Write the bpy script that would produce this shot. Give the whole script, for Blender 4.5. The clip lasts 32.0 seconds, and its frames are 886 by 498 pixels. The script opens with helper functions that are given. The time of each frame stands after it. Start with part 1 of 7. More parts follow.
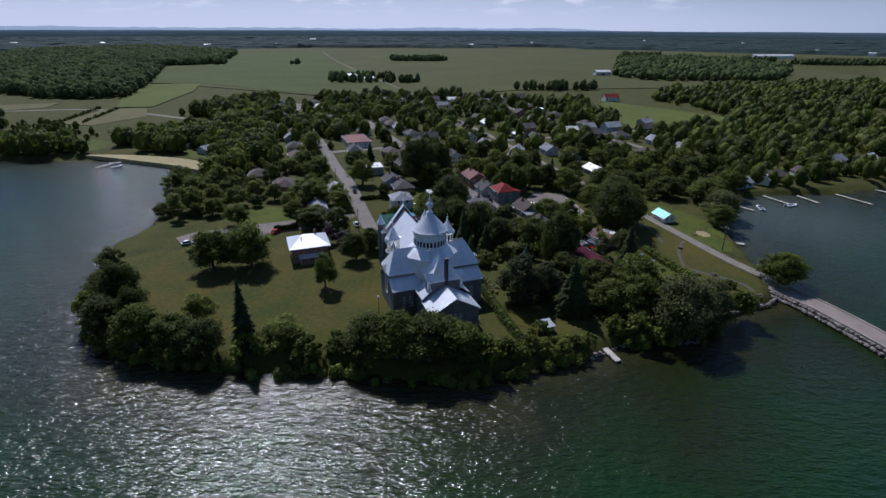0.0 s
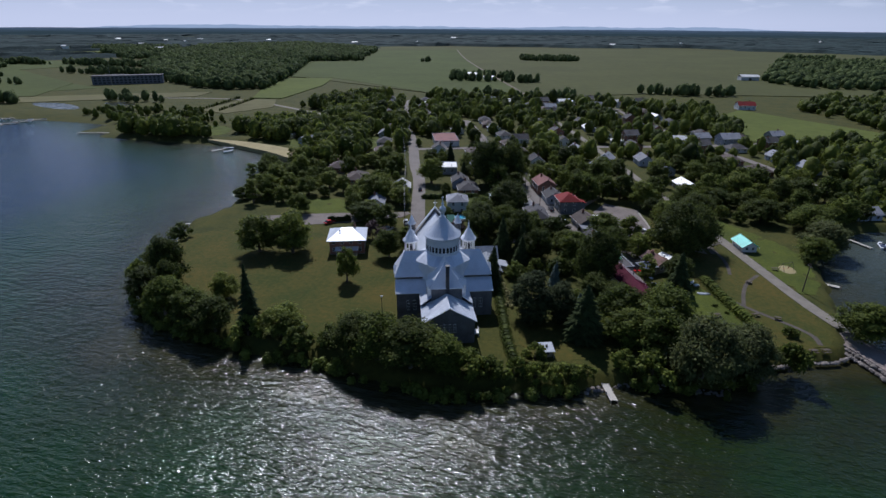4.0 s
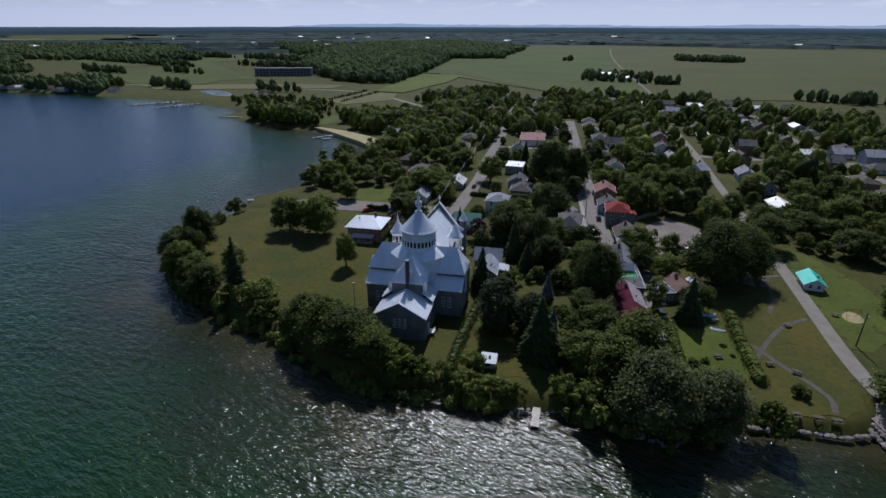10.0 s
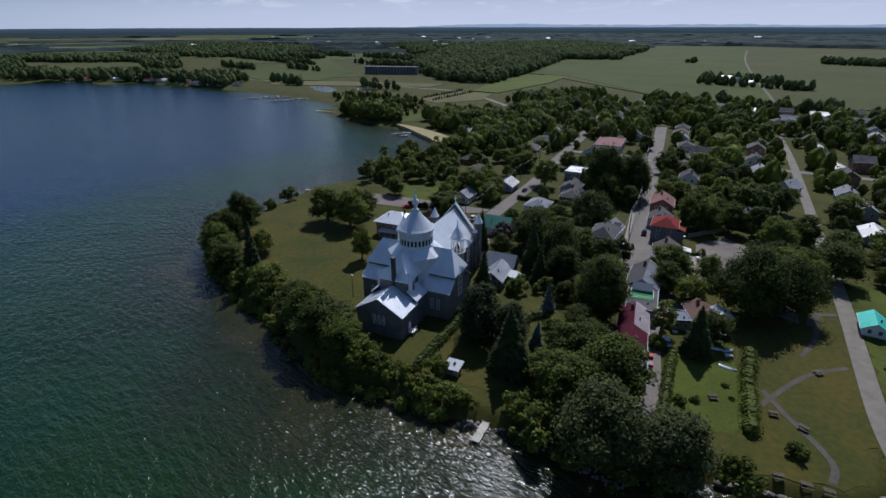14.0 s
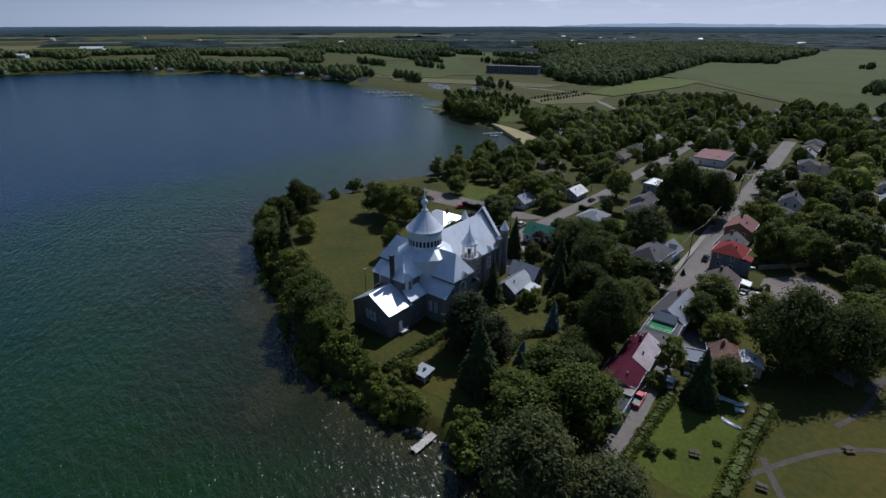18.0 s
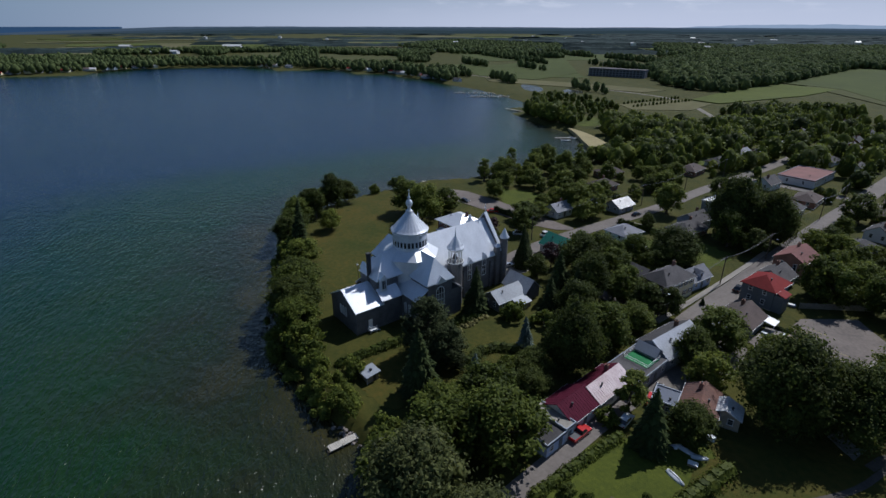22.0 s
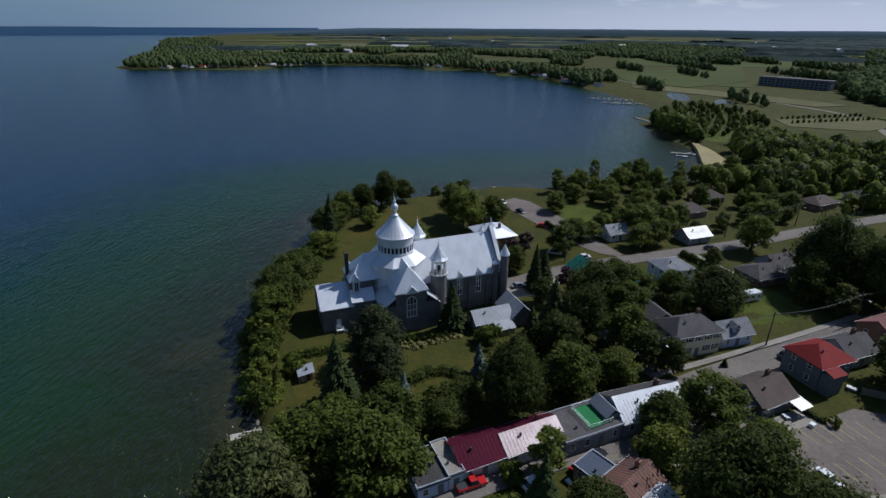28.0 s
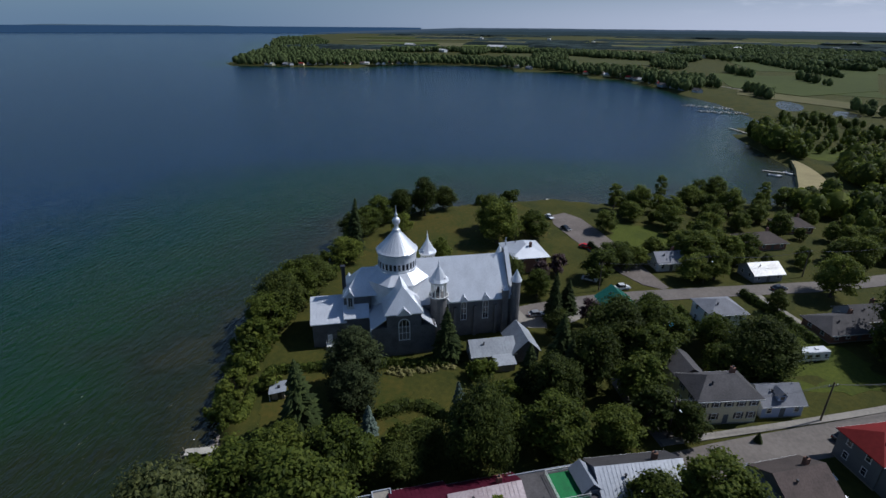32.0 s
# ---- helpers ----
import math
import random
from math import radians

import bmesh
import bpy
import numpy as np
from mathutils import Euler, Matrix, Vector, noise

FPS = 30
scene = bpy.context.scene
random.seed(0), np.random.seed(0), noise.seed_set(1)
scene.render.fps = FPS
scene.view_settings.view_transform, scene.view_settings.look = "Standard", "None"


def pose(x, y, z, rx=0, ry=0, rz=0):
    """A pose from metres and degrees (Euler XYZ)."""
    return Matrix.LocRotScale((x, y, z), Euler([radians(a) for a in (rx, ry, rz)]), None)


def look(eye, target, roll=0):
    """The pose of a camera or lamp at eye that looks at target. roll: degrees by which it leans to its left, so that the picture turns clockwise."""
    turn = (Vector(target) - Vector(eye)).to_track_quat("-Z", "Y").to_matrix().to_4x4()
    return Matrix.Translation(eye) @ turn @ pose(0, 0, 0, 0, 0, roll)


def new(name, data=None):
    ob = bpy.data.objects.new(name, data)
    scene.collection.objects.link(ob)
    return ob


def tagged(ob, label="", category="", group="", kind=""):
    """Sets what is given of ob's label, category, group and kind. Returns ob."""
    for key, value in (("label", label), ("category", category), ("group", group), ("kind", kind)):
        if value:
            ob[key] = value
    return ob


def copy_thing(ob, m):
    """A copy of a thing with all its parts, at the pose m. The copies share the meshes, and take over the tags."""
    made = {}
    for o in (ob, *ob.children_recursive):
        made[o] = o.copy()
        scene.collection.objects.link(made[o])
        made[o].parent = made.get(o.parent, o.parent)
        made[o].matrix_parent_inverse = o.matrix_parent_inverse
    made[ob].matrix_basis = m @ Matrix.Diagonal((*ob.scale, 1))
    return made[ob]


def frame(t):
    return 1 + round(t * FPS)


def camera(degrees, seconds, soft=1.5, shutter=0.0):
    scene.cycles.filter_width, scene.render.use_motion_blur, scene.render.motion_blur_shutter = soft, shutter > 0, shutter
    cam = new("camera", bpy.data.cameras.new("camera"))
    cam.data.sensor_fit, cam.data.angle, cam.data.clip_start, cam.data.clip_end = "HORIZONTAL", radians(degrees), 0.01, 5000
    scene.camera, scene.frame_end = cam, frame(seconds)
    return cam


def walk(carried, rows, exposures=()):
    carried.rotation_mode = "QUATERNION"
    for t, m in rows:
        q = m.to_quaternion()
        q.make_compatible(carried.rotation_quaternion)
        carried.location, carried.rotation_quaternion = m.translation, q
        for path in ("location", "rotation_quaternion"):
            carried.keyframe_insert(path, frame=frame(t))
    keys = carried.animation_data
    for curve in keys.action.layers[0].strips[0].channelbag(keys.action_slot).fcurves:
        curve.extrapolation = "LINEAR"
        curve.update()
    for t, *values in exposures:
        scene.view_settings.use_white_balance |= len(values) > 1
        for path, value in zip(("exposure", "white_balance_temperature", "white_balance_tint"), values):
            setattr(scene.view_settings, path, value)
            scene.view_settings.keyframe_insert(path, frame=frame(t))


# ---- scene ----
cam = camera(80.9, 32.0)
# seconds, eye x y z, heading, pitch, roll
ROWS = [
    (0, 0.00, 0.00, 76.47, 0.00, -23.09, 0.20),
    (0.5, 3.79, 0.99, 76.59, 1.75, -23.14, 0.23),
    (1, 7.57, 1.99, 76.71, 3.70, -23.18, 0.25),
    (1.5, 11.33, 2.98, 76.81, 5.95, -23.23, 0.27),
    (2, 15.09, 3.98, 76.90, 8.12, -23.28, 0.28),
    (2.5, 18.84, 5.00, 76.97, 10.07, -23.30, 0.29),
    (4.5, 33.74, 9.41, 76.77, 15.37, -23.25, 0.31),
    (5, 37.35, 10.69, 76.62, 15.65, -23.28, 0.29),
    (5.5, 40.93, 12.01, 76.46, 15.95, -23.32, 0.27),
    (6, 44.45, 13.39, 76.29, 16.10, -23.34, 0.25),
    (6.5, 47.89, 14.88, 76.13, 16.20, -23.32, 0.23),
    (7, 51.25, 16.46, 75.97, 16.31, -23.29, 0.21),
    (7.5, 54.54, 18.11, 75.80, 17.40, -23.29, 0.19),
    (8, 57.78, 19.85, 75.64, 19.97, -23.30, 0.17),
    (8.5, 60.97, 21.69, 75.48, 23.60, -23.33, 0.14),
    (9, 64.12, 23.64, 75.34, 27.01, -23.36, 0.12),
    (9.5, 67.23, 25.73, 75.22, 29.88, -23.38, 0.12),
    (10, 70.29, 27.93, 75.11, 31.33, -23.40, 0.12),
    (10.5, 73.32, 30.22, 75.01, 31.97, -23.43, 0.13),
    (11, 76.32, 32.58, 74.92, 32.39, -23.45, 0.12),
    (11.5, 79.28, 35.00, 74.83, 32.74, -23.47, 0.11),
    (12, 82.17, 37.48, 74.74, 34.02, -23.48, 0.08),
    (12.5, 85.01, 40.02, 74.67, 36.19, -23.47, 0.04),
    (13, 87.79, 42.60, 74.61, 38.79, -23.45, -0.01),
    (13.5, 90.49, 45.23, 74.56, 41.57, -23.41, -0.07),
    (14, 93.13, 47.93, 74.53, 44.23, -23.37, -0.12),
    (14.5, 95.71, 50.70, 74.51, 46.78, -23.33, -0.16),
    (16.5, 104.62, 63.36, 74.63, 52.91, -23.45, 0.01),
    (17, 106.57, 66.77, 74.59, 54.55, -23.46, 0.03),
    (17.5, 108.47, 70.21, 74.54, 56.45, -23.46, 0.04),
    (18, 110.29, 73.69, 74.48, 58.84, -23.45, 0.04),
    (18.5, 112.03, 77.22, 74.42, 61.62, -23.45, 0.04),
    (19, 113.68, 80.81, 74.37, 64.63, -23.44, 0.05),
    (19.5, 115.20, 84.48, 74.32, 67.45, -23.41, 0.06),
    (20, 116.62, 88.22, 74.28, 68.95, -23.38, 0.07),
    (20.5, 117.94, 92.05, 74.25, 69.83, -23.36, 0.09),
    (21, 119.15, 95.94, 74.22, 70.38, -23.36, 0.10),
    (21.5, 120.27, 99.89, 74.19, 70.86, -23.38, 0.12),
    (22, 121.31, 103.87, 74.15, 71.25, -23.40, 0.14),
    (22.5, 122.27, 107.85, 74.09, 71.57, -23.43, 0.16),
    (23, 123.19, 111.82, 74.01, 71.66, -23.46, 0.18),
    (23.5, 124.08, 115.75, 73.89, 72.15, -23.48, 0.20),
    (24, 124.90, 119.63, 73.76, 77.34, -23.49, 0.21),
    (24.5, 125.60, 123.48, 73.63, 81.16, -23.49, 0.23),
    (25, 126.14, 127.28, 73.51, 82.71, -23.48, 0.25),
    (25.5, 126.48, 131.02, 73.42, 83.48, -23.48, 0.27),
    (27.5, 122.99, 144.06, 73.59, 87.18, -23.28, 0.31),
    (28, 121.59, 146.79, 73.62, 88.85, -23.26, 0.32),
    (28.5, 120.15, 149.42, 73.65, 90.42, -23.26, 0.34),
    (29, 118.65, 151.97, 73.67, 91.55, -23.26, 0.36),
    (29.5, 117.08, 154.45, 73.70, 92.34, -23.26, 0.38),
    (30, 115.46, 156.90, 73.74, 92.98, -23.27, 0.40),
    (30.5, 113.78, 159.31, 73.79, 93.38, -23.29, 0.43),
    (31, 112.06, 161.72, 73.85, 94.18, -23.31, 0.45),
    (31.5, 110.29, 164.11, 73.93, 96.61, -23.32, 0.48),
    (32, 108.48, 166.51, 74.01, 99.24, -23.33, 0.51),
]
walk(cam, [(t, pose(x, y, z, 0, 0, yaw) @ pose(0, 0, 0, 90 + pitch) @ pose(0, 0, 0, 0, 0, roll)) for t, x, y, z, yaw, pitch, roll in ROWS],
     [(0, -0.3, 5600, 15), (16, -0.4, 5700, 12), (32, -0.5, 5750, 10)])

# ---- world and sun ----
SUN_EL, SUN_AZ = 49.5, 25.0          # degrees; azimuth is to the left of +y
world = bpy.data.worlds.new("world")
scene.world = world
world.use_nodes = True
wn, wl = world.node_tree.nodes, world.node_tree.links
wn.clear()
sky = wn.new("ShaderNodeTexSky")
sky.sky_type, sky.sun_disc = "NISHITA", False
sky.sun_elevation, sky.sun_rotation = radians(SUN_EL), radians(-SUN_AZ)
sky.air_density, sky.dust_density, sky.ozone_density = 1.0, 0.15, 3.0
w_geo, w_sep = wn.new("ShaderNodeTexCoord"), wn.new("ShaderNodeSeparateXYZ")
wl.new(w_geo.outputs["Generated"], w_sep.inputs[0])


def w_range(sock, lo, hi, to0, to1):
    r = wn.new("ShaderNodeMapRange")
    r.interpolation_type = "SMOOTHSTEP"
    for key, v in (("From Min", lo), ("From Max", hi), ("To Min", to0), ("To Max", to1)):
        r.inputs[key].default_value = v
    wl.new(sock, r.inputs["Value"])
    return r.outputs[0]


def w_times(p, q):
    k = wn.new("ShaderNodeMath")
    k.operation = "MULTIPLY"
    wl.new(p, k.inputs[0])
    wl.new(q, k.inputs[1])
    return k.outputs[0]


def w_blend(fac, col_in, col):
    k = wn.new("ShaderNodeMix")
    k.data_type = "RGBA"
    k.inputs["B"].default_value = col
    wl.new(fac, k.inputs["Factor"])
    wl.new(col_in, k.inputs["A"])
    return k.outputs["Result"]


# pale haze towards the horizon, whiter on the sunny side, with flat fair-weather clouds there
w_dot = wn.new("ShaderNodeVectorMath")
w_dot.operation = "DOT_PRODUCT"
w_dot.inputs[1].default_value = (-math.sin(radians(SUN_AZ)), math.cos(radians(SUN_AZ)), 0.0)
wl.new(w_geo.outputs["Generated"], w_dot.inputs[0])
sunny = w_range(w_dot.outputs["Value"], -0.25, 0.95, 0.0, 1.0)
haze = w_blend(w_range(w_sep.outputs["Z"], 0.0, 0.14, 0.85, 0.0), sky.outputs[0], (1.75, 3.15, 5.0, 1.0))
haze = w_blend(w_times(w_range(w_sep.outputs["Z"], 0.0, 0.5, 0.5, 0.0), w_range(w_dot.outputs["Value"], 0.55, 1.0, 0.0, 1.0)), haze, (8.0, 8.8, 10.6, 1.0))
haze = w_blend(w_times(w_range(w_sep.outputs["Z"], 0.0, 0.09, 0.9, 0.0), sunny), haze, (9.4, 9.7, 11.1, 1.0))
w_map = wn.new("ShaderNodeMapping")
w_map.inputs["Scale"].default_value = (7.0, 7.0, 34.0)
wl.new(w_geo.outputs["Generated"], w_map.inputs[0])
w_noise = wn.new("ShaderNodeTexNoise")
w_noise.inputs["Scale"].default_value, w_noise.inputs["Detail"].default_value = 2.2, 8.0
wl.new(w_map.outputs[0], w_noise.inputs["Vector"])
clouds = w_times(w_times(w_range(w_noise.outputs["Fac"], 0.5, 0.66, 0.0, 0.8), w_range(w_sep.outputs["Z"], 0.012, 0.05, 0.0, 1.0)), w_times(sunny, w_range(w_dot.outputs["Value"], 0.5, 0.8, 0.0, 1.0)))
w_bg = wn.new("ShaderNodeBackground")
w_bg.inputs["Strength"].default_value = 0.08
wl.new(w_blend(clouds, haze, (11.4, 11.5, 12.3, 1.0)), w_bg.inputs["Color"])
w_out = wn.new("ShaderNodeOutputWorld")
wl.new(w_bg.outputs[0], w_out.inputs[0])

sun_data = bpy.data.lights.new("sun", "SUN")
sun_data.energy, sun_data.angle, sun_data.color = 4.8, radians(0.53), (1.0, 0.96, 0.9)
sun = new("sun", sun_data)
sx, sy, sz = -math.sin(radians(SUN_AZ)), math.cos(radians(SUN_AZ)), math.tan(radians(SUN_EL))
sun.matrix_world = look((sx * 400, sy * 400, sz * 400), (0, 0, 0))


# ---- materials ----
def mat(name, color, rough=0.8, metal=0.0, var=0.25, scale=1.0, bump=0.0, bump_scale=None, dark=None, rnd=0.0, island=0.0, spec=0.5, trans=0.0, stretch=None):
    """Procedural surface: base colour with variation at two scales, bump, and per-object or per-island spread."""
    m = bpy.data.materials.new(name)
    m.use_nodes = True
    n, l = m.node_tree.nodes, m.node_tree.links
    b = n["Principled BSDF"]
    b.inputs["Roughness"].default_value, b.inputs["Metallic"].default_value = rough, metal
    b.inputs["Specular IOR Level"].default_value = spec
    geo = n.new("ShaderNodeNewGeometry")
    vec = geo.outputs["Position"]
    if stretch:
        mp = n.new("ShaderNodeMapping")
        mp.inputs["Scale"].default_value = stretch
        l.new(vec, mp.inputs[0])
        vec = mp.outputs[0]
    big, fine = n.new("ShaderNodeTexNoise"), n.new("ShaderNodeTexNoise")
    big.inputs["Scale"].default_value, big.inputs["Detail"].default_value = 0.16 * scale, 3.0
    fine.inputs["Scale"].default_value, fine.inputs["Detail"].default_value = 1.7 * scale, 5.0
    l.new(vec, big.inputs["Vector"])
    l.new(vec, fine.inputs["Vector"])
    add = n.new("ShaderNodeMath")
    add.operation = "ADD"
    l.new(big.outputs["Fac"], add.inputs[0])
    l.new(fine.outputs["Fac"], add.inputs[1])
    rng = n.new("ShaderNodeMapRange")
    rng.inputs["From Min"].default_value, rng.inputs["From Max"].default_value = 0.7, 1.3
    l.new(add.outputs[0], rng.inputs["Value"])
    mix = n.new("ShaderNodeMix")
    mix.data_type = "RGBA"
    dk = dark or tuple(c * (1 - var) for c in color)
    lt = color if dark else tuple(min(1, c * (1 + var * 0.6)) for c in color)
    mix.inputs["A"].default_value, mix.inputs["B"].default_value = (*dk, 1), (*lt, 1)
    l.new(rng.outputs[0], mix.inputs["Factor"])
    col = mix.outputs["Result"]
    if rnd or island:
        hsv = n.new("ShaderNodeHueSaturation")
        l.new(col, hsv.inputs["Color"])
        tot = None
        for amount, sock in ((rnd, "o"), (island, "i")):
            if not amount:
                continue
            out = n.new("ShaderNodeObjectInfo").outputs["Random"] if sock == "o" else geo.outputs["Random Per Island"]
            mr = n.new("ShaderNodeMapRange")
            mr.inputs["To Min"].default_value, mr.inputs["To Max"].default_value = -amount, amount
            l.new(out, mr.inputs["Value"])
            if tot is None:
                tot = mr.outputs[0]
            else:
                s2 = n.new("ShaderNodeMath")
                l.new(tot, s2.inputs[0])
                l.new(mr.outputs[0], s2.inputs[1])
                tot = s2.outputs[0]
        v = n.new("ShaderNodeMath")
        v.inputs[1].default_value = 1.0
        l.new(tot, v.inputs[0])
        l.new(v.outputs[0], hsv.inputs["Value"])
        h = n.new("ShaderNodeMath")
        h.operation = "MULTIPLY_ADD"
        h.inputs[1].default_value, h.inputs[2].default_value = -0.03, 0.5
        l.new(tot, h.inputs[0])
        l.new(h.outputs[0], hsv.inputs["Hue"])
        col = hsv.outputs["Color"]
    l.new(col, b.inputs["Base Color"])
    if bump:
        bn = n.new("ShaderNodeTexNoise")
        bn.inputs["Scale"].default_value, bn.inputs["Detail"].default_value = bump_scale or 3.0 * scale, 6.0
        l.new(vec, bn.inputs["Vector"])
        bp = n.new("ShaderNodeBump")
        bp.inputs["Strength"].default_value, bp.inputs["Distance"].default_value = bump, 0.2
        l.new(bn.outputs["Fac"], bp.inputs["Height"])
        l.new(bp.outputs[0], b.inputs["Normal"])
    if trans:
        tr = n.new("ShaderNodeBsdfTranslucent")
        l.new(col, tr.inputs["Color"])
        ms = n.new("ShaderNodeMixShader")
        ms.inputs[0].default_value = trans
        l.new(b.outputs[0], ms.inputs[1])
        l.new(tr.outputs[0], ms.inputs[2])
        l.new(ms.outputs[0], n["Material Output"].inputs[0])
    return m


M_GROUND = mat("meadow_grass", (0.074, 0.067, 0.011), 0.95, dark=(0.034, 0.042, 0.007), scale=0.6, bump=0.5, bump_scale=5.0, spec=0.2)
M_LAWN_DRY = mat("dry_lawn", (0.088, 0.068, 0.012), 0.95, dark=(0.034, 0.048, 0.007), scale=0.45, bump=0.4, bump_scale=6.0, spec=0.2)
M_LAWN = mat("mown_lawn", (0.088, 0.104, 0.012), 0.95, dark=(0.046, 0.06, 0.009), scale=0.7, bump=0.4, bump_scale=6.0, spec=0.2)
M_SAND = mat("sand", (0.31, 0.255, 0.12), 0.95, var=0.2, bump=0.3)
M_ASPHALT = mat("asphalt", (0.17, 0.145, 0.125), 0.9, var=0.25, scale=0.8, bump=0.15)
M_ASPHALT_DK = mat("parking_asphalt", (0.165, 0.135, 0.115), 0.9, var=0.3, scale=0.8, bump=0.15)
M_GRAVEL = mat("gravel", (0.2, 0.175, 0.14), 0.95, var=0.3, scale=2.0, bump=0.4)
M_PIER = mat("worn_pier_concrete", (0.27, 0.215, 0.185), 0.9, dark=(0.18, 0.145, 0.125), scale=1.2, bump=0.15)
M_DIRT = mat("trodden_earth", (0.15, 0.115, 0.08), 0.95, var=0.3, scale=2.0, bump=0.3)
M_PATH = mat("park_path", (0.085, 0.07, 0.055), 0.95, var=0.35, scale=1.2, bump=0.3)
M_CONCRETE = mat("concrete", (0.28, 0.25, 0.21), 0.9, var=0.25, bump=0.15)
M_METAL_ROOF = mat("galvanised_sheet_roof", (0.74, 0.75, 0.78), 0.38, metal=0.3, var=0.14, scale=2.5, bump=0.05, stretch=(1, 1, 0.4))
M_STONE = mat("grey_limestone", (0.15, 0.143, 0.14), 0.9, var=0.4, scale=3.0, bump=0.5, bump_scale=4.0)
M_TRIM = mat("white_painted_wood", (0.72, 0.71, 0.68), 0.6, var=0.12, scale=3.0)
M_GLASS = mat("window_glass", (0.03, 0.035, 0.045), 0.08, var=0.3, spec=0.8)
M_DARK = mat("dark_metal", (0.04, 0.04, 0.045), 0.5, var=0.3)
M_BARK = mat("bark", (0.11, 0.085, 0.062), 0.95, var=0.4, scale=4.0, bump=0.6, stretch=(1, 1, 0.25))
M_LEAF = mat("leaves_green", (0.106, 0.134, 0.022), 0.6, var=0.35, scale=0.8, rnd=0.25, island=0.45, spec=0.15, trans=0.5)
M_LEAF_OLIVE = mat("leaves_yellow_green", (0.15, 0.18, 0.03), 0.6, var=0.35, scale=0.8, rnd=0.2, island=0.45, spec=0.15, trans=0.5)
M_LEAF_DARK = mat("leaves_dark_green", (0.078, 0.098, 0.019), 0.6, var=0.35, scale=0.8, rnd=0.2, island=0.45, spec=0.15, trans=0.48)
M_WILLOW = mat("leaves_silver_green", (0.125, 0.14, 0.045), 0.6, var=0.25, scale=0.6, rnd=0.1, island=0.45, spec=0.2, trans=0.48)
M_NEEDLE = mat("needles_dark_green", (0.03, 0.042, 0.011), 0.95, var=0.3, scale=0.6, rnd=0.2, island=0.35, spec=0.2)
M_PINE = mat("needles_brown_green", (0.044, 0.056, 0.02), 0.8, var=0.35, scale=0.8, rnd=0.1, island=0.4, spec=0.15, trans=0.25)
M_NEEDLE_BLUE = mat("needles_blue_grey", (0.095, 0.125, 0.1), 0.8, var=0.25, scale=0.6, rnd=0.1, island=0.3, spec=0.2)
M_PLUM = mat("leaves_dark_red", (0.055, 0.022, 0.022), 0.7, var=0.3, scale=0.6, island=0.3, trans=0.15)
M_WOODLAND = mat("woodland_canopy", (0.1, 0.13, 0.046), 0.9, var=0.4, scale=0.25, island=0.3, spec=0.15, trans=0.35)
# far forest: blue of distance haze and canopy self-shadow put into the base colour
M_FOREST_FAR = mat("far_forest_canopy_hazed", (0.03, 0.046, 0.044), 0.95, var=0.5, scale=0.09, spec=0.1)
M_SOY = mat("crop_dark_green", (0.07, 0.073, 0.022), 0.95, var=0.18, scale=0.05, bump=0.2, spec=0.15)
M_YOUNG = mat("crop_young_green", (0.066, 0.08, 0.020), 0.95, var=0.18, scale=0.06, bump=0.2, spec=0.15)
M_HAY = mat("crop_light_green", (0.088, 0.105, 0.02), 0.95, var=0.2, scale=0.1, bump=0.2, spec=0.15)
M_STRAW = mat("crop_straw", (0.125, 0.115, 0.05), 0.95, var=0.2, scale=0.05, spec=0.15)
M_SHINGLE = mat("dark_shingle", (0.075, 0.068, 0.068), 0.9, var=0.35, scale=2.0, bump=0.3, rnd=0.25)
M_SHINGLE_BR = mat("brown_shingle", (0.09, 0.066, 0.056), 0.9, var=0.35, scale=2.0, bump=0.3, rnd=0.2)
M_SHINGLE_GY = mat("grey_shingle", (0.24, 0.24, 0.26), 0.85, var=0.25, scale=2.0, bump=0.3, rnd=0.2)
M_RED_ROOF = mat("red_metal_roof", (0.2, 0.018, 0.016), 0.75, var=0.2, scale=1.0, spec=0.2)
M_MAROON = mat("maroon_metal_roof", (0.09, 0.01, 0.026), 0.8, var=0.25, scale=1.0, spec=0.15)
M_GREY_TIN = mat("weathered_grey_tin", (0.4, 0.42, 0.45), 0.6, metal=0.1, dark=(0.24, 0.25, 0.27), scale=2.0, stretch=(1, 1, 0.3))
M_WHITE_TIN = mat("weathered_white_tin", (0.78, 0.77, 0.75), 0.5, metal=0.1, dark=(0.5, 0.47, 0.44), scale=1.5)
M_PINK_TIN = mat("faded_pink_tin", (0.55, 0.47, 0.47), 0.5, metal=0.45, dark=(0.36, 0.27, 0.27), scale=2.5)
M_SHEET = mat("grey_sheet_metal", (0.5, 0.51, 0.54), 0.42, metal=0.65, dark=(0.36, 0.37, 0.4), scale=1.5)
M_BROWN_ROOF = mat("reddish_brown_felt_roof", (0.2, 0.082, 0.07), 0.85, var=0.3, scale=1.0)
M_RUST = mat("rusty_tin", (0.2, 0.09, 0.06), 0.8, dark=(0.1, 0.055, 0.045), scale=1.5)
M_GREEN_ROOF = mat("green_metal_roof", (0.02, 0.16, 0.11), 0.5, var=0.2)
M_AQUA = mat("aqua_metal_roof", (0.1, 0.62, 0.5), 0.45, var=0.12)
M_BRICK = mat("red_brick", (0.26, 0.13, 0.09), 0.9, var=0.3, scale=3.0, bump=0.2, rnd=0.2)
M_CREAM = mat("cream_siding", (0.72, 0.64, 0.42), 0.8, var=0.12, scale=2.0)
M_BLUE_SIDING = mat("pale_blue_siding", (0.42, 0.48, 0.62), 0.75, var=0.1, scale=2.0)
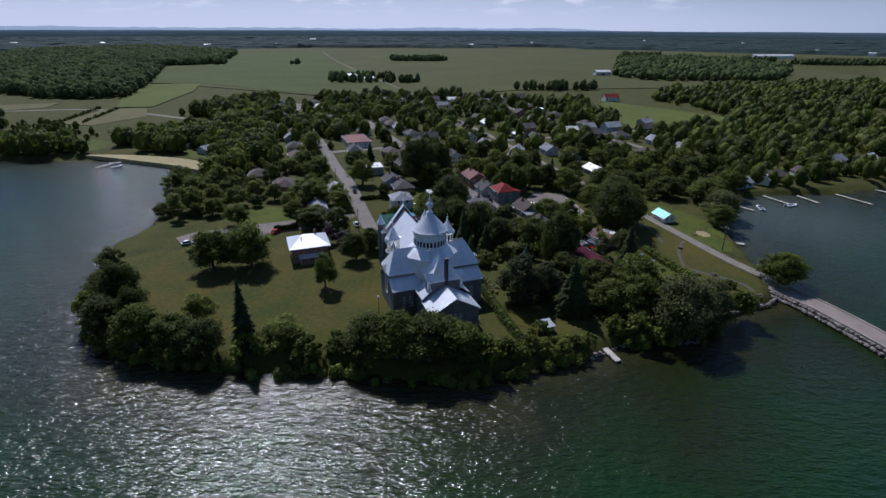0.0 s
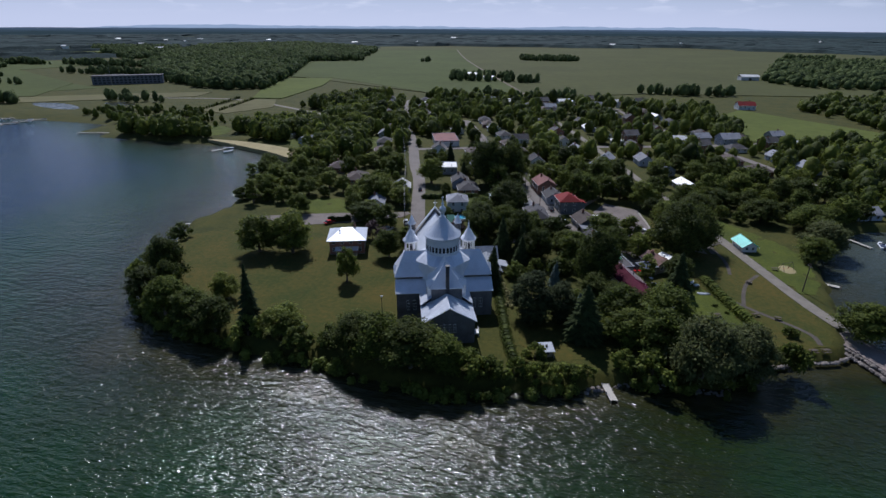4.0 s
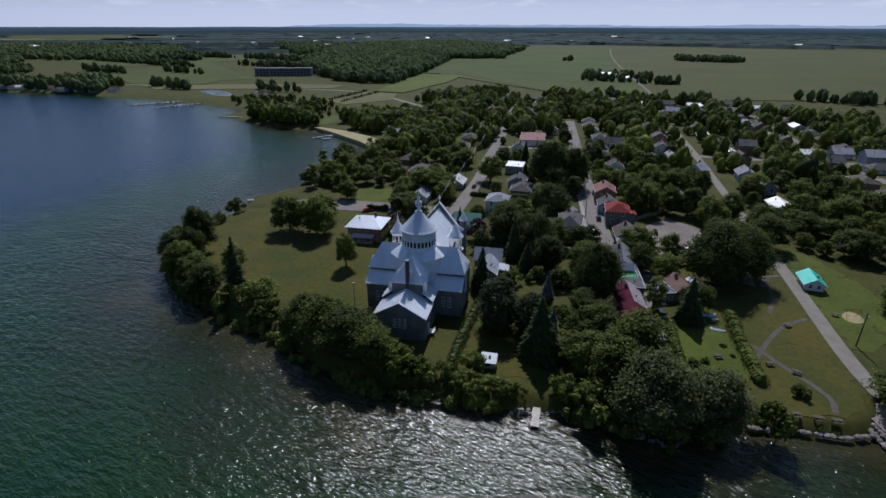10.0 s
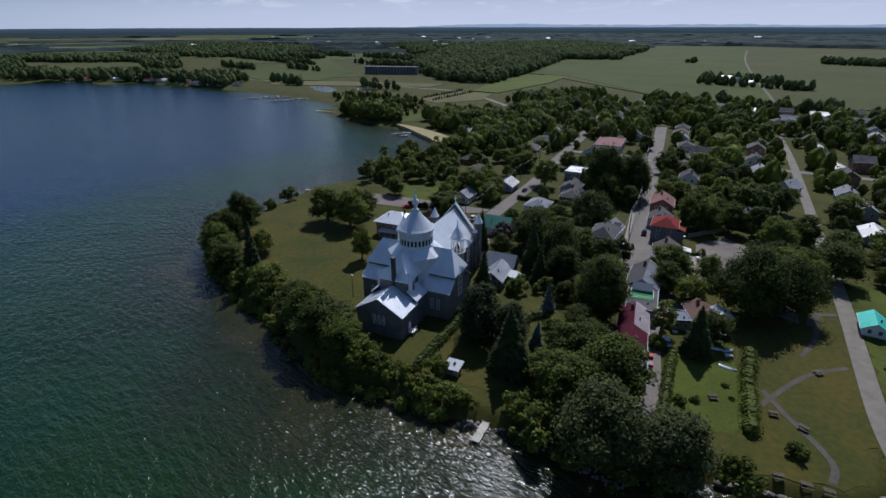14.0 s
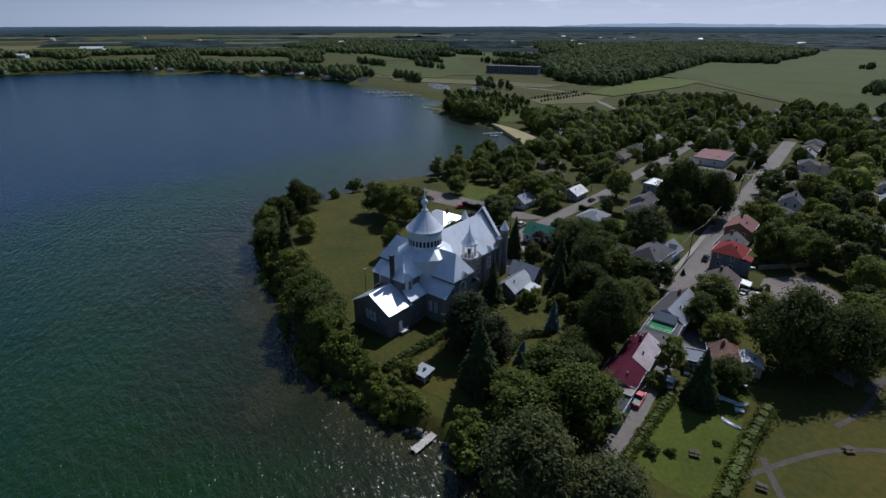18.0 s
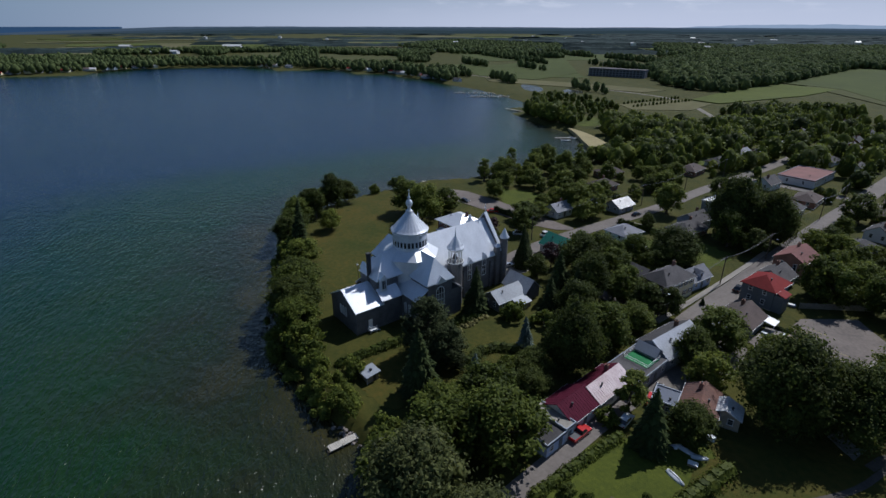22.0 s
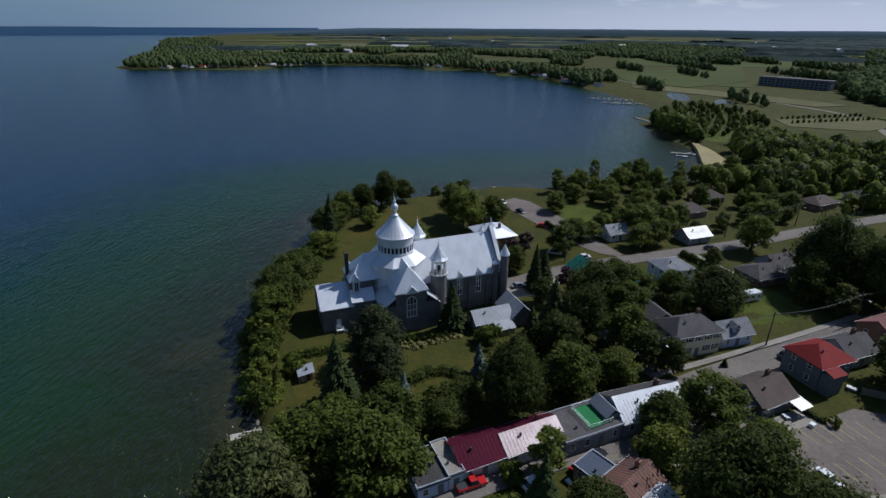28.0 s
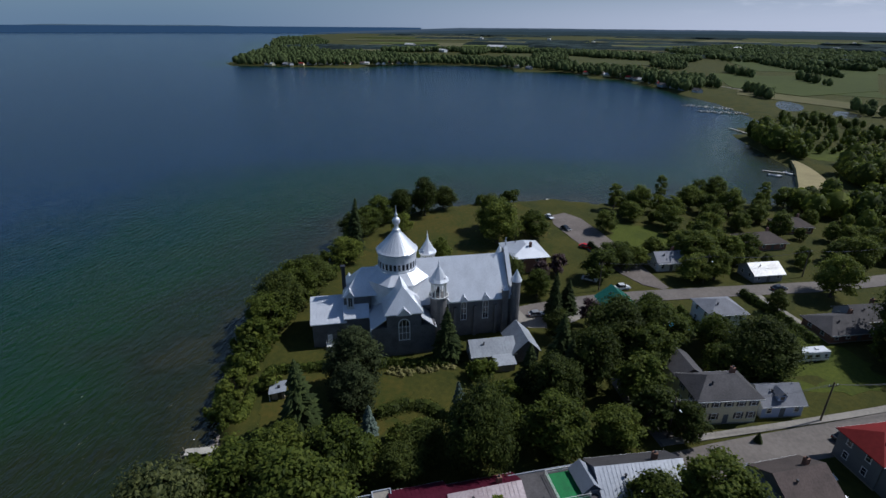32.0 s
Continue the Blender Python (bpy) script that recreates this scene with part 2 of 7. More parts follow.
M_WHITE_SIDING = mat("white_siding", (0.62, 0.62, 0.62), 0.75, var=0.12, scale=2.0, rnd=0.15)
M_GREY_SIDING = mat("grey_siding", (0.3, 0.32, 0.36), 0.75, var=0.12, scale=2.0, rnd=0.2)
M_DKGREY_SIDING = mat("charcoal_siding", (0.13, 0.14, 0.145), 0.75, var=0.15, scale=2.0)
M_SLATE_WALL = mat("blue_grey_cladding", (0.14, 0.15, 0.18), 0.7, var=0.15, scale=0.6)
M_WOOD = mat("weathered_wood", (0.34, 0.28, 0.21), 0.85, var=0.3, scale=4.0, bump=0.2)
M_DOCK = mat("bleached_dock_wood", (0.5, 0.46, 0.39), 0.85, var=0.25, scale=4.0, bump=0.2)
M_TURF = mat("green_turf", (0.02, 0.22, 0.06), 0.9, dark=(0.015, 0.12, 0.04), scale=3.0)
M_ROCK = mat("shore_rock", (0.21, 0.18, 0.155), 0.95, var=0.4, scale=3.0, rnd=0.3, island=0.2, bump=0.4)
M_RED_PAINT = mat("red_car_paint", (0.5, 0.02, 0.02), 0.25, var=0.05)
M_WHITE_PAINT = mat("white_car_paint", (0.75, 0.75, 0.75), 0.25, var=0.05)
M_BLACK_PAINT = mat("black_car_paint", (0.025, 0.026, 0.03), 0.2, var=0.05)
M_SILVER_PAINT = mat("silver_car_paint", (0.45, 0.46, 0.48), 0.3, metal=0.5, var=0.05)
M_TYRE = mat("tyre_rubber", (0.02, 0.02, 0.02), 0.9, var=0.2)
M_YELLOW_LINE = mat("road_marking_yellow", (0.45, 0.36, 0.12), 0.8, var=0.3, scale=3.0)
M_POOL = mat("pool_water", (0.08, 0.38, 0.55), 0.1, var=0.1)
M_BLUE_TARP = mat("blue_tarp", (0.035, 0.05, 0.09), 0.6, var=0.2)


def lake_material():
    m = bpy.data.materials.new("lake_water")
    m.use_nodes = True
    n, l = m.node_tree.nodes, m.node_tree.links
    b = n["Principled BSDF"]
    b.inputs["Roughness"].default_value, b.inputs["IOR"].default_value = 0.15, 1.33
    b.inputs["Specular IOR Level"].default_value = 0.68
    geo = n.new("ShaderNodeNewGeometry")
    att = n.new("ShaderNodeAttribute")
    att.attribute_name = "depth"
    weed = n.new("ShaderNodeTexNoise")
    weed.inputs["Scale"].default_value, weed.inputs["Detail"].default_value = 0.045, 6.0
    l.new(geo.outputs["Position"], weed.inputs["Vector"])
    wob = n.new("ShaderNodeMath")
    wob.operation = "MULTIPLY_ADD"
    wob.inputs[1].default_value, wob.inputs[2].default_value = 0.5, -0.25
    l.new(weed.outputs["Fac"], wob.inputs[0])
    sm = n.new("ShaderNodeMath")
    l.new(att.outputs["Fac"], sm.inputs[0])
    l.new(wob.outputs[0], sm.inputs[1])
    ramp = n.new("ShaderNodeValToRGB")
    e = ramp.color_ramp.elements
    e[0].position, e[0].color = 0.0, (0.034, 0.032, 0.012, 1)
    e[1].position, e[1].color = 1.0, (0.001, 0.018, 0.05, 1)
    for p, c in ((0.1, (0.015, 0.019, 0.005, 1)), (0.3, (0.009, 0.029, 0.005, 1)), (0.55, (0.002, 0.025, 0.009, 1)), (0.78, (0.001, 0.019, 0.026, 1))):
        k = e.new(p)
        k.color = c
    l.new(sm.outputs[0], ramp.inputs[0])
    silt = n.new("ShaderNodeAttribute")
    silt.attribute_name = "silt"
    mud = n.new("ShaderNodeMix")
    mud.data_type = "RGBA"
    mud.inputs["B"].default_value = (0.066, 0.08, 0.066, 1)
    l.new(silt.outputs["Fac"], mud.inputs["Factor"])
    l.new(ramp.outputs[0], mud.inputs["A"])
    l.new(mud.outputs["Result"], b.inputs["Base Color"])
    prev = None
    for scale, dist, strg, st, rot in ((0.12, 0.8, 0.7, (0.5, 1.0, 1.0), 20), (0.7, 0.66, 1.0, (0.42, 1.0, 1.0), 14), (2.2, 0.27, 1.0, (0.45, 1.0, 1.0), -8)):
        mp = n.new("ShaderNodeMapping")
        mp.inputs["Rotation"].default_value, mp.inputs["Scale"].default_value = (0, 0, radians(rot)), st
        l.new(geo.outputs["Position"], mp.inputs[0])
        nz = n.new("ShaderNodeTexNoise")
        nz.inputs["Scale"].default_value, nz.inputs["Detail"].default_value = scale, 2.0
        l.new(mp.outputs[0], nz.inputs["Vector"])
        bp = n.new("ShaderNodeBump")
        bp.inputs["Strength"].default_value, bp.inputs["Distance"].default_value = strg, dist
        l.new(nz.outputs["Fac"], bp.inputs["Height"])
        if prev:
            l.new(prev.outputs[0], bp.inputs["Normal"])
        prev = bp
    l.new(prev.outputs[0], b.inputs["Normal"])
    return m


M_WATER = lake_material()


# ---- mesh helpers ----
class Build:
    """Collects vertices and faces for one mesh, through a local placing matrix."""

    def __init__(self, m=None):
        self.v, self.f, self.m = [], [], m or Matrix()

    def add(self, verts, faces):
        k = len(self.v)
        self.v += [tuple(self.m @ Vector(p)) for p in verts]
        self.f += [tuple(i + k for i in f) for f in faces]
        return self

    def box(self, cx, cy, z0, sx, sy, h, rot=0.0, taper=1.0):
        c, s = math.cos(radians(rot)), math.sin(radians(rot))
        vs = []
        for z, k in ((z0, 1.0), (z0 + h, taper)):
            for a, b in ((-1, -1), (1, -1), (1, 1), (-1, 1)):
                x, y = a * sx / 2 * k, b * sy / 2 * k
                vs.append((cx + x * c - y * s, cy + x * s + y * c, z))
        return self.add(vs, [(3, 2, 1, 0), (4, 5, 6, 7), (0, 1, 5, 4), (1, 2, 6, 5), (2, 3, 7, 6), (3, 0, 4, 7)])

    def prism(self, poly, z0, z1):
        n = len(poly)
        return self.add([(x, y, z0) for x, y in poly] + [(x, y, z1) for x, y in poly],
                        [tuple(range(n - 1, -1, -1)), tuple(range(n, 2 * n))] + [(i, (i + 1) % n, n + (i + 1) % n, n + i) for i in range(n)])

    def lathe(self, cx, cy, profile, n=16, turn=0.0):
        """A solid of revolution; profile: rows of radius and height from the bottom up."""
        vs = [(cx + r * math.cos(2 * math.pi * i / n + turn), cy + r * math.sin(2 * math.pi * i / n + turn), z) for r, z in profile for i in range(n)]
        fs = [(j * n + i, j * n + (i + 1) % n, (j + 1) * n + (i + 1) % n, (j + 1) * n + i) for j in range(len(profile) - 1) for i in range(n)]
        fs += [tuple(range(n - 1, -1, -1)), tuple(range((len(profile) - 1) * n, len(profile) * n))]
        return self.add(vs, fs)

    def slab(self, pts, thick):
        """A roof plane: the outline pts (counter-clockwise from above) with thickness downwards."""
        n = len(pts)
        low = [(x, y, z - thick) for x, y, z in pts]
        return self.add(list(pts) + low, [tuple(range(n)), tuple(range(2 * n - 1, n - 1, -1))] + [(i, n + i, n + (i + 1) % n, (i + 1) % n) for i in range(n)])

    def tube(self, p, q, r0, r1, n=7):
        p, q = Vector(p), Vector(q)
        d = (q - p).normalized()
        a = d.orthogonal().normalized()
        b = d.cross(a)
        vs = [tuple(c + (a * math.cos(2 * math.pi * i / n) + b * math.sin(2 * math.pi * i / n)) * r) for c, r in ((p, r0), (q, r1)) for i in range(n)]
        return self.add(vs, [(i, (i + 1) % n, n + (i + 1) % n, n + i) for i in range(n)] + [tuple(range(n - 1, -1, -1)), tuple(range(n, 2 * n))])

    def mesh(self, name, material, smooth=False):
        me = bpy.data.meshes.new(name)
        me.from_pydata(self.v, [], self.f)
        me.materials.append(material)
        if smooth:
            me.polygons.foreach_set("use_smooth", [True] * len(me.polygons))
        me.update()
        return me


def part(name, b, material, parent, label="", smooth=False, m=None):
    ob = new(name, b if isinstance(b, bpy.types.Mesh) else b.mesh(name, material, smooth))
    ob.parent = parent
    if m is not None:
        ob.matrix_basis = m
    return tagged(ob, label)


def thing(name, m, label, category, group="", kind=""):
    ob = new(name)
    ob.empty_display_size = 0.3
    ob.matrix_basis = m
    return tagged(ob, label, category, group, kind)


def solid(name, b, material, label, category="", kind="", group="", smooth=False):
    return tagged(new(name, b.mesh(name, material, smooth)), label, category, group, kind)


# ---- land, lake and fields ----
LAND_Z = 2.5
SHORE_PENINSULA = [(112, 181), (107, 158), (103, 141), (97, 136), (81, 130), (76, 124), (66, 117), (55, 117), (46, 115), (39, 111), (30, 107), (21, 105), (8, 100), (-10, 100), (-26, 104), (-42, 103), (-60, 106), (-80, 109),
                   (-93, 118), (-104, 133), (-111, 150), (-120, 172), (-124, 180), (-119, 194)]
SHORE_BAY = [(-122, 208), (-132, 236), (-130, 262), (-135, 284), (-152, 303), (-186, 314), (-226, 321), (-275, 313), (-318, 323), (-340, 345), (-385, 367), (-458, 363), (-532, 347), (-605, 343), (-700, 312), (-750, 290), (-845, 219), (-930, 110),
             (-985, 2), (-940, -100), (-886, -200), (-850, -300), (-835, -372)]
SHORE_FAR = [(-900, -425), (-1250, -545), (-2000, -880), (-2748, -1200), (-3770, -1400), (-4990, -1800), (-4990, 4990), (4990, 4990), (4990, 300), (1200, 470), (700, 545), (520, 540), (425, 520), (385, 450), (372, 400), (330, 330), (290, 290), (236, 264), (190, 250), (155, 248), (133, 234), (116, 206)]


def soften(pts, rounds):
    for _ in range(rounds):
        out = []
        for (ax, ay), (bx, by) in zip(pts, pts[1:] + pts[:1]):
            out += [(ax * 0.75 + bx * 0.25, ay * 0.75 + by * 0.25), (ax * 0.25 + bx * 0.75, ay * 0.25 + by * 0.75)]
        pts = out
    return pts


SHORE = np.array(soften(SHORE_PENINSULA + SHORE_BAY + SHORE_FAR, 1))


def inside(px, py, poly):
    poly = np.asarray(poly, float)
    res = np.zeros(px.shape, bool)
    for (ax, ay), (bx, by) in zip(poly, np.roll(poly, -1, axis=0)):
        if ay == by:
            continue
        res ^= ((ay > py) != (by > py)) & (px < (bx - ax) * (py - ay) / (by - ay) + ax)
    return res


def edge_distance(px, py, poly, closed=True):
    poly = np.asarray(poly, float)
    best = np.full(px.shape, 1e9)
    ends = np.roll(poly, -1, axis=0) if closed else poly[1:]
    for (ax, ay), (bx, by) in zip(poly, ends):
        dx, dy = bx - ax, by - ay
        t = np.clip(((px - ax) * dx + (py - ay) * dy) / (dx * dx + dy * dy + 1e-9), 0, 1)
        best = np.minimum(best, np.hypot(px - ax - t * dx, py - ay - t * dy))
    return best


def shore_distance(px, py):
    """Metres to the shore line, plus on land and minus over the lake."""
    px, py = np.asarray(px, float), np.asarray(py, float)
    return np.where(inside(px, py, SHORE), 1.0, -1.0) * edge_distance(px, py, SHORE)


def axis(lo, hi, step, grow=1.16):
    core = list(np.arange(lo, hi + 0.1, step))
    d, a = step, lo
    left = []
    while a > -4980:
        d *= grow
        a = max(a - d, -4980)
        left.append(a)
    d, b = step, hi
    while b < 4980:
        d *= grow
        b = min(b + d, 4980)
        core.append(b)
    return np.array(left[::-1] + core)


def sheet(name, xs, ys, z, material, keep=None):
    nx, ny = len(xs), len(ys)
    gx, gy = np.meshgrid(xs, ys)
    co = np.stack([gx, gy, z], axis=-1).reshape(-1, 3)
    i = np.arange((ny - 1) * (nx - 1))
    a = (i // (nx - 1)) * nx + i % (nx - 1)
    q = np.stack([a, a + 1, a + nx + 1, a + nx], axis=1)
    if keep is not None:
        q = q[keep.reshape(-1)[q].any(axis=1)]
    me = bpy.data.meshes.new(name)
    me.from_pydata(co.tolist(), [], q.tolist())
    me.materials.append(material)
    me.polygons.foreach_set("use_smooth", [True] * len(me.polygons))
    me.update()
    return me


gxs, gys = axis(-132, 128, 2.0), axis(94, 252, 2.0)
GX, GY = np.meshgrid(gxs, gys)
SD = shore_distance(GX, GY)
rough = np.array([[noise.noise((x * 0.21, y * 0.21, 0.3)) for x in gxs] for y in gys])
bank = np.clip((SD + rough * 1.5 + 1.0) / 3.5, 0, 1)
ground_z = np.where(SD > -8, -1.2 + (LAND_Z + 1.2) * (bank * bank * (3 - 2 * bank)), -2.0) + np.where((SD > 3) & (SD < 400), rough * 0.12, 0)
ground = tagged(new("ground", sheet("ground", gxs, gys, ground_z, M_GROUND, SD > -40)), "grassy flat land with a low bank along the lake", "ground", kind="structure")

wxs, wys = axis(-180, 180, 7.0, 1.2), axis(-30, 330, 7.0, 1.2)
WX, WY = np.meshgrid(wxs, wys)
WD = shore_distance(WX, WY)
water_mesh = sheet("lake_water", wxs, wys, np.zeros(WX.shape), M_WATER, WD < 60)
depth = water_mesh.attributes.new("depth", "FLOAT", "POINT")
depth.data.foreach_set("value", np.clip(-WD / np.interp(WX, [-300, -150], [32, 150]), 0, 1).astype(np.float32).reshape(-1))
silt = water_mesh.attributes.new("silt", "FLOAT", "POINT")
murk = np.exp(-((WX - 150) / 42) ** 2 - ((WY - 222) / 42) ** 2) + 0.35 * np.exp(-((WX + 190) / 70) ** 2 - ((WY - 305) / 22) ** 2)
silt.data.foreach_set("value", np.clip(murk, 0, 1).astype(np.float32).reshape(-1))
lake = tagged(new("lake", water_mesh), "wind-rippled blue-green lake water", "lake", kind="structure")


def strip(name, line, width, z, material, label, category="road", rounds=2, thick=0.12):
    """A paved band of even width along a line of points."""
    pts = [Vector(p) for p in line]
    for _ in range(rounds):
        fine = [pts[0]]
        for a, b in zip(pts, pts[1:]):
            fine += [a.lerp(b, 0.25), a.lerp(b, 0.75)]
        pts = fine + [pts[-1]]
    b, k = Build(), len(pts)
    vs = []
    for i, p in enumerate(pts):
        d = (pts[min(i + 1, k - 1)] - pts[max(i - 1, 0)]).normalized()
        s = Vector((-d.y, d.x)) * width / 2
        for q in (p + s, p - s):
            vs += [(q.x, q.y, z), (q.x, q.y, z - thick)]
    fs = []
    for i in range(k - 1):
        a, c = 4 * i, 4 * i + 4
        fs += [(a, a + 2, c + 2, c), (a, c, c + 1, a + 1), (a + 2, a + 3, c + 3, c + 2)]
    b.add(vs, fs)
    return solid(name, b, material, label, category, "structure")


def patch(name, poly, z, material, label, category, thick=0.1, rounds=1, kind="structure"):
    pts = soften(list(poly), rounds) if rounds else list(poly)
    if name == "lawn":
        pts = [(x + 2.2 * noise.noise((x * 0.35, y * 0.35, 1.0)), y + 2.2 * noise.noise((x * 0.35, y * 0.35, 7.0))) for x, y in soften(pts, 3)]
    b = Build().prism(pts, z - thick, z)
    return solid(name, b, material, label, category, kind)


MAIN_ROAD = [(-16, 168), (-24, 182), (-30, 197), (-37, 220), (-49, 262), (-61, 290), (-74, 330), (-99, 398), (-128, 470), (-152, 560)]
STREET_2 = [(34, 197), (28, 210), (17, 238), (7, 262), (-12, 309), (-41, 385), (-66, 450)]
LANE = [(67, 132), (61, 146), (54, 162), (48, 180), (42, 198), (30, 212)]
STREET_3 = [(104, 152), (99, 164), (92, 190), (86, 212), (69, 270), (55, 318), (30, 404), (8, 470)]
CROSS = [(-75, 330), (-20, 352), (45, 372), (110, 392), (170, 420)]
CROSS_2 = [(-37, 222), (-10, 232)]
strip("road", MAIN_ROAD, 6.2, LAND_Z + 0.16, M_ASPHALT, "worn grey asphalt village road", "road")
strip("road", STREET_2, 7.6, LAND_Z + 0.15, M_ASPHALT, "worn grey asphalt side street", "road")
strip("lane", LANE, 4.2, LAND_Z + 0.13, M_ASPHALT, "narrow worn asphalt lane beside sheds", "lane")
strip("road", STREET_3, 4.0, LAND_Z + 0.15, M_GRAVEL, "pale tan lane running down to the pier", "road")
strip("road", CROSS, 6.0, LAND_Z + 0.14, M_ASPHALT, "grey asphalt cross street", "road")
strip("pavement", [(28, 195), (23.7, 207), (12.6, 236.5), (2.4, 261)], 1.6, LAND_Z + 0.27, M_CONCRETE, "pale concrete pavement beside the street", "pavement")
patch("parking_lot", [(-104, 186), (-95, 175), (-64, 189), (-40, 201), (-36, 212), (-46, 208), (-72, 200)], LAND_Z + 0.14, M_ASPHALT_DK, "brownish asphalt parking lot by the lake", "parking lot")
patch("churchyard_drive", [(-24, 172), (-12, 164), (-8, 168), (-10, 178), (-20, 188)], LAND_Z + 0.13, M_CONCRETE, "pale gravel forecourt of the church", "forecourt")
patch("parking_lot", [(46, 213), (39, 232), (44, 246), (58, 240), (61, 212), (54, 209)], LAND_Z + 0.14, M_ASPHALT_DK, "grey asphalt parking lot with yellow bay lines", "parking lot", rounds=0)
patch("parking_apron", [(28.5, 203), (31.5, 209), (36, 208.5), (41, 213.5), (46, 214), (54, 209), (50, 203), (44, 210), (37, 204)], LAND_Z + 0.17, M_ASPHALT_DK, "grey asphalt apron beside the street", "parking lot", 0.1, 0)
patch("gravel_yard", [(44, 178), (38, 190), (36, 205), (44, 210), (52, 196), (56, 178), (50, 172)], LAND_Z + 0.1, M_GRAVEL, "grey gravel yard between houses", "yard")
strip("driveway", [(9, 190), (18, 192.5), (28, 197)], 4.6, LAND_Z + 0.12, M_ASPHALT, "grey asphalt driveway", "driveway", 1)
strip("driveway", [(-38, 235), (-24, 240), (-20, 242)], 3.2, LAND_Z + 0.12, M_CONCRETE, "pale concrete driveway", "driveway", 1)
patch("beach", [(-228, 321), (-205, 315), (-182, 306), (-158, 297), (-140, 286), (-130, 284), (-128, 289), (-136, 300), (-150, 309), (-168, 316), (-190, 321), (-212, 323)], LAND_Z + 0.08, M_SAND, "pale sandy beach", "beach", 2.5)
patch("lawn", [(59, 160), (62, 144), (70, 135), (78, 131), (88, 136), (97, 140), (100, 148), (95, 170), (90, 192), (85, 204), (74, 186), (62, 174)], LAND_Z + 0.06, M_LAWN_DRY, "dry mown park lawn with brown patches", "lawn")
patch("lawn", [(59, 161), (62, 145), (69, 138), (80, 141), (79, 150), (71.5, 168), (68, 175), (62, 173)], LAND_Z + 0.075, M_LAWN, "green back-garden lawn beside a hedge", "lawn")
patch("lawn", [(101, 166), (108, 180), (112, 204), (100, 222), (86, 240), (84, 224), (92, 200)], LAND_Z + 0.06, M_LAWN, "green mown park lawn by the water", "lawn")
patch("lawn", [(-112, 168), (-104, 142), (-88, 122), (-60, 114), (-22, 112), (-14, 128), (-20, 150), (-34, 172), (-60, 180), (-92, 172)], LAND_Z + 0.05, M_LAWN_DRY, "mown churchyard lawn, dry in places", "lawn", 0.12, 2)
patch("lawn", [(21, 117), (34, 117), (40, 121), (36, 134), (34, 148), (18, 146), (16, 138), (20, 128)], LAND_Z + 0.05, M_LAWN_DRY, "dry garden lawn with brown patches", "lawn")
patch("lawn", [(-94, 201), (-64, 198), (-54, 206), (-60, 216), (-76, 222), (-92, 214)], LAND_Z + 0.05, M_LAWN, "green mown lawn of a lakeside garden", "lawn")
patch("lawn", [(-12, 216), (8, 222), (4, 250), (-16, 246), (-22, 232)], LAND_Z + 0.05, M_LAWN, "green mown back garden", "lawn")

patch("lawn", [(214, 393), (253, 417), (263, 383), (269, 344), (225, 330)], LAND_Z + 0.06, M_LAWN, "sunny mown lawn between trees", "lawn")
patch("lawn", [(160, 283), (185, 300), (215, 292), (240, 287), (200, 270), (168, 264)], LAND_Z + 0.06, M_LAWN, "green lawn of a lakeside house", "lawn")
patch("lawn", [(-166, 324), (-171, 345), (-139, 326), (-132, 306), (-142, 305)], LAND_Z + 0.06, M_LAWN, "green lawn behind the beach", "lawn")
patch("lawn", [(-122, 338), (-127, 357), (-113, 368), (-95, 338), (-104, 316)], LAND_Z + 0.06, M_LAWN, "green clearing beside the road", "lawn")
patch("lawn", [(-266, 346), (-259, 373), (-229, 362), (-222, 335), (-240, 332)], LAND_Z + 0.06, M_LAWN, "green mown lawn at the head of the bay", "lawn")
strip("path", [(79.5, 150), (80.7, 155.9), (83.2, 167.7), (86.2, 175.5), (91, 182)], 1.1, LAND_Z + 0.085, M_PATH, "worn dirt path across the park lawn", "path", 2, 0.05)
patch("lawn", [(62, 211), (61, 232), (64, 243), (71, 242), (78, 222), (84, 205), (76, 188), (64, 188)], LAND_Z + 0.05, M_LAWN_DRY, "dry park lawn beside the parking lot", "lawn")
for court in ([(72.5, 197.5), (72, 207), (75.2, 208.2), (78.4, 196.2)], [(66.6, 220.5), (70.4, 222.4), (72.4, 217.6), (70.6, 213.8)]):
    patch("play_court", court, LAND_Z + 0.1, M_GRAVEL, "grey gravel play court edged with pale boards", "play court", 0.02, 0)
    strip("edging", court + court[:1], 0.22, LAND_Z + 0.2, M_CONCRETE, "pale timber edging of the play court", "edging", 1)
strip("path", [(79.3, 160), (83, 156.4), (88, 152.2), (93, 148), (95, 145), (95, 141)], 1.3, LAND_Z + 0.095, M_PATH, "worn dirt path across the park lawn", "path", 2, 0.05)
strip("path", [(80.5, 197), (79.5, 204), (84.5, 208.5)], 1.6, LAND_Z + 0.095, M_PATH, "worn dirt path across the park lawn", "path", 2, 0.05)
strip("path", [(82.2, 180), (83.3, 190), (81.5, 200), (80.3, 206.8)], 1.1, LAND_Z + 0.085, M_PATH, "worn dirt path across the park lawn", "path", 2, 0.05)
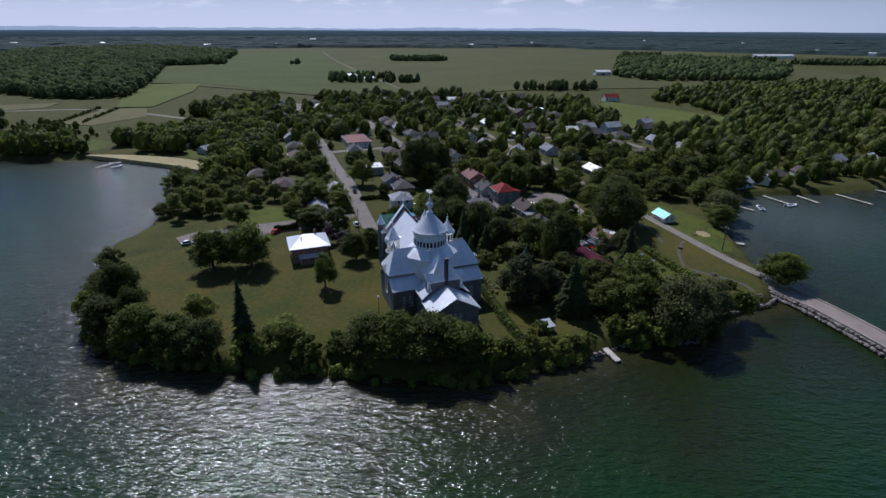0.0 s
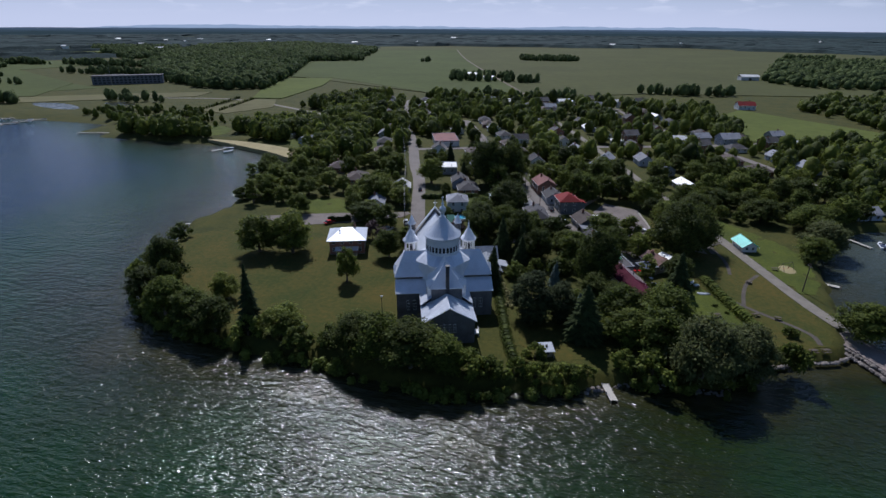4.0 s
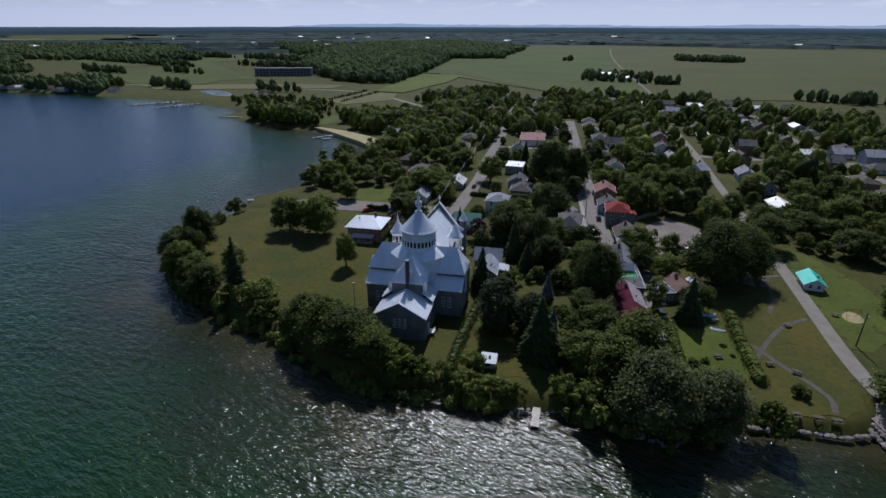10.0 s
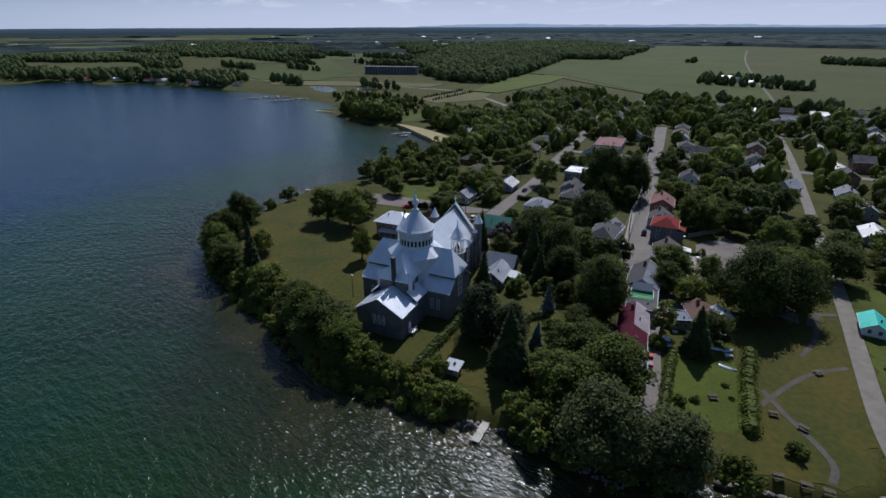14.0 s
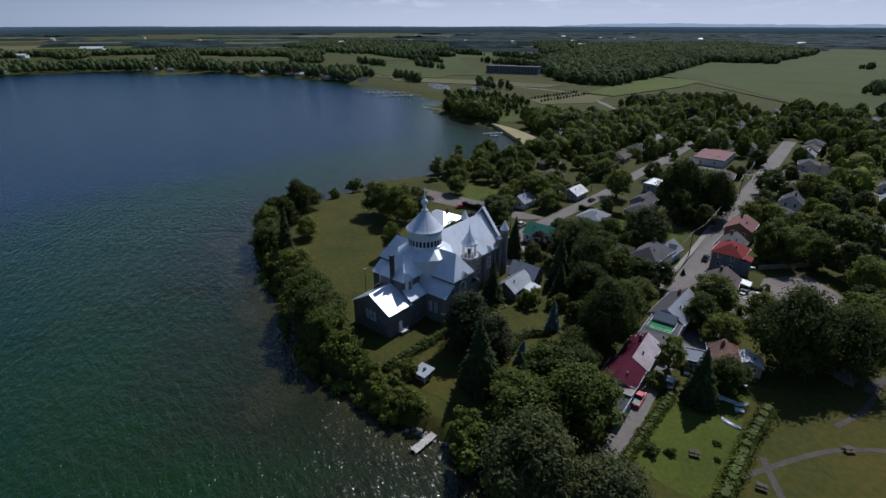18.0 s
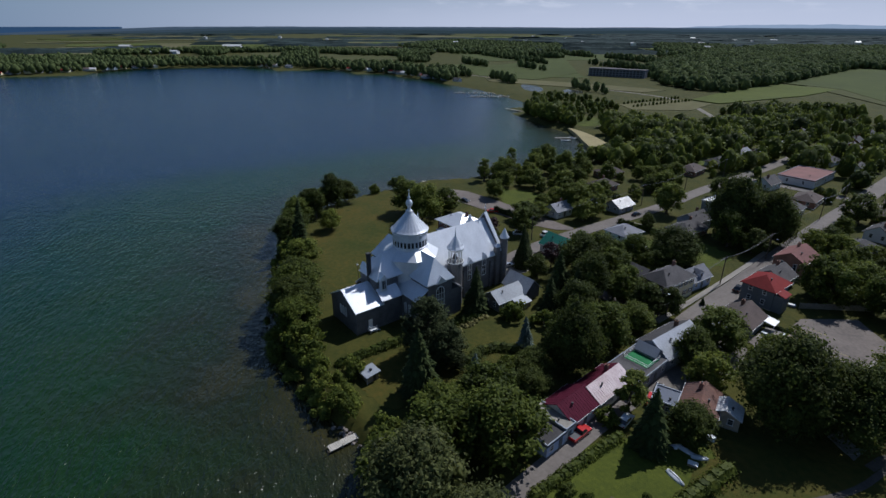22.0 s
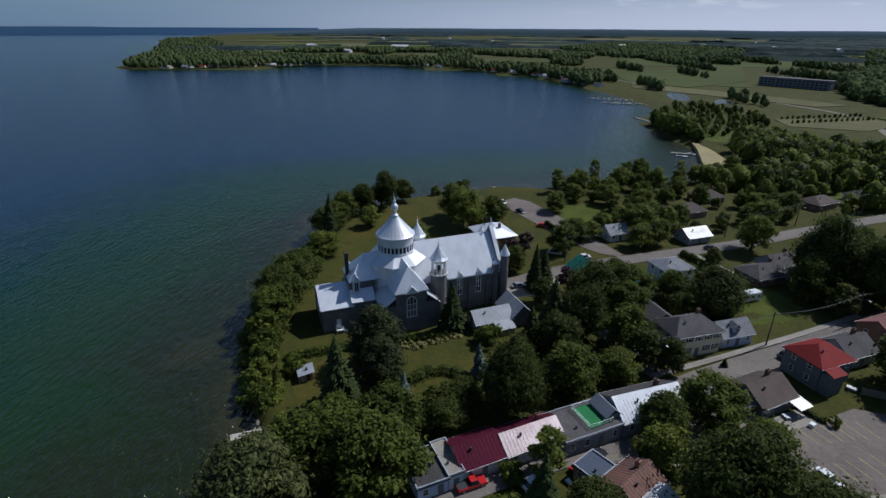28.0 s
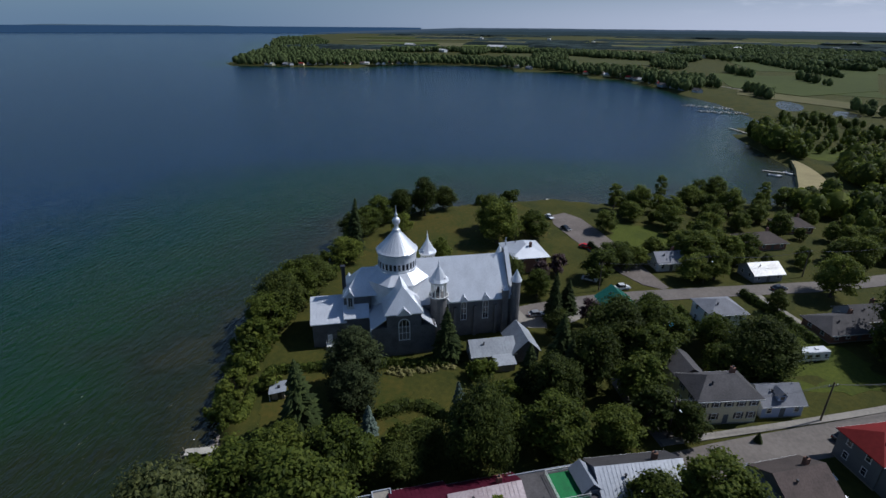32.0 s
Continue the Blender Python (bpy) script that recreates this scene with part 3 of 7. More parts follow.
FIELDS_NEAR = [
    ("M_SOY", [(-100, 600), (-30, 620), (100, 695), (420, 745), (700, 900), (900, 2050), (-760, 2050), (-455, 1100), (-385, 760)], 0.7, "broad dark green crop field"),
    ("M_HAY", [(-289, 530), (-322, 525), (-360, 603), (-413, 745), (-340, 760), (-309, 667)], 0.8, "bright green hay field strip beside the forest"),
    ("M_YOUNG", [(-110, 600), (-340, 766), (-420, 762), (-560, 1105), (-470, 1175), (-640, 1700), (-396, 1812), (-270, 1350), (-146, 963), (-40, 660)], 0.95, "green field of young crop beside the track"),
    ("M_STRAW", [(-318, 434), (-326, 514), (-292, 524), (-264, 472), (-284, 424)], 0.35, "yellowed hay field below the wood"),
    ("M_HAY", [(147, 420), (150, 535), (178, 585), (258, 478), (205, 416)], 0.3, "bright green hay field"),
    ("M_YOUNG", [(-560, 560), (-800, 640), (-880, 460), (-640, 420)], 0.3, "green pasture beyond the bay"),
    ("M_YOUNG", [(-900, 900), (-1500, 1050), (-1500, 640), (-950, 560)], 0.4, "pale green farm field"),
]
FIELDS_BAY = [
    ("M_SOY", [(-1550, 500), (-1050, 420), (-1020, 180), (-1500, 60)], 0.5, "green farm field"),
    ("M_STRAW", [(-1330, 960), (-1700, 1150), (-1750, 950), (-1380, 790)], 0.5, "straw-coloured farm field"),
    ("M_STRAW", [(-1300, 480), (-1900, 560), (-1850, 360), (-1400, 330)], 0.6, "dry straw-coloured field"),
    ("M_STRAW", [(-2300, 900), (-3300, 1500), (-3500, 1200), (-2400, 700)], 0.6, "straw-coloured farm field"),
    ("M_YOUNG", [(-640, 420), (-800, 470), (-960, 760), (-640, 590), (-560, 470)], 0.6, "bright green pasture beyond the bay"),
    ("M_STRAW", [(-560, 400), (-620, 420), (-480, 520), (-400, 560), (-390, 520)], 0.5, "dry strip of mown grass"),
    ("M_STRAW", [(-1650, -150), (-2300, 100), (-2300, -500), (-1700, -480)], 0.5, "straw-coloured farm field"),
]
FIELDS_FAR = [
    ("M_HAY", [(-1700, 150), (-2600, 600), (-2500, 1200), (-1700, 800)], 0.5, "light green farm field"),
    ("M_STRAW", [(-2000, 1500), (-2900, 1700), (-2900, 1400), (-2100, 1250)], 0.5, "straw-coloured farm field"),
    ("M_STRAW", [(-900, 2300), (-300, 2500), (-300, 2650), (-1000, 2500)], 0.5, "straw-coloured farm field"),
    ("M_SOY", [(1000, 1500), (1900, 1500), (1900, 2300), (1050, 2100)], 0.5, "green farm field"),
    ("M_STRAW", [(900, 2400), (1900, 2500), (1900, 2750), (900, 2650)], 0.5, "straw-coloured farm field"),
    ("M_SOY", [(600, 560), (1200, 620), (1500, 1200), (950, 1200), (640, 800)], 0.5, "dark green crop field"),
]
CROPS = {"M_YOUNG": M_YOUNG, "M_SOY": M_SOY, "M_HAY": M_HAY, "M_STRAW": M_STRAW}
for key, poly, high, label in FIELDS_NEAR + FIELDS_BAY + FIELDS_FAR:
    patch("field", poly, LAND_Z + high, CROPS[key], label, "field", high + 0.3, 0)


# ---- trees ----
def crown_mesh(name, material, seed, height, radius, base, lobes, leaves, leaf, droop=0.0, core=0.6):
    """A broadleaf crown: leaf clumps scattered over many uneven lobes, round a ragged inner mass."""
    rng = random.Random(seed)
    b = Build()
    cs = []
    lean = (rng.uniform(-0.12, 0.12) * radius, rng.uniform(-0.12, 0.12) * radius)
    lobes = int(lobes * 0.72)
    for i in range(lobes):
        h = (i + 0.5) / lobes
        a = i * 2.4 + rng.uniform(-0.6, 0.6)
        r = radius * 0.8 * math.sin(math.pi * min(0.97, 0.2 + h * 0.76)) ** 0.7 * rng.uniform(0.35, 1.0) ** 0.6
        lr = radius * rng.uniform(0.19, 0.4) * (1.12 - 0.25 * h)
        cs.append((Vector((r * math.cos(a) + lean[0] * h, r * math.sin(a) + lean[1] * h, base + (height - base) * (0.12 + 0.74 * h + rng.uniform(-0.05, 0.06)) - droop * r * 0.3)), lr, rng.uniform(0.7, 1.0)))
    n = 7
    prof = [(-0.9, 0.25), (-0.45, 0.8), (0.1, 0.95), (0.6, 0.65), (0.92, 0.2)]
    for c, lr, sq in cs:
        vs, fs = [], []
        for z, r in prof:
            for k in range(n):
                t = 2 * math.pi * k / n + z
                j = rng.uniform(0.7, 1.2) * core
                vs.append((c.x + lr * r * j * math.cos(t), c.y + lr * r * j * math.sin(t), c.z + lr * z * core * sq))
        for q in range(4):
            fs += [(q * n + k, q * n + (k + 1) % n, q * n + n + (k + 1) % n, q * n + n + k) for k in range(n)]
        fs += [tuple(range(n - 1, -1, -1)), tuple(range(4 * n, 5 * n))]
        b.add(vs, fs)
    weight = [lr * lr for _, lr, _ in cs]
    vs, fs = [], []
    for c, lr, sq in rng.choices(cs, weight, k=leaves):
        d = Vector((rng.gauss(0, 1), rng.gauss(0, 1), rng.gauss(0.4, 0.8))).normalized()
        p = c + Vector((d.x, d.y, d.z * sq)) * lr * (rng.uniform(0.6, 1.08) if rng.random() < 0.85 else rng.uniform(1.05, 1.4))
        nrm = (d * 0.8 + Vector((rng.uniform(-0.8, 0.8), rng.uniform(-0.8, 0.8), rng.uniform(-0.2, 1.1)))).normalized()
        a = Matrix.Rotation(rng.uniform(0, 6.28), 3, nrm) @ nrm.orthogonal().normalized()
        e = nrm.cross(a)
        s = leaf * rng.uniform(0.5, 1.4)
        k = len(vs)
        vs += [tuple(p - a * s), tuple(p + e * s * 0.62 - nrm * s * 0.2), tuple(p + a * s), tuple(p - e * s * 0.62 - nrm * s * 0.2)]
        fs += [(k, k + 1, k + 2), (k, k + 2, k + 3)]
    b.add(vs, fs)
    return b.mesh(name, material)


def trunk_mesh(name, height, base, radius, seed, limbs=5):
    rng = random.Random(seed)
    b = Build()
    b.lathe(0, 0, [(radius * 1.5, -0.3), (radius, 0.7), (radius * 0.85, base), (radius * 0.55, base + (height - base) * 0.35), (radius * 0.2, height * 0.75)], 8)
    for i in range(limbs):
        a = i * 2.4 + rng.uniform(-0.4, 0.4)
        z = base * 0.8 + (height - base) * 0.08 * i
        r = height * rng.uniform(0.16, 0.26)
        b.tube((0, 0, z), (r * math.cos(a), r * math.sin(a), z + r * 1.1), radius * 0.45, radius * 0.12, 5)
    return b.mesh(name, M_BARK)


def conifer_mesh(name, material, seed, height, radius, base, tiers, per):
    """A conifer crown: tiers of drooping sprays, narrowing to the tip."""
    rng = random.Random(seed)
    b = Build()
    core = [(radius * 0.2, base), (radius * 0.55, base + 0.12 * (height - base)), (radius * 0.3, base + 0.6 * (height - base)), (0.05, height)]
    b.lathe(0, 0, core, 7)
    vs, fs = [], []
    for t in range(tiers):
        h = t / tiers
        z = base + (height - base) * h
        R = radius * (1 - h) ** 0.85 * (0.75 if t == 0 else 1) + 0.15
        n = max(5, int(per * (1 - 0.6 * h)))
        for i in range(n):
            a = 2 * math.pi * i / n + rng.uniform(-0.3, 0.3) + t
            r = R * (rng.uniform(0.62, 1.18) if rng.random() < 0.8 else rng.uniform(0.35, 0.6))
            w = r * rng.uniform(0.13, 0.27) + 0.1
            zz = z + rng.uniform(-0.3, 0.3)
            ca, sa = math.cos(a), math.sin(a)
            d = r * rng.uniform(0.12, 0.4)
            up = (height - base) / tiers * 0.7
            k = len(vs)
            vs += [(ca * r * 0.1, sa * r * 0.1, zz + up), (ca * r * 0.62 - sa * w, sa * r * 0.62 + ca * w, zz - d * 0.5), (ca * r, sa * r, zz - d), (ca * r * 0.62 + sa * w, sa * r * 0.62 - ca * w, zz - d * 0.5), (ca * r * 0.6, sa * r * 0.6, zz + up * 0.45)]
            fs += [(k, k + 1, k + 4), (k + 1, k + 2, k + 4), (k + 2, k + 3, k + 4), (k + 3, k, k + 4)]
    b.add(vs, fs)
    return b.mesh(name, material)


def tree_kind(name, label, category, crown, trunk):
    t = thing(name, pose(0, 0, -60), label, category)
    part("trunk", trunk, M_BARK, t)
    part("crown", crown, M_LEAF, t)
    return t


KINDS = {}
for i, (key, material, h, r, base, lobes, leaves, leaf) in enumerate([
        ("maple", M_LEAF, 12, 5.0, 1.6, 60, 5600, 0.27), ("maple2", M_LEAF_DARK, 13, 5.6, 1.8, 70, 6400, 0.27), ("ash", M_LEAF_OLIVE, 11, 4.3, 1.8, 46, 4400, 0.25), ("poplar", M_LEAF_OLIVE, 15, 2.6, 1.6, 34, 3000, 0.24), ("maple3", M_LEAF, 12, 5.0, 1.4, 52, 5200, 0.27), ("oak", M_LEAF_OLIVE, 12, 5.4, 1.8, 56, 5600, 0.27), ("elm", M_LEAF, 12, 5.0, 0.8, 44, 3000, 0.34), ("lime", M_LEAF_OLIVE, 12, 5.2, 0.9, 42, 3000, 0.34), ("beech", M_LEAF_DARK, 13, 5.6, 0.9, 46, 3100, 0.36), ("great", M_LEAF_DARK, 19, 10.0, 1.6, 130, 15000, 0.3)]):
    KINDS[key] = tree_kind("broadleaf_tree", "leafy green broadleaf tree standing in grass", "tree", crown_mesh("crown", material, 11 + i, h, r, base, lobes, leaves, leaf), trunk_mesh("trunk", h, base, 0.32, i))
KINDS["willow"] = tree_kind("willow_tree", "wide silver-green willow spreading over the shore", "tree", crown_mesh("crown", M_WILLOW, 31, 12, 7.2, 0.8, 80, 8000, 0.3, 0.6), trunk_mesh("trunk", 12, 2.2, 0.55, 9, 8))
KINDS["plum"] = tree_kind("ornamental_tree", "small dark red-leaved ornamental tree", "tree", crown_mesh("crown", M_PLUM, 41, 8, 3.4, 1.2, 26, 1500, 0.32), trunk_mesh("trunk", 8, 1.6, 0.2, 5))
KINDS["pine"] = tree_kind("pine_tree", "ragged dark pine beside the garden lawn", "conifer", crown_mesh("crown", M_PINE, 45, 16, 5.0, 0.8, 70, 7000, 0.25, 0.8), trunk_mesh("trunk", 16, 2.0, 0.3, 12, 6))
KINDS["spruce"] = tree_kind("spruce_tree", "tall dark green spruce", "conifer", conifer_mesh("crown", M_NEEDLE, 51, 15, 3.4, 1.0, 34, 30), trunk_mesh("trunk", 15, 1.4, 0.28, 6, 0))
KINDS["cedar"] = tree_kind("cedar_tree", "narrow dark green columnar cedar", "conifer", conifer_mesh("crown", M_NEEDLE, 52, 12, 2.0, 0.4, 34, 24), trunk_mesh("trunk", 12, 0.8, 0.2, 7, 0))
KINDS["blue"] = tree_kind("blue_spruce", "small blue-grey spruce on the lawn", "conifer", conifer_mesh("crown", M_NEEDLE_BLUE, 53, 7, 1.9, 0.3, 22, 24), trunk_mesh("trunk", 7, 0.5, 0.13, 8, 0))
KINDS["shrub"] = tree_kind("shrub", "rounded yellow-green shrub near the water", "shrub", crown_mesh("crown", M_LEAF_OLIVE, 61, 3.2, 2.3, 0.0, 18, 1000, 0.26), trunk_mesh("trunk", 2.4, 0.4, 0.1, 10, 4))
KINDS["shrub2"] = tree_kind("shrub", "dense dark green shrub in the grass", "shrub", crown_mesh("crown", M_LEAF, 62, 3.2, 2.4, 0.0, 18, 1000, 0.26), trunk_mesh("trunk", 2.4, 0.4, 0.1, 11, 4))
BASE = dict(pine=(16, 5.0), maple=(12, 5.0), maple2=(13, 5.6), maple3=(12, 5.0), oak=(12, 5.4), ash=(11, 4.3), great=(19, 10.0), elm=(12, 5.0), lime=(12, 5.2), beech=(13, 5.6), poplar=(15, 2.6), willow=(12, 7.2), plum=(8, 3.4), spruce=(15, 3.4), cedar=(12, 2.0), blue=(7, 1.9), shrub=(3.2, 2.3), shrub2=(3.2, 2.4))
PLANTED = []


def plant(key, x, y, height, radius, z=None):
    """Sets a tree of that kind with its foot at x, y, by height and crown radius."""
    rng = random.Random(int(x * 131 + y * 17))
    k, w = height / BASE[key][0], radius / BASE[key][1]
    PLANTED.append((x, y, radius))
    return copy_thing(KINDS[key], Matrix.LocRotScale((x, y, (LAND_Z if z is None else z) - 0.15), Euler((rng.uniform(-0.05, 0.05), rng.uniform(-0.05, 0.05), rng.uniform(0, 6.28))), (w * rng.uniform(0.86, 1.12), w * rng.uniform(0.86, 1.12), k * rng.uniform(0.95, 1.05))))


def grow(spots):
    for key, x, y, h, r in spots:
        plant(key, x, y, h, r)


# churchyard
grow([("oak", -76, 156, 15, 7.6), ("oak", -64, 158, 15.5, 7.8), ("ash", -36, 142, 12.5, 4.2), ("maple2", -30, 164, 11, 5.0), ("maple3", -72, 170, 11, 6.0),
      ("cedar", -49, 110, 18.5, 3.8), ("maple2", -88, 127, 17, 5.6), ("maple2", -81, 119, 13.5, 4.4), ("oak", -66, 123, 8.5, 5.0), ("plum", -42, 178, 7, 3.2),
      ("plum", -36, 173, 7, 3.0), ("maple", -26, 172, 9, 3.8)])
# west shore
grow([("maple2", -98, 133, 10, 5.2), ("shrub2", -96, 124, 8, 5.0), ("maple2", -88, 117, 11, 6.0), ("maple3", -77, 111, 12, 6.8), ("maple", -66, 109, 10.5, 6.2),
      ("maple2", -58, 107, 10, 5.4), ("shrub", -48, 107, 6, 4.4), ("oak", -40, 110, 8.5, 6.0), ("shrub", -33, 107, 6, 4.4), ("shrub2", -26, 109, 5, 3.6),
      ("shrub2", -113, 160, 5.5, 4.6), ("shrub", -107, 148, 4.5, 3.5)])
# trees before the church on the shore
grow([("maple2", -18, 107, 11, 6.0), ("maple", -11, 106, 12.5, 6.8), ("maple2", -3, 105, 13.5, 7.4), ("maple3", 4, 106, 10.5, 6.0), ("shrub2", 11, 106, 7, 4.6),
      ("shrub2", 16, 107, 5.5, 3.6), ("shrub", 21, 108, 5, 3.2), ("shrub", 26, 108, 4.2, 2.8), ("shrub", 30, 109, 3.8, 2.6), ("shrub2", 34, 111, 3.5, 2.4),
      ("shrub", 37.5, 112.5, 3, 2.0), ("shrub", 25, 116, 4.5, 3.0)])
# garden beside the church
grow([("pine", 22, 134, 16.5, 6.4), ("spruce", 36.5, 128, 16, 5.4), ("pine", 29.5, 136, 12.5, 4.4), ("spruce", 8, 151.5, 14.5, 4.0), ("blue", 34.5, 140.5, 7.2, 1.9),
      ("blue", 27, 157, 8.5, 2.2), ("great", 39, 162, 17.5, 7.4), ("maple", 33, 175, 11.5, 6.6), ("maple2", 20, 176, 12.5, 5.2), ("maple3", 28.5, 187, 8.5, 5.2),
      ("shrub2", 28, 166, 6, 4.4), ("shrub2", 14, 160, 5, 3.6), ("shrub", 20, 166, 4.5, 3.2), ("spruce", 14.5, 178.5, 13, 4.2), ("spruce", 8, 177, 14, 4.2),
      ("maple2", -3, 190, 14.5, 6.8), ("maple2", 12, 184, 14.5, 6.4), ("maple3", -6, 202, 12.5, 7.6), ("maple", 5, 197, 12, 6.0), ("spruce", -13, 176, 15, 3.4)])
grow([("spruce", -18.5, 179.5, 10, 3.4), ("plum", -11, 185.5, 8.5, 4.0), ("great", 3, 220, 15, 8.4), ("maple", -7, 214, 10, 5.0), ("great", -12, 262, 22, 10.5),
      ("great", -2, 268, 19, 9.0), ("ash", -41, 256, 13.5, 6.6), ("maple", -52, 197, 8, 6.2), ("maple", -58, 222, 12, 7.6), ("ash", -47, 226, 10, 5.4),
      ("maple3", -20, 201.5, 8, 4.0), ("maple2", 39, 152, 8.5, 4.2), ("shrub2", 36.5, 147.5, 4, 3), ("shrub", 38.5, 141.5, 3.4, 2.6), ("shrub", 41, 137.5, 4, 3),
      ("maple2", 44.5, 149, 8, 4.2), ("shrub2", 33, 150, 3, 2.4)])
# south gardens
grow([("willow", 63, 120, 15.5, 9.6), ("willow", 74, 126, 11.5, 7.8), ("maple", 54, 127, 12.5, 8.0), ("maple3", 56, 138, 14.5, 8.0), ("maple", 46, 139, 11.5, 7.2),
      ("maple", 47, 129, 10, 6.2), ("shrub", 52, 116, 6, 5.0), ("shrub2", 46, 118, 4.5, 3.4), ("shrub", 42, 133, 5, 4.0), ("spruce", 64, 163.5, 13.5, 3.7),
      ("maple2", 65, 171.5, 9, 4.4), ("poplar", 54.5, 166, 10.5, 3.2), ("shrub2", 56, 160, 3.5, 2.4), ("great", 67, 191.5, 20, 10.4), ("great", 74, 200, 17, 9.0),
      ("ash", 64, 230, 5.0, 2.2), ("ash", 76, 215, 4.4, 2.0), ("shrub2", 77.5, 212.5, 1.8, 1.7), ("maple", 42.5, 200, 11.5, 7.0), ("maple3", 47, 189.5, 10, 5.6)])
grow([("shrub2", 84, 128, 7.5, 4.6), ("maple", 107, 148, 10, 7.4), ("ash", 113, 153, 8, 5.0), ("shrub2", 89, 144.5, 2.6, 2.4), ("maple", 113, 200, 9, 7.0),
      ("willow", 120, 214, 10.5, 7.8), ("maple2", 106, 238, 11, 8.0), ("maple", 122, 232, 11, 8.6), ("maple2", 80, 232, 13, 7.4), ("maple", 78, 250, 12, 7.0),
      ("maple2", 92, 250, 10, 6.2), ("oak", 103, 270, 13, 8.0), ("oak", 60, 246, 12, 6.4), ("maple3", 66, 258, 11, 6.0)])
# lakeside north of the parking lot
grow([("poplar", -110, 204, 13, 3.4), ("poplar", -123, 225, 14, 3.4), ("oak", -109, 214, 11, 6.4), ("oak", -117, 236, 11, 6.6), ("ash", -104, 226, 10, 5.2),
      ("oak", -98, 209, 8.5, 5.2), ("oak", -129, 250, 12, 6.8), ("oak", -111, 250, 12, 6.6), ("oak", -92, 222, 9, 5.6), ("ash", -88, 236, 9, 5.0),
      ("oak", -83, 197, 9, 5.4), ("ash", -78, 230, 9, 4.6), ("oak", -65, 230, 10, 5.6), ("maple3", -64, 211, 7, 4.4), ("ash", -45, 219, 9.5, 5.8)])


# ---- church ----
def roof_plane(b, a, c, d, e, thick=0.22):
    """A sheet-metal roof plane: eave from a to c, upper edge from e (over a) to d (over c)."""
    a, c, d, e = Vector(a), Vector(c), Vector(d), Vector(e)
    b.slab([tuple(a), tuple(c), tuple(d), tuple(e)] if (d - e).length > 0.05 else [tuple(a), tuple(c), tuple(d)], thick)
    return b


def arched_window(parent, m, w, h, bars=3):
    """A round-headed window: white frame with mullions over dark glass; m sets it on the wall, local y outwards."""
    pts = [(-w / 2, 0), (w / 2, 0)] + [(w / 2 * math.cos(a), h - w / 2 + w / 2 * math.sin(a)) for a in np.linspace(0, math.pi, 9)]
    def ring(outer, inner, y0, y1):
        b = Build(m)
        n = len(outer)
        b.add([(x, y, z) for y in (y0, y1) for x, z in outer] + [(x, y, z) for y in (y0, y1) for x, z in inner],
              [(n + i, n + (i + 1) % n, 3 * n + (i + 1) % n, 3 * n + i) for i in range(n)] + [(i, n + i, n + (i + 1) % n, (i + 1) % n)[::-1] for i in range(n)] + [(2 * n + i, 3 * n + i, 3 * n + (i + 1) % n, 2 * n + (i + 1) % n) for i in range(n)])
        return b
    c = h * 0.5
    inner = [(x * 0.86, c + (z - c) * 0.94) for x, z in pts]
    win = part("window", Build(m).add([(x, 0.06, z) for x, z in inner], [tuple(range(len(inner)))[::-1]]), M_GLASS, parent)
    part("frame", ring(pts, inner, 0.0, 0.2), M_TRIM, win, "white painted frame")
    for i in range(1, bars):
        part("mullion", Build(m).box(-w / 2 + w * i / bars, 0.12, 0.1, 0.09, 0.1, h * 0.9), M_TRIM, win)
    for k in (0.33, 0.62):
        part("mullion", Build(m).box(0, 0.13, h * k, w * 0.9, 0.1, 0.1), M_TRIM, win)
    return win


def face(x, y, z, turn):
    """A placing on a wall: local y looks outwards, turned by degrees from local +y."""
    return pose(x, y, z, 0, 0, turn)


church = thing("church", pose(-3.74, 136.95, LAND_Z, 0, 0, 19.9), "grey stone church with silvery sheet-metal roofs and a central dome", "church")
# stone body
part("wall", Build().box(0, 15.5, -0.3, 14.2, 24.6, 10.2), M_STONE, church, "nave wall of grey limestone")
nave_gable = Build()
for y in (26.9,):
    nave_gable.add([(-7.6, y, 9.5), (7.6, y, 9.5), (0, y, 20.0), (-7.6, y + 0.9, 9.5), (7.6, y + 0.9, 9.5), (0, y + 0.9, 20.0)], [(0, 2, 1), (3, 4, 5), (0, 3, 5, 2), (1, 2, 5, 4), (0, 1, 4, 3)])
nave_gable.box(0, 27.4, -0.3, 15.2, 1.0, 9.9)
part("facade", nave_gable, M_STONE, church, "gabled front of grey limestone")
part("wall", Build().box(0, 0, -0.3, 26.0, 8.0, 11.5), M_STONE, church, "transept wall of grey limestone")
part("wall", Build().box(0, -0.1, -0.3, 26.2, 14.8, 8.0), M_STONE, church, "lower corner wall of grey limestone")
part("wall", Build().box(0, -10.2, -0.3, 8.0, 6.4, 12.2), M_STONE, church, "chancel wall of grey limestone")
part("wall", Build().box(0, -10.5, -0.3, 13.0, 6.2, 7.6), M_STONE, church, "lower chancel wall of grey limestone")
apse = Build().box(0, -17.1, -0.3, 12.8, 8.0, 6.8)
apse.add([(-6.4, -21.1, 6.5), (6.4, -21.1, 6.5), (0, -21.1, 10.1), (-6.4, -20.7, 6.5), (6.4, -20.7, 6.5), (0, -20.7, 10.1)], [(0, 1, 2), (3, 5, 4), (0, 2, 5, 3), (1, 4, 5, 2)])
part("wall", apse, M_STONE, church, "sacristy wall of grey limestone")
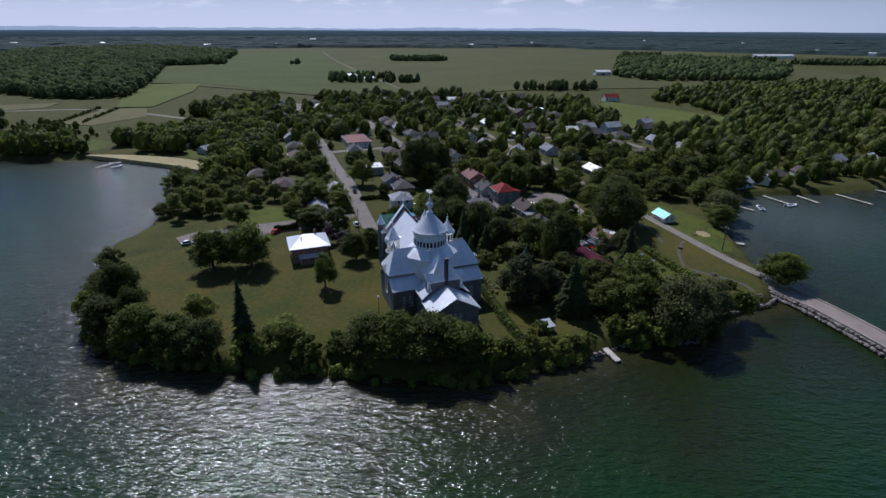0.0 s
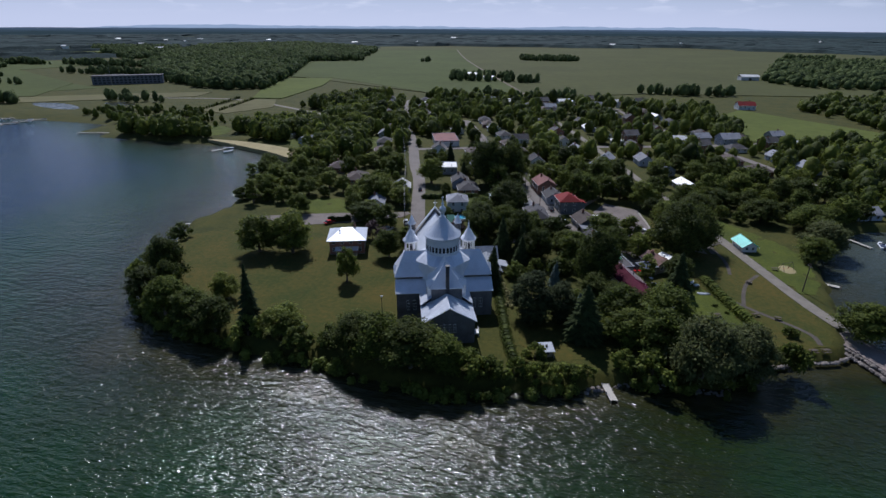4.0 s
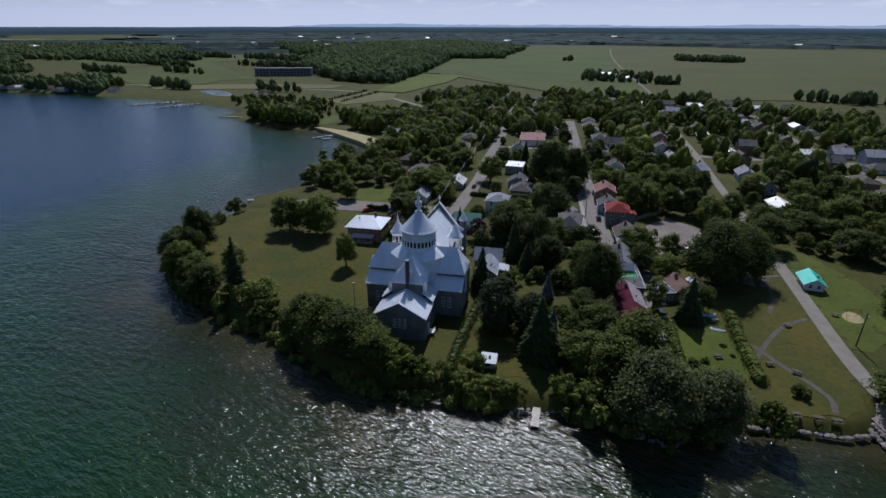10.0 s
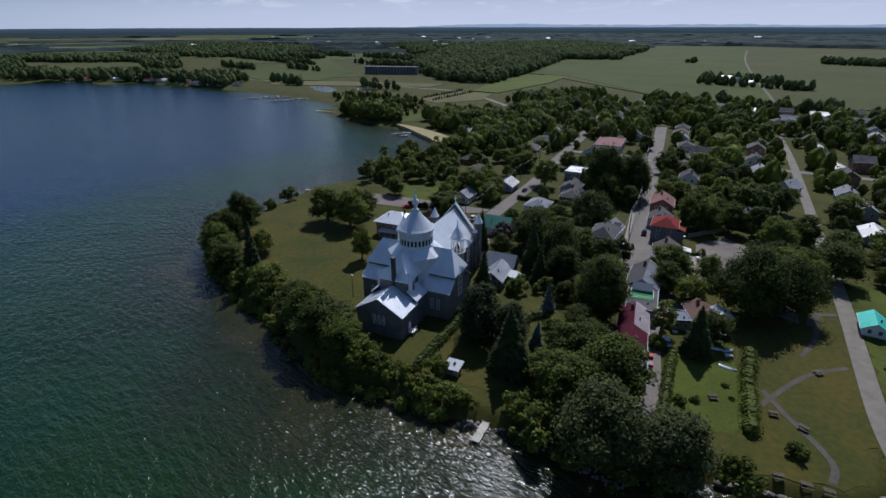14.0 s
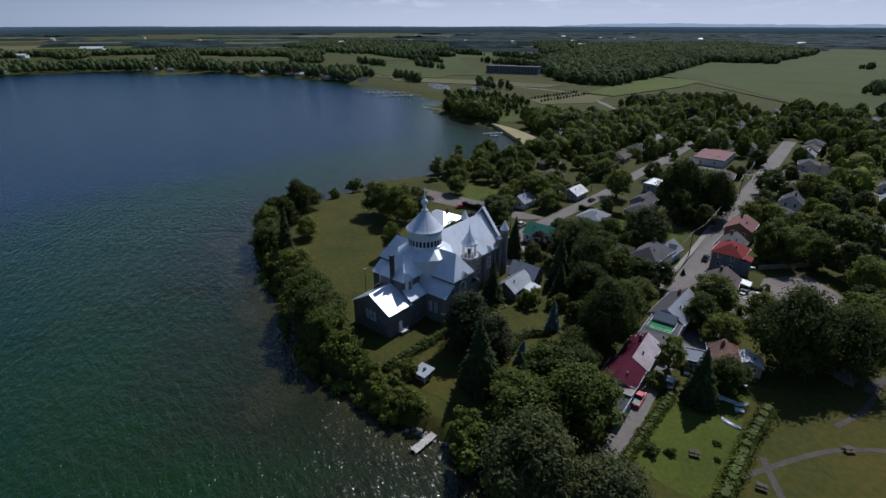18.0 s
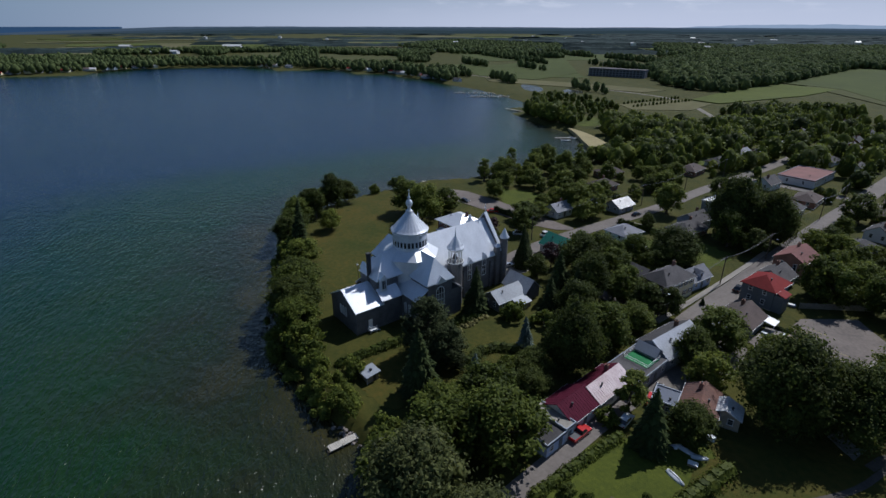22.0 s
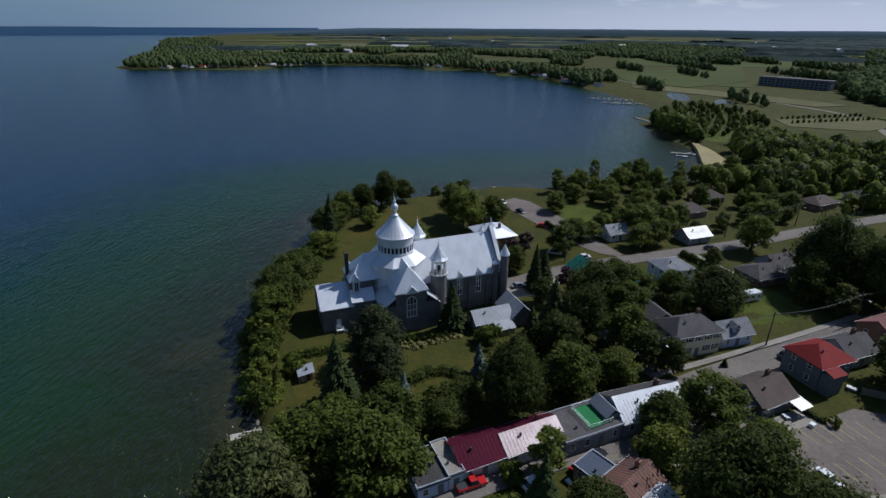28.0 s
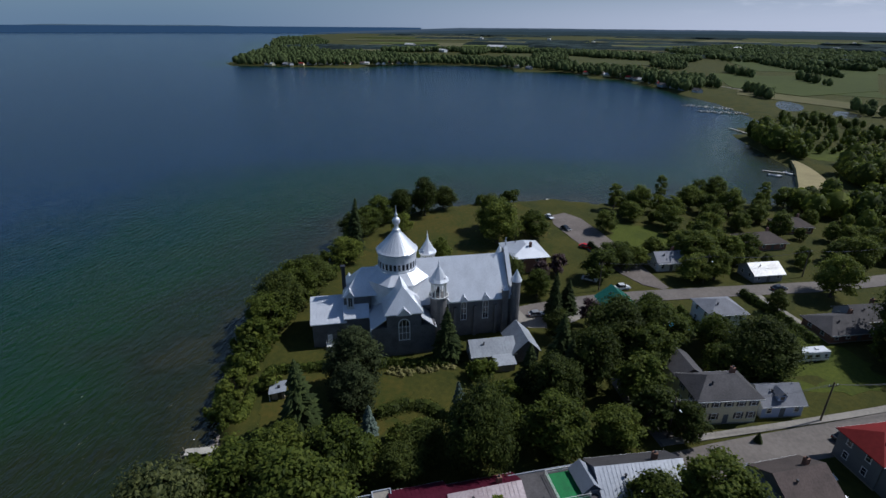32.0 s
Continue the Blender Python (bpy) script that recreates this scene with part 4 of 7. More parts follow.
# roofs
for sx_ in (-1, 1):
    part("roof", roof_plane(Build(), *([(sx_ * 7.5, 27.0, 9.9), (sx_ * 7.5, 3.0, 9.9), (0, 3.0, 18.8), (0, 27.0, 18.8)] if sx_ < 0 else [(7.5, 3.0, 9.9), (7.5, 27.0, 9.9), (0, 27.0, 18.8), (0, 3.0, 18.8)])), M_METAL_ROOF, church, "seamed sheet-metal nave roof")
    # transept hips
    e, r = 11.2, 17.0
    part("roof", roof_plane(Build(), *([(0, -4.5, e), (13.5, -4.5, e), (10.6, 0, r), (0, 0, r)] if sx_ > 0 else [(-13.5, -4.5, e), (0, -4.5, e), (0, 0, r), (-10.6, 0, r)])), M_METAL_ROOF, church, "seamed sheet-metal transept roof")
    part("roof", roof_plane(Build(), *([(13.5, 4.5, e), (0, 4.5, e), (0, 0, r), (10.6, 0, r)] if sx_ > 0 else [(0, 4.5, e), (-13.5, 4.5, e), (-10.6, 0, r), (0, 0, r)])), M_METAL_ROOF, church, "seamed sheet-metal transept roof")
    part("roof", roof_plane(Build(), *([(13.5, -4.5, e), (13.5, 4.5, e), (10.6, 0.01, r), (10.6, -0.01, r)] if sx_ > 0 else [(-13.5, 4.5, e), (-13.5, -4.5, e), (-10.6, -0.01, r), (-10.6, 0.01, r)])), M_METAL_ROOF, church, "triangular sheet-metal hip")
    # low corner roofs
    part("roof", roof_plane(Build(), *([(0, -7.7, 7.7), (13.4, -7.7, 7.7), (13.4, -4.0, 10.2), (0, -4.0, 10.2)] if sx_ > 0 else [(-13.4, -7.7, 7.7), (0, -7.7, 7.7), (0, -4.0, 10.2), (-13.4, -4.0, 10.2)])), M_METAL_ROOF, church, "low sheet-metal corner roof")
    part("roof", roof_plane(Build(), *([(13.4, 7.6, 7.0), (6.5, 7.6, 7.0), (6.5, 4.0, 10.0), (13.4, 4.0, 10.0)] if sx_ > 0 else [(-6.5, 7.6, 7.0), (-13.4, 7.6, 7.0), (-13.4, 4.0, 10.0), (-6.5, 4.0, 10.0)])), M_METAL_ROOF, church, "low sheet-metal corner roof")
    # chancel slopes and sacristy slopes
    part("roof", roof_plane(Build(), *([(4.5, -13.6, 11.9), (4.5, -2.0, 11.9), (0, -2.0, 17.4), (0, -8.7, 17.4)] if sx_ > 0 else [(-4.5, -2.0, 11.9), (-4.5, -13.6, 11.9), (0, -8.7, 17.4), (0, -2.0, 17.4)])), M_METAL_ROOF, church, "seamed sheet-metal chancel roof")
    part("roof", roof_plane(Build(), *([(6.9, -13.7, 7.3), (6.9, -7.6, 7.3), (4.0, -7.6, 9.6), (4.0, -13.7, 9.6)] if sx_ > 0 else [(-6.9, -7.6, 7.3), (-6.9, -13.7, 7.3), (-4.0, -13.7, 9.6), (-4.0, -7.6, 9.6)])), M_METAL_ROOF, church, "low sheet-metal lean-to roof")
    part("roof", roof_plane(Build(), *([(6.9, -21.5, 6.45), (6.9, -13.0, 6.45), (0, -13.0, 10.4), (0, -21.5, 10.4)] if sx_ > 0 else [(-6.9, -13.0, 6.45), (-6.9, -21.5, 6.45), (0, -21.5, 10.4), (0, -13.0, 10.4)])), M_METAL_ROOF, church, "bright seamed sheet-metal sacristy roof")
    # eave boards of the nave
    part("fascia", Build().box(sx_ * 7.45, 17.0, 9.55, 0.14, 19.6, 0.32), M_TRIM, church, "weathered white eave board")
part("roof", roof_plane(Build(), (-4.5, -13.6, 11.9), (4.5, -13.6, 11.9), (0.01, -8.7, 17.4), (-0.01, -8.7, 17.4)), M_METAL_ROOF, church, "triangular sheet-metal chancel hip")
# standing seams of the sacristy roof
for sx_ in (-1, 1):
    seam = Build().tube((sx_ * 6.88, 0, 6.47), (sx_ * 0.05, 0, 10.39), 0.05, 0.05, 4).mesh("seam", M_METAL_ROOF)
    for i in range(14):
        part("seam", seam, M_METAL_ROOF, church, m=Matrix.Translation((0, -21.2 + 0.62 * i, 0)))
# octagon, drum and dome
octa = Build().lathe(0, 0, [(7.5, 8.5), (7.5, 15.0), (6.0, 15.0)], 8, math.pi / 8)
part("octagon", octa, M_METAL_ROOF, church, "sheet-metal clad octagon under the dome")
part("skirt_roof", Build().lathe(0, 0, [(7.9, 14.9), (7.95, 15.1), (4.6, 17.3), (4.4, 17.3)], 8, math.pi / 8), M_METAL_ROOF, church, "eight-sided sheet-metal skirt roof")
drum = part("drum", Build().lathe(0, 0, [(4.8, 16.4), (4.8, 17.45), (4.55, 17.55), (4.5, 19.45), (4.62, 19.5), (4.62, 20.9), (4.85, 21.0), (4.85, 21.2), (4.65, 21.25), (4.65, 21.6)], 48), M_METAL_ROOF, church, "round pale metal drum")
for i in range(28):
    a = 360.0 / 28 * i
    win = part("window", Build(pose(0, 0, 0, 0, 0, a)).box(0, 4.5, 17.75, 0.6, 0.14, 1.5), M_GLASS, drum, "narrow dark drum window")
    part("pilaster", Build(pose(0, 0, 0, 0, 0, a + 180.0 / 28)).box(0, 4.56, 17.5, 0.3, 0.24, 2.0), M_METAL_ROOF, drum)
dome_prof = [(4.7, 21.5), (5.05, 21.6), (5.08, 21.8), (4.55, 22.25), (3.6, 23.25), (2.65, 24.3), (1.75, 25.35), (1.05, 26.2), (0.75, 26.6)]
dome = part("dome", Build().lathe(0, 0, dome_prof, 28), M_METAL_ROOF, church, "conical sheet-metal dome with ribs")
for i in range(28):
    rib = Build(pose(0, 0, 0, 0, 0, 360.0 / 28 * i))
    for (r0, z0), (r1, z1) in zip(dome_prof[2:], dome_prof[3:]):
        rib.tube((r0, 0, z0), (r1, 0, z1), 0.05, 0.04, 4)
    part("rib", rib, M_METAL_ROOF, dome)
part("finial", Build().lathe(0, 0, [(0.7, 26.5), (0.95, 26.62), (0.95, 26.8), (0.72, 26.9), (0.5, 27.25), (0.42, 27.7), (0.5, 27.95), (0.75, 28.2), (0.9, 28.55), (0.94, 28.9), (0.88, 29.25), (0.66, 29.6), (0.3, 29.85), (0.26, 30.1), (0.4, 30.3), (0.42, 30.5), (0.18, 30.75), (0.1, 31.6), (0.03, 31.8)], 18), M_METAL_ROOF, church, "silver ball finial", True)
part("cross", Build().box(0, 0, 31.4, 0.1, 0.1, 1.3).box(0, 0, 32.1, 0.7, 0.1, 0.1), M_METAL_ROOF, church, "small metal cross")
# bell turrets
for sx_ in (-1, 1):
    cx, cy = sx_ * 8.5, 8.8
    tur = part("turret", Build().lathe(cx, cy, [(2.05, -0.3), (2.0, 12.2), (2.35, 12.5), (2.35, 12.75), (1.95, 12.8), (1.2, 12.9)], 16), M_STONE, church, "round stone bell turret")
    part("railing", Build().lathe(cx, cy, [(2.35, 12.7), (2.4, 13.0), (2.2, 13.0), (2.2, 12.75)], 16), M_TRIM, tur, "white gallery rail")
    for i in range(10):
        a = 2 * math.pi * i / 10
        px, py = cx + 1.75 * math.cos(a), cy + 1.75 * math.sin(a)
        part("column", Build().lathe(px, py, [(0.24, 12.8), (0.16, 13.1), (0.15, 15.9), (0.26, 16.2)], 7), M_TRIM, tur, "white turret column")
    part("bell", Build().lathe(cx, cy, [(0.75, 13.6), (0.55, 14.1), (0.4, 14.8), (0.1, 15.0)], 10), M_DARK, tur, "dark bell")
    part("cornice", Build().lathe(cx, cy, [(1.95, 16.1), (2.25, 16.35), (2.3, 16.7), (2.0, 16.75)], 16), M_TRIM, tur)
    part("cupola", Build().lathe(cx, cy, [(2.4, 16.65), (2.42, 16.8), (1.85, 17.4), (1.35, 18.3), (0.85, 19.2), (0.4, 19.9), (0.2, 20.2)], 10), M_METAL_ROOF, tur, "bell-shaped sheet-metal cupola")
    for i in range(4):
        a = math.pi / 4 + i * math.pi / 2
        g = Build(Matrix.Translation((cx, cy, 0)) @ pose(0, 0, 0, 0, 0, math.degrees(a)))
        g.add([(1.9, -0.5, 16.8), (1.9, 0.5, 16.8), (1.9, 0, 17.7), (1.2, 0, 17.9)], [(0, 1, 2), (1, 3, 2), (0, 2, 3)])
        part("gablet", g, M_METAL_ROOF, tur)
    part("finial", Build().lathe(cx, cy, [(0.2, 20.1), (0.35, 20.4), (0.2, 20.7), (0.1, 21.0), (0.26, 21.3), (0.06, 21.6), (0.04, 22.4)], 9), M_METAL_ROOF, tur, "metal finial")
    # front corner pinnacles
    pin = part("pinnacle", Build().lathe(sx_ * 7.6, 28.2, [(1.15, -0.3), (1.1, 14.0), (1.3, 14.3), (1.3, 14.6)], 14), M_STONE, church, "round stone corner turret")
    part("spire", Build().lathe(sx_ * 7.6, 28.2, [(1.4, 14.5), (1.4, 14.7), (0.8, 15.9), (0.3, 17.0), (0.05, 17.6)], 14), M_METAL_ROOF, pin, "conical sheet-metal cap")
    butt = part("buttress", Build().box(sx_ * 7.4, 25.6, -0.3, 1.4, 1.4, 12.6), M_STONE, church)
    part("cap", Build().box(sx_ * 7.4, 25.6, 12.3, 1.7, 1.7, 0.9, 0, 0.15), M_METAL_ROOF, butt, "metal buttress cap")
    # coping of the front gable, stepped
    cop = Build()
    cop.add([(0, 26.8, 20.2), (sx_ * 7.7, 26.8, 10.6), (sx_ * 7.7, 27.9, 10.6), (0, 27.9, 20.2), (0, 26.8, 20.6), (sx_ * 7.7, 26.8, 11.0), (sx_ * 7.7, 27.9, 11.0), (0, 27.9, 20.6)], [(0, 1, 5, 4), (1, 2, 6, 5), (2, 3, 7, 6), (4, 5, 6, 7), (3, 0, 4, 7)])
    part("coping", cop, M_METAL_ROOF, church, "metal coping of the front gable")
    # transept windows
    arched_window(church, face(sx_ * 13.0, 0, 4.1, -90 * sx_), 2.7, 5.7)
    gab = Build()
    gab.add([(sx_ * 13.75, -1.7, 11.0), (sx_ * 13.75, 1.7, 11.0), (sx_ * 13.75, 0, 12.7), (sx_ * 11.6, 0, 12.9), (sx_ * 13.0, -1.7, 11.0), (sx_ * 13.0, 1.7, 11.0)], [(0, 1, 2), (0, 2, 3, 4), (1, 5, 3, 2), (0, 4, 5, 1)])
    part("gablet", gab, M_METAL_ROOF, church, "small metal gable over the window")
    part("hood", Build().box(sx_ * 13.6, 0, 10.9, 0.3, 3.4, 0.16), M_TRIM, church)
    for y in (10.9, 15.3, 20.8):
        arched_window(church, face(sx_ * 7.1, y, 4.4, -90 * sx_), 1.5, 5.2, 2)
        gg = Build().add([(sx_ * 7.65, y - 1.1, 9.8), (sx_ * 7.65, y + 1.1, 9.8), (sx_ * 7.65, y, 11.3), (sx_ * 6.3, y, 11.4), (sx_ * 7.2, y - 1.1, 9.9), (sx_ * 7.2, y + 1.1, 9.9)], [(0, 1, 2), (0, 2, 3, 4), (1, 5, 3, 2)])
        part("gablet", gg, M_METAL_ROOF, church)
    for y in (13.1, 18.1, 23.4):
        part("buttress", Build().box(sx_ * 7.35, y, -0.3, 0.7, 0.8, 8.6, 0, 0.9), M_STONE, church)
    # chancel dormers
    dor = part("dormer", Build().box(sx_ * 4.3, -11.9, 9.0, 1.6, 1.7, 3.4), M_METAL_ROOF, church, "metal-clad dormer")
    dr = Build().add([(sx_ * 5.25, -12.9, 12.3), (sx_ * 5.25, -10.9, 12.3), (sx_ * 5.25, -11.9, 13.8), (sx_ * 3.2, -12.9, 12.3), (sx_ * 3.2, -10.9, 12.3), (sx_ * 3.2, -11.9, 13.8)], [(0, 1, 2), (3, 5, 4), (0, 2, 5, 3), (1, 4, 5, 2)])
    part("gable", dr, M_METAL_ROOF, dor)
    part("window", Build().box(sx_ * 5.12, -11.9, 9.6, 0.08, 0.9, 2.3), M_GLASS, dor)
    part("mullion", Build().box(sx_ * 5.18, -11.9, 9.6, 0.08, 0.1, 2.3), M_TRIM, dor)
part("cross", Build().box(0, 27.4, 20.4, 0.18, 0.18, 2.4).box(0, 27.4, 21.7, 1.1, 0.18, 0.18), M_METAL_ROOF, church, "metal cross on the front gable")
part("chimney", Build().box(0.15, -13.15, 9.0, 0.9, 0.9, 9.0).box(0.15, -13.15, 17.9, 1.1, 1.1, 0.3), M_DARK, church, "tall black chimney")
for x in (-1.3, 0, 1.3):
    arched_window(church, face(x, -21.1, 3.2, 180), 0.8, 2.6, 2)
for x in (-10.0, 10.0, 8.2, -8.2):
    arched_window(church, face(x, -7.5, 2.6, 180), 0.9, 3.0, 2)
# side door of the sacristy with its landing
door = part("door", Build().box(6.46, -17.2, 0.9, 0.12, 1.1, 2.3), M_TRIM, church, "white side door")
part("door_handle", Build().box(6.54, -16.8, 1.9, 0.06, 0.08, 0.14), M_DARK, door)
land = part("landing", Build().box(7.3, -17.2, 0.55, 1.6, 1.9, 0.35), M_TRIM, church, "white painted wooden landing")
for i in range(3):
    part("step", Build().box(7.3, -16.0 + 0.3 * i, 0.4 - 0.18 * i, 1.3, 0.34, 0.12), M_TRIM, land)
for x, y in ((8.0, -18.1), (8.0, -16.3), (6.7, -18.1)):
    part("post", Build().box(x, y, 0.0, 0.09, 0.09, 1.9), M_TRIM, land)
part("rail", Build().box(8.0, -17.2, 1.75, 0.08, 1.9, 0.08).box(7.35, -18.1, 1.75, 1.4, 0.08, 0.08), M_TRIM, land)


# ---- houses ----
def sash(parent, m, w=1.0, h=1.3, trim=None, shutters=None):
    win = part("window", Build(m).box(0, 0.03, 0, w, 0.06, h), M_GLASS, parent)
    t = trim or M_TRIM
    part("frame", Build(m).box(-w / 2, 0.06, 0, 0.09, 0.12, h).box(w / 2, 0.06, 0, 0.09, 0.12, h).box(0, 0.06, h, w + 0.18, 0.12, 0.1).box(0, 0.06, -0.08, w + 0.24, 0.16, 0.09).box(0, 0.05, h * 0.5, w, 0.08, 0.06), t, win)
    if shutters:
        for sx_ in (-1, 1):
            part("shutter", Build(m).box(sx_ * (w / 2 + 0.26), 0.05, 0, 0.36, 0.08, h), shutters, win)


TIN = (M_PINK_TIN, M_MAROON, M_SHEET, M_GREY_TIN, M_RUST, M_WHITE_TIN, M_AQUA, M_GREEN_ROOF)


def house(name, label, x, y, rot, L, W, wall_h, roof_h, roof="gable", walls=None, top=None, storeys=1, bays=3, chimney=True, over=0.45, porch=0.0, top2=None, shutters=None, base=0.25, place=True, group=""):
    """A house with its long side along local x; ridge along x for a gable, hipped ends for a hip."""
    walls, top = walls or M_WHITE_SIDING, top or M_SHINGLE
    h = thing(name, pose(x, y, LAND_Z, 0, 0, rot), label, "house", group)
    if place:
        HOUSES.append((x, y, 0.62 * max(L, W) + 1.5))
    part("foundation", Build().box(0, 0, -0.3, L + 0.1, W + 0.1, 0.3 + base), M_CONCRETE, h)
    wb = Build().box(0, 0, base, L, W, wall_h - base)
    if roof == "gable":
        for sx_ in (-1, 1):
            xo, xi = sx_ * L / 2, sx_ * (L / 2 - 0.2)
            f = [(0, 1, 2), (3, 5, 4), (0, 2, 5, 3), (1, 4, 5, 2)]
            wb.add([(xo, -W / 2, wall_h), (xo, W / 2, wall_h), (xo, 0, wall_h + roof_h - 0.12), (xi, -W / 2, wall_h), (xi, W / 2, wall_h), (xi, 0, wall_h + roof_h - 0.12)], f)
    part("wall", wb, walls, h)
    a, b_ = L / 2 + over, W / 2 + over
    ez = wall_h - roof_h * over / (W / 2)
    rz = wall_h + roof_h
    if roof == "flat":
        part("roof", Build().box(0, 0, wall_h, L + 0.5, W + 0.5, 0.35), top, h)
        part("parapet", Build().box(0, W / 2 + 0.15, wall_h + 0.3, L + 0.5, 0.2, 0.3).box(0, -W / 2 - 0.15, wall_h + 0.3, L + 0.5, 0.2, 0.3).box(L / 2 + 0.15, 0, wall_h + 0.3, 0.2, W + 0.1, 0.3).box(-L / 2 - 0.15, 0, wall_h + 0.3, 0.2, W + 0.1, 0.3), M_GREY_SIDING, h)
    else:
        k = 0 if roof == "gable" else max(0.0, W / 2 * 0.95)
        t = 0.16
        part("roof", Build().slab([(-a, -b_, ez), (a, -b_, ez), (a - k, 0, rz), (-a + k, 0, rz)], t), top, h)
        part("roof", Build().slab([(a, b_, ez), (-a, b_, ez), (-a + k, 0, rz), (a - k, 0, rz)], t), top2 or top, h)
        for sy_, cover in ((-1, top), (1, top2 or top)):
            if roof == "gable" and place and cover in TIN:
                seam = Build().tube((0, sy_ * b_, ez + 0.01), (0, 0, rz + 0.01), 0.045, 0.045, 4).mesh("seam", cover)
                for i in range(1, int(2 * a / 0.7)):
                    part("seam", seam, cover, h, m=Matrix.Translation((-a + 0.7 * i, 0, 0)))
        if k:
            part("roof", Build().slab([(a, -b_, ez), (a, b_, ez), (a - k, 0, rz)], t), top, h)
            part("roof", Build().slab([(-a, b_, ez), (-a, -b_, ez), (-a + k, 0, rz)], t), top, h)
        for sy_ in (-1, 1):
            part("fascia", Build().box(0, sy_ * (b_ + 0.02), ez - 0.24, 2 * a, 0.1, 0.2), M_TRIM, h)
    fl = (wall_h - base) / storeys
    for s in range(storeys):
        z = base + fl * s + fl * 0.34
        for i in range(bays):
            u = (i + 0.5) / bays * L - L / 2
            for sy_ in (-1, 1):
                if s == 0 and i == bays // 2 and sy_ < 0:
                    d = part("door", Build().box(u, -W / 2 - 0.03, base, 1.0, 0.1, 2.05), M_DKGREY_SIDING, h)
                    part("door_handle", Build().box(u + 0.38, -W / 2 - 0.1, base + 1.0, 0.06, 0.06, 0.14), M_DARK, d)
                else:
                    sash(h, pose(u, sy_ * W / 2, z, 0, 0, 0 if sy_ > 0 else 180), 1.0, fl * 0.46, None, shutters)
        for sx_ in (-1, 1):
            for v in (-W * 0.22, W * 0.22):
                sash(h, pose(sx_ * L / 2, v, z, 0, 0, -90 * sx_), 0.95, fl * 0.46, None, shutters)
    if chimney:
        ch = part("chimney", Build().box(L * 0.22, W * 0.1, wall_h + roof_h * 0.4, 0.75, 0.75, roof_h * 0.6 + 0.9), M_BRICK, h, "brick chimney")
        part("flue", Build().lathe(L * 0.22, W * 0.1, [(0.2, wall_h + roof_h + 0.8), (0.17, wall_h + roof_h + 1.2)], 8), M_DARK, ch)
    part("vent", Build().lathe(-L * 0.2, -W * 0.2, [(0.16, wall_h + roof_h * 0.45), (0.16, wall_h + roof_h * 0.6 + 0.5), (0.26, wall_h + roof_h * 0.6 + 0.5), (0.2, wall_h + roof_h * 0.6 + 0.7)], 8), M_DARK, h)
    if porch:
        p = part("porch", Build().box(0, -W / 2 - porch / 2, 0.0, L * 0.6, porch, 0.3), M_WOOD, h)
        part("porch_roof", Build().slab([(-L * 0.33, -W / 2 - porch - 0.2, 2.5), (L * 0.33, -W / 2 - porch - 0.2, 2.5), (L * 0.33, -W / 2, 2.95), (-L * 0.33, -W / 2, 2.95)], 0.12), top, p)
        for i in range(4):
            part("post", Build().box(-L * 0.29 + L * 0.58 * i / 3, -W / 2 - porch + 0.1, 0.3, 0.12, 0.12, 2.2), M_TRIM, p)
    return h


HOUSES = [(-3, 125, 14), (-3, 140, 20), (-9, 155, 16)]
# houses round the church and along the streets
yellow = house("house", "cream two-storey house with dark hip roof and shuttered windows", 16.3, 207.3, 104, 12.6, 8.2, 6.3, 2.5, "hip", M_CREAM, M_SHINGLE, 2, 5, True, 0.5, shutters=M_DARK)
part("wing", Build().box(-3.0, 8.2, -0.2, 6.2, 8.4, 5.3), M_CREAM, yellow, "cream rear wing")
part("wing_roof", Build().slab([(-6.4, 4.0, 5.0), (-6.4, 12.8, 5.0), (-3.0, 12.8, 7.2), (-3.0, 4.0, 7.2)][::-1], 0.16).slab([(0.4, 4.0, 5.0), (0.4, 12.8, 5.0), (-3.0, 12.8, 7.2), (-3.0, 4.0, 7.2)], 0.16), M_SHINGLE, yellow, "dark shingled wing roof")
blue = house("house", "small pale blue house with grey-blue shingled gable roof", 13.2, 219.3, 104, 8.6, 6.6, 3.4, 2.4, "gable", M_BLUE_SIDING, M_SHINGLE_GY, 1, 3, False)
dormer = part("dormer", Build().box(-0.5, -2.3, 3.9, 1.6, 1.4, 1.2), M_BLUE_SIDING, blue, "pale blue dormer")
part("dormer_roof", Build().slab([(-1.5, -3.2, 4.9), (-0.5, -3.2, 5.9), (-0.5, -0.6, 5.9), (-1.5, -0.6, 4.9)][::-1], 0.1).slab([(0.5, -3.2, 4.9), (-0.5, -3.2, 5.9), (-0.5, -0.6, 5.9), (0.5, -0.6, 4.9)], 0.1), M_SHINGLE_GY, dormer)
part("window", Build().box(-0.5, -3.02, 4.1, 0.8, 0.08, 0.8), M_GLASS, dormer)
house("house", "long low building with shiny grey sheet-metal and dark shingle roof", 40.0, 188.0, 107, 14.5, 8.6, 3.6, 2.7, "gable", M_GREY_SIDING, M_SHEET, 1, 4, True, 0.4, top2=M_SHINGLE)
terrace = house("house", "flat-roofed grey building with a green turf roof terrace", 45.3, 174.6, 112, 12.5, 7.6, 3.2, 0.4, "flat", M_GREY_SIDING, M_SHINGLE, 1, 4, False)
part("white_edge", Build().box(0, -3.95, 3.3, 12.9, 0.25, 0.45), M_TRIM, terrace, "white painted roof edge")
part("turf", Build().box(2.3, 0.2, 3.56, 5.0, 5.6, 0.05), M_TURF, terrace, "bright green artificial turf")
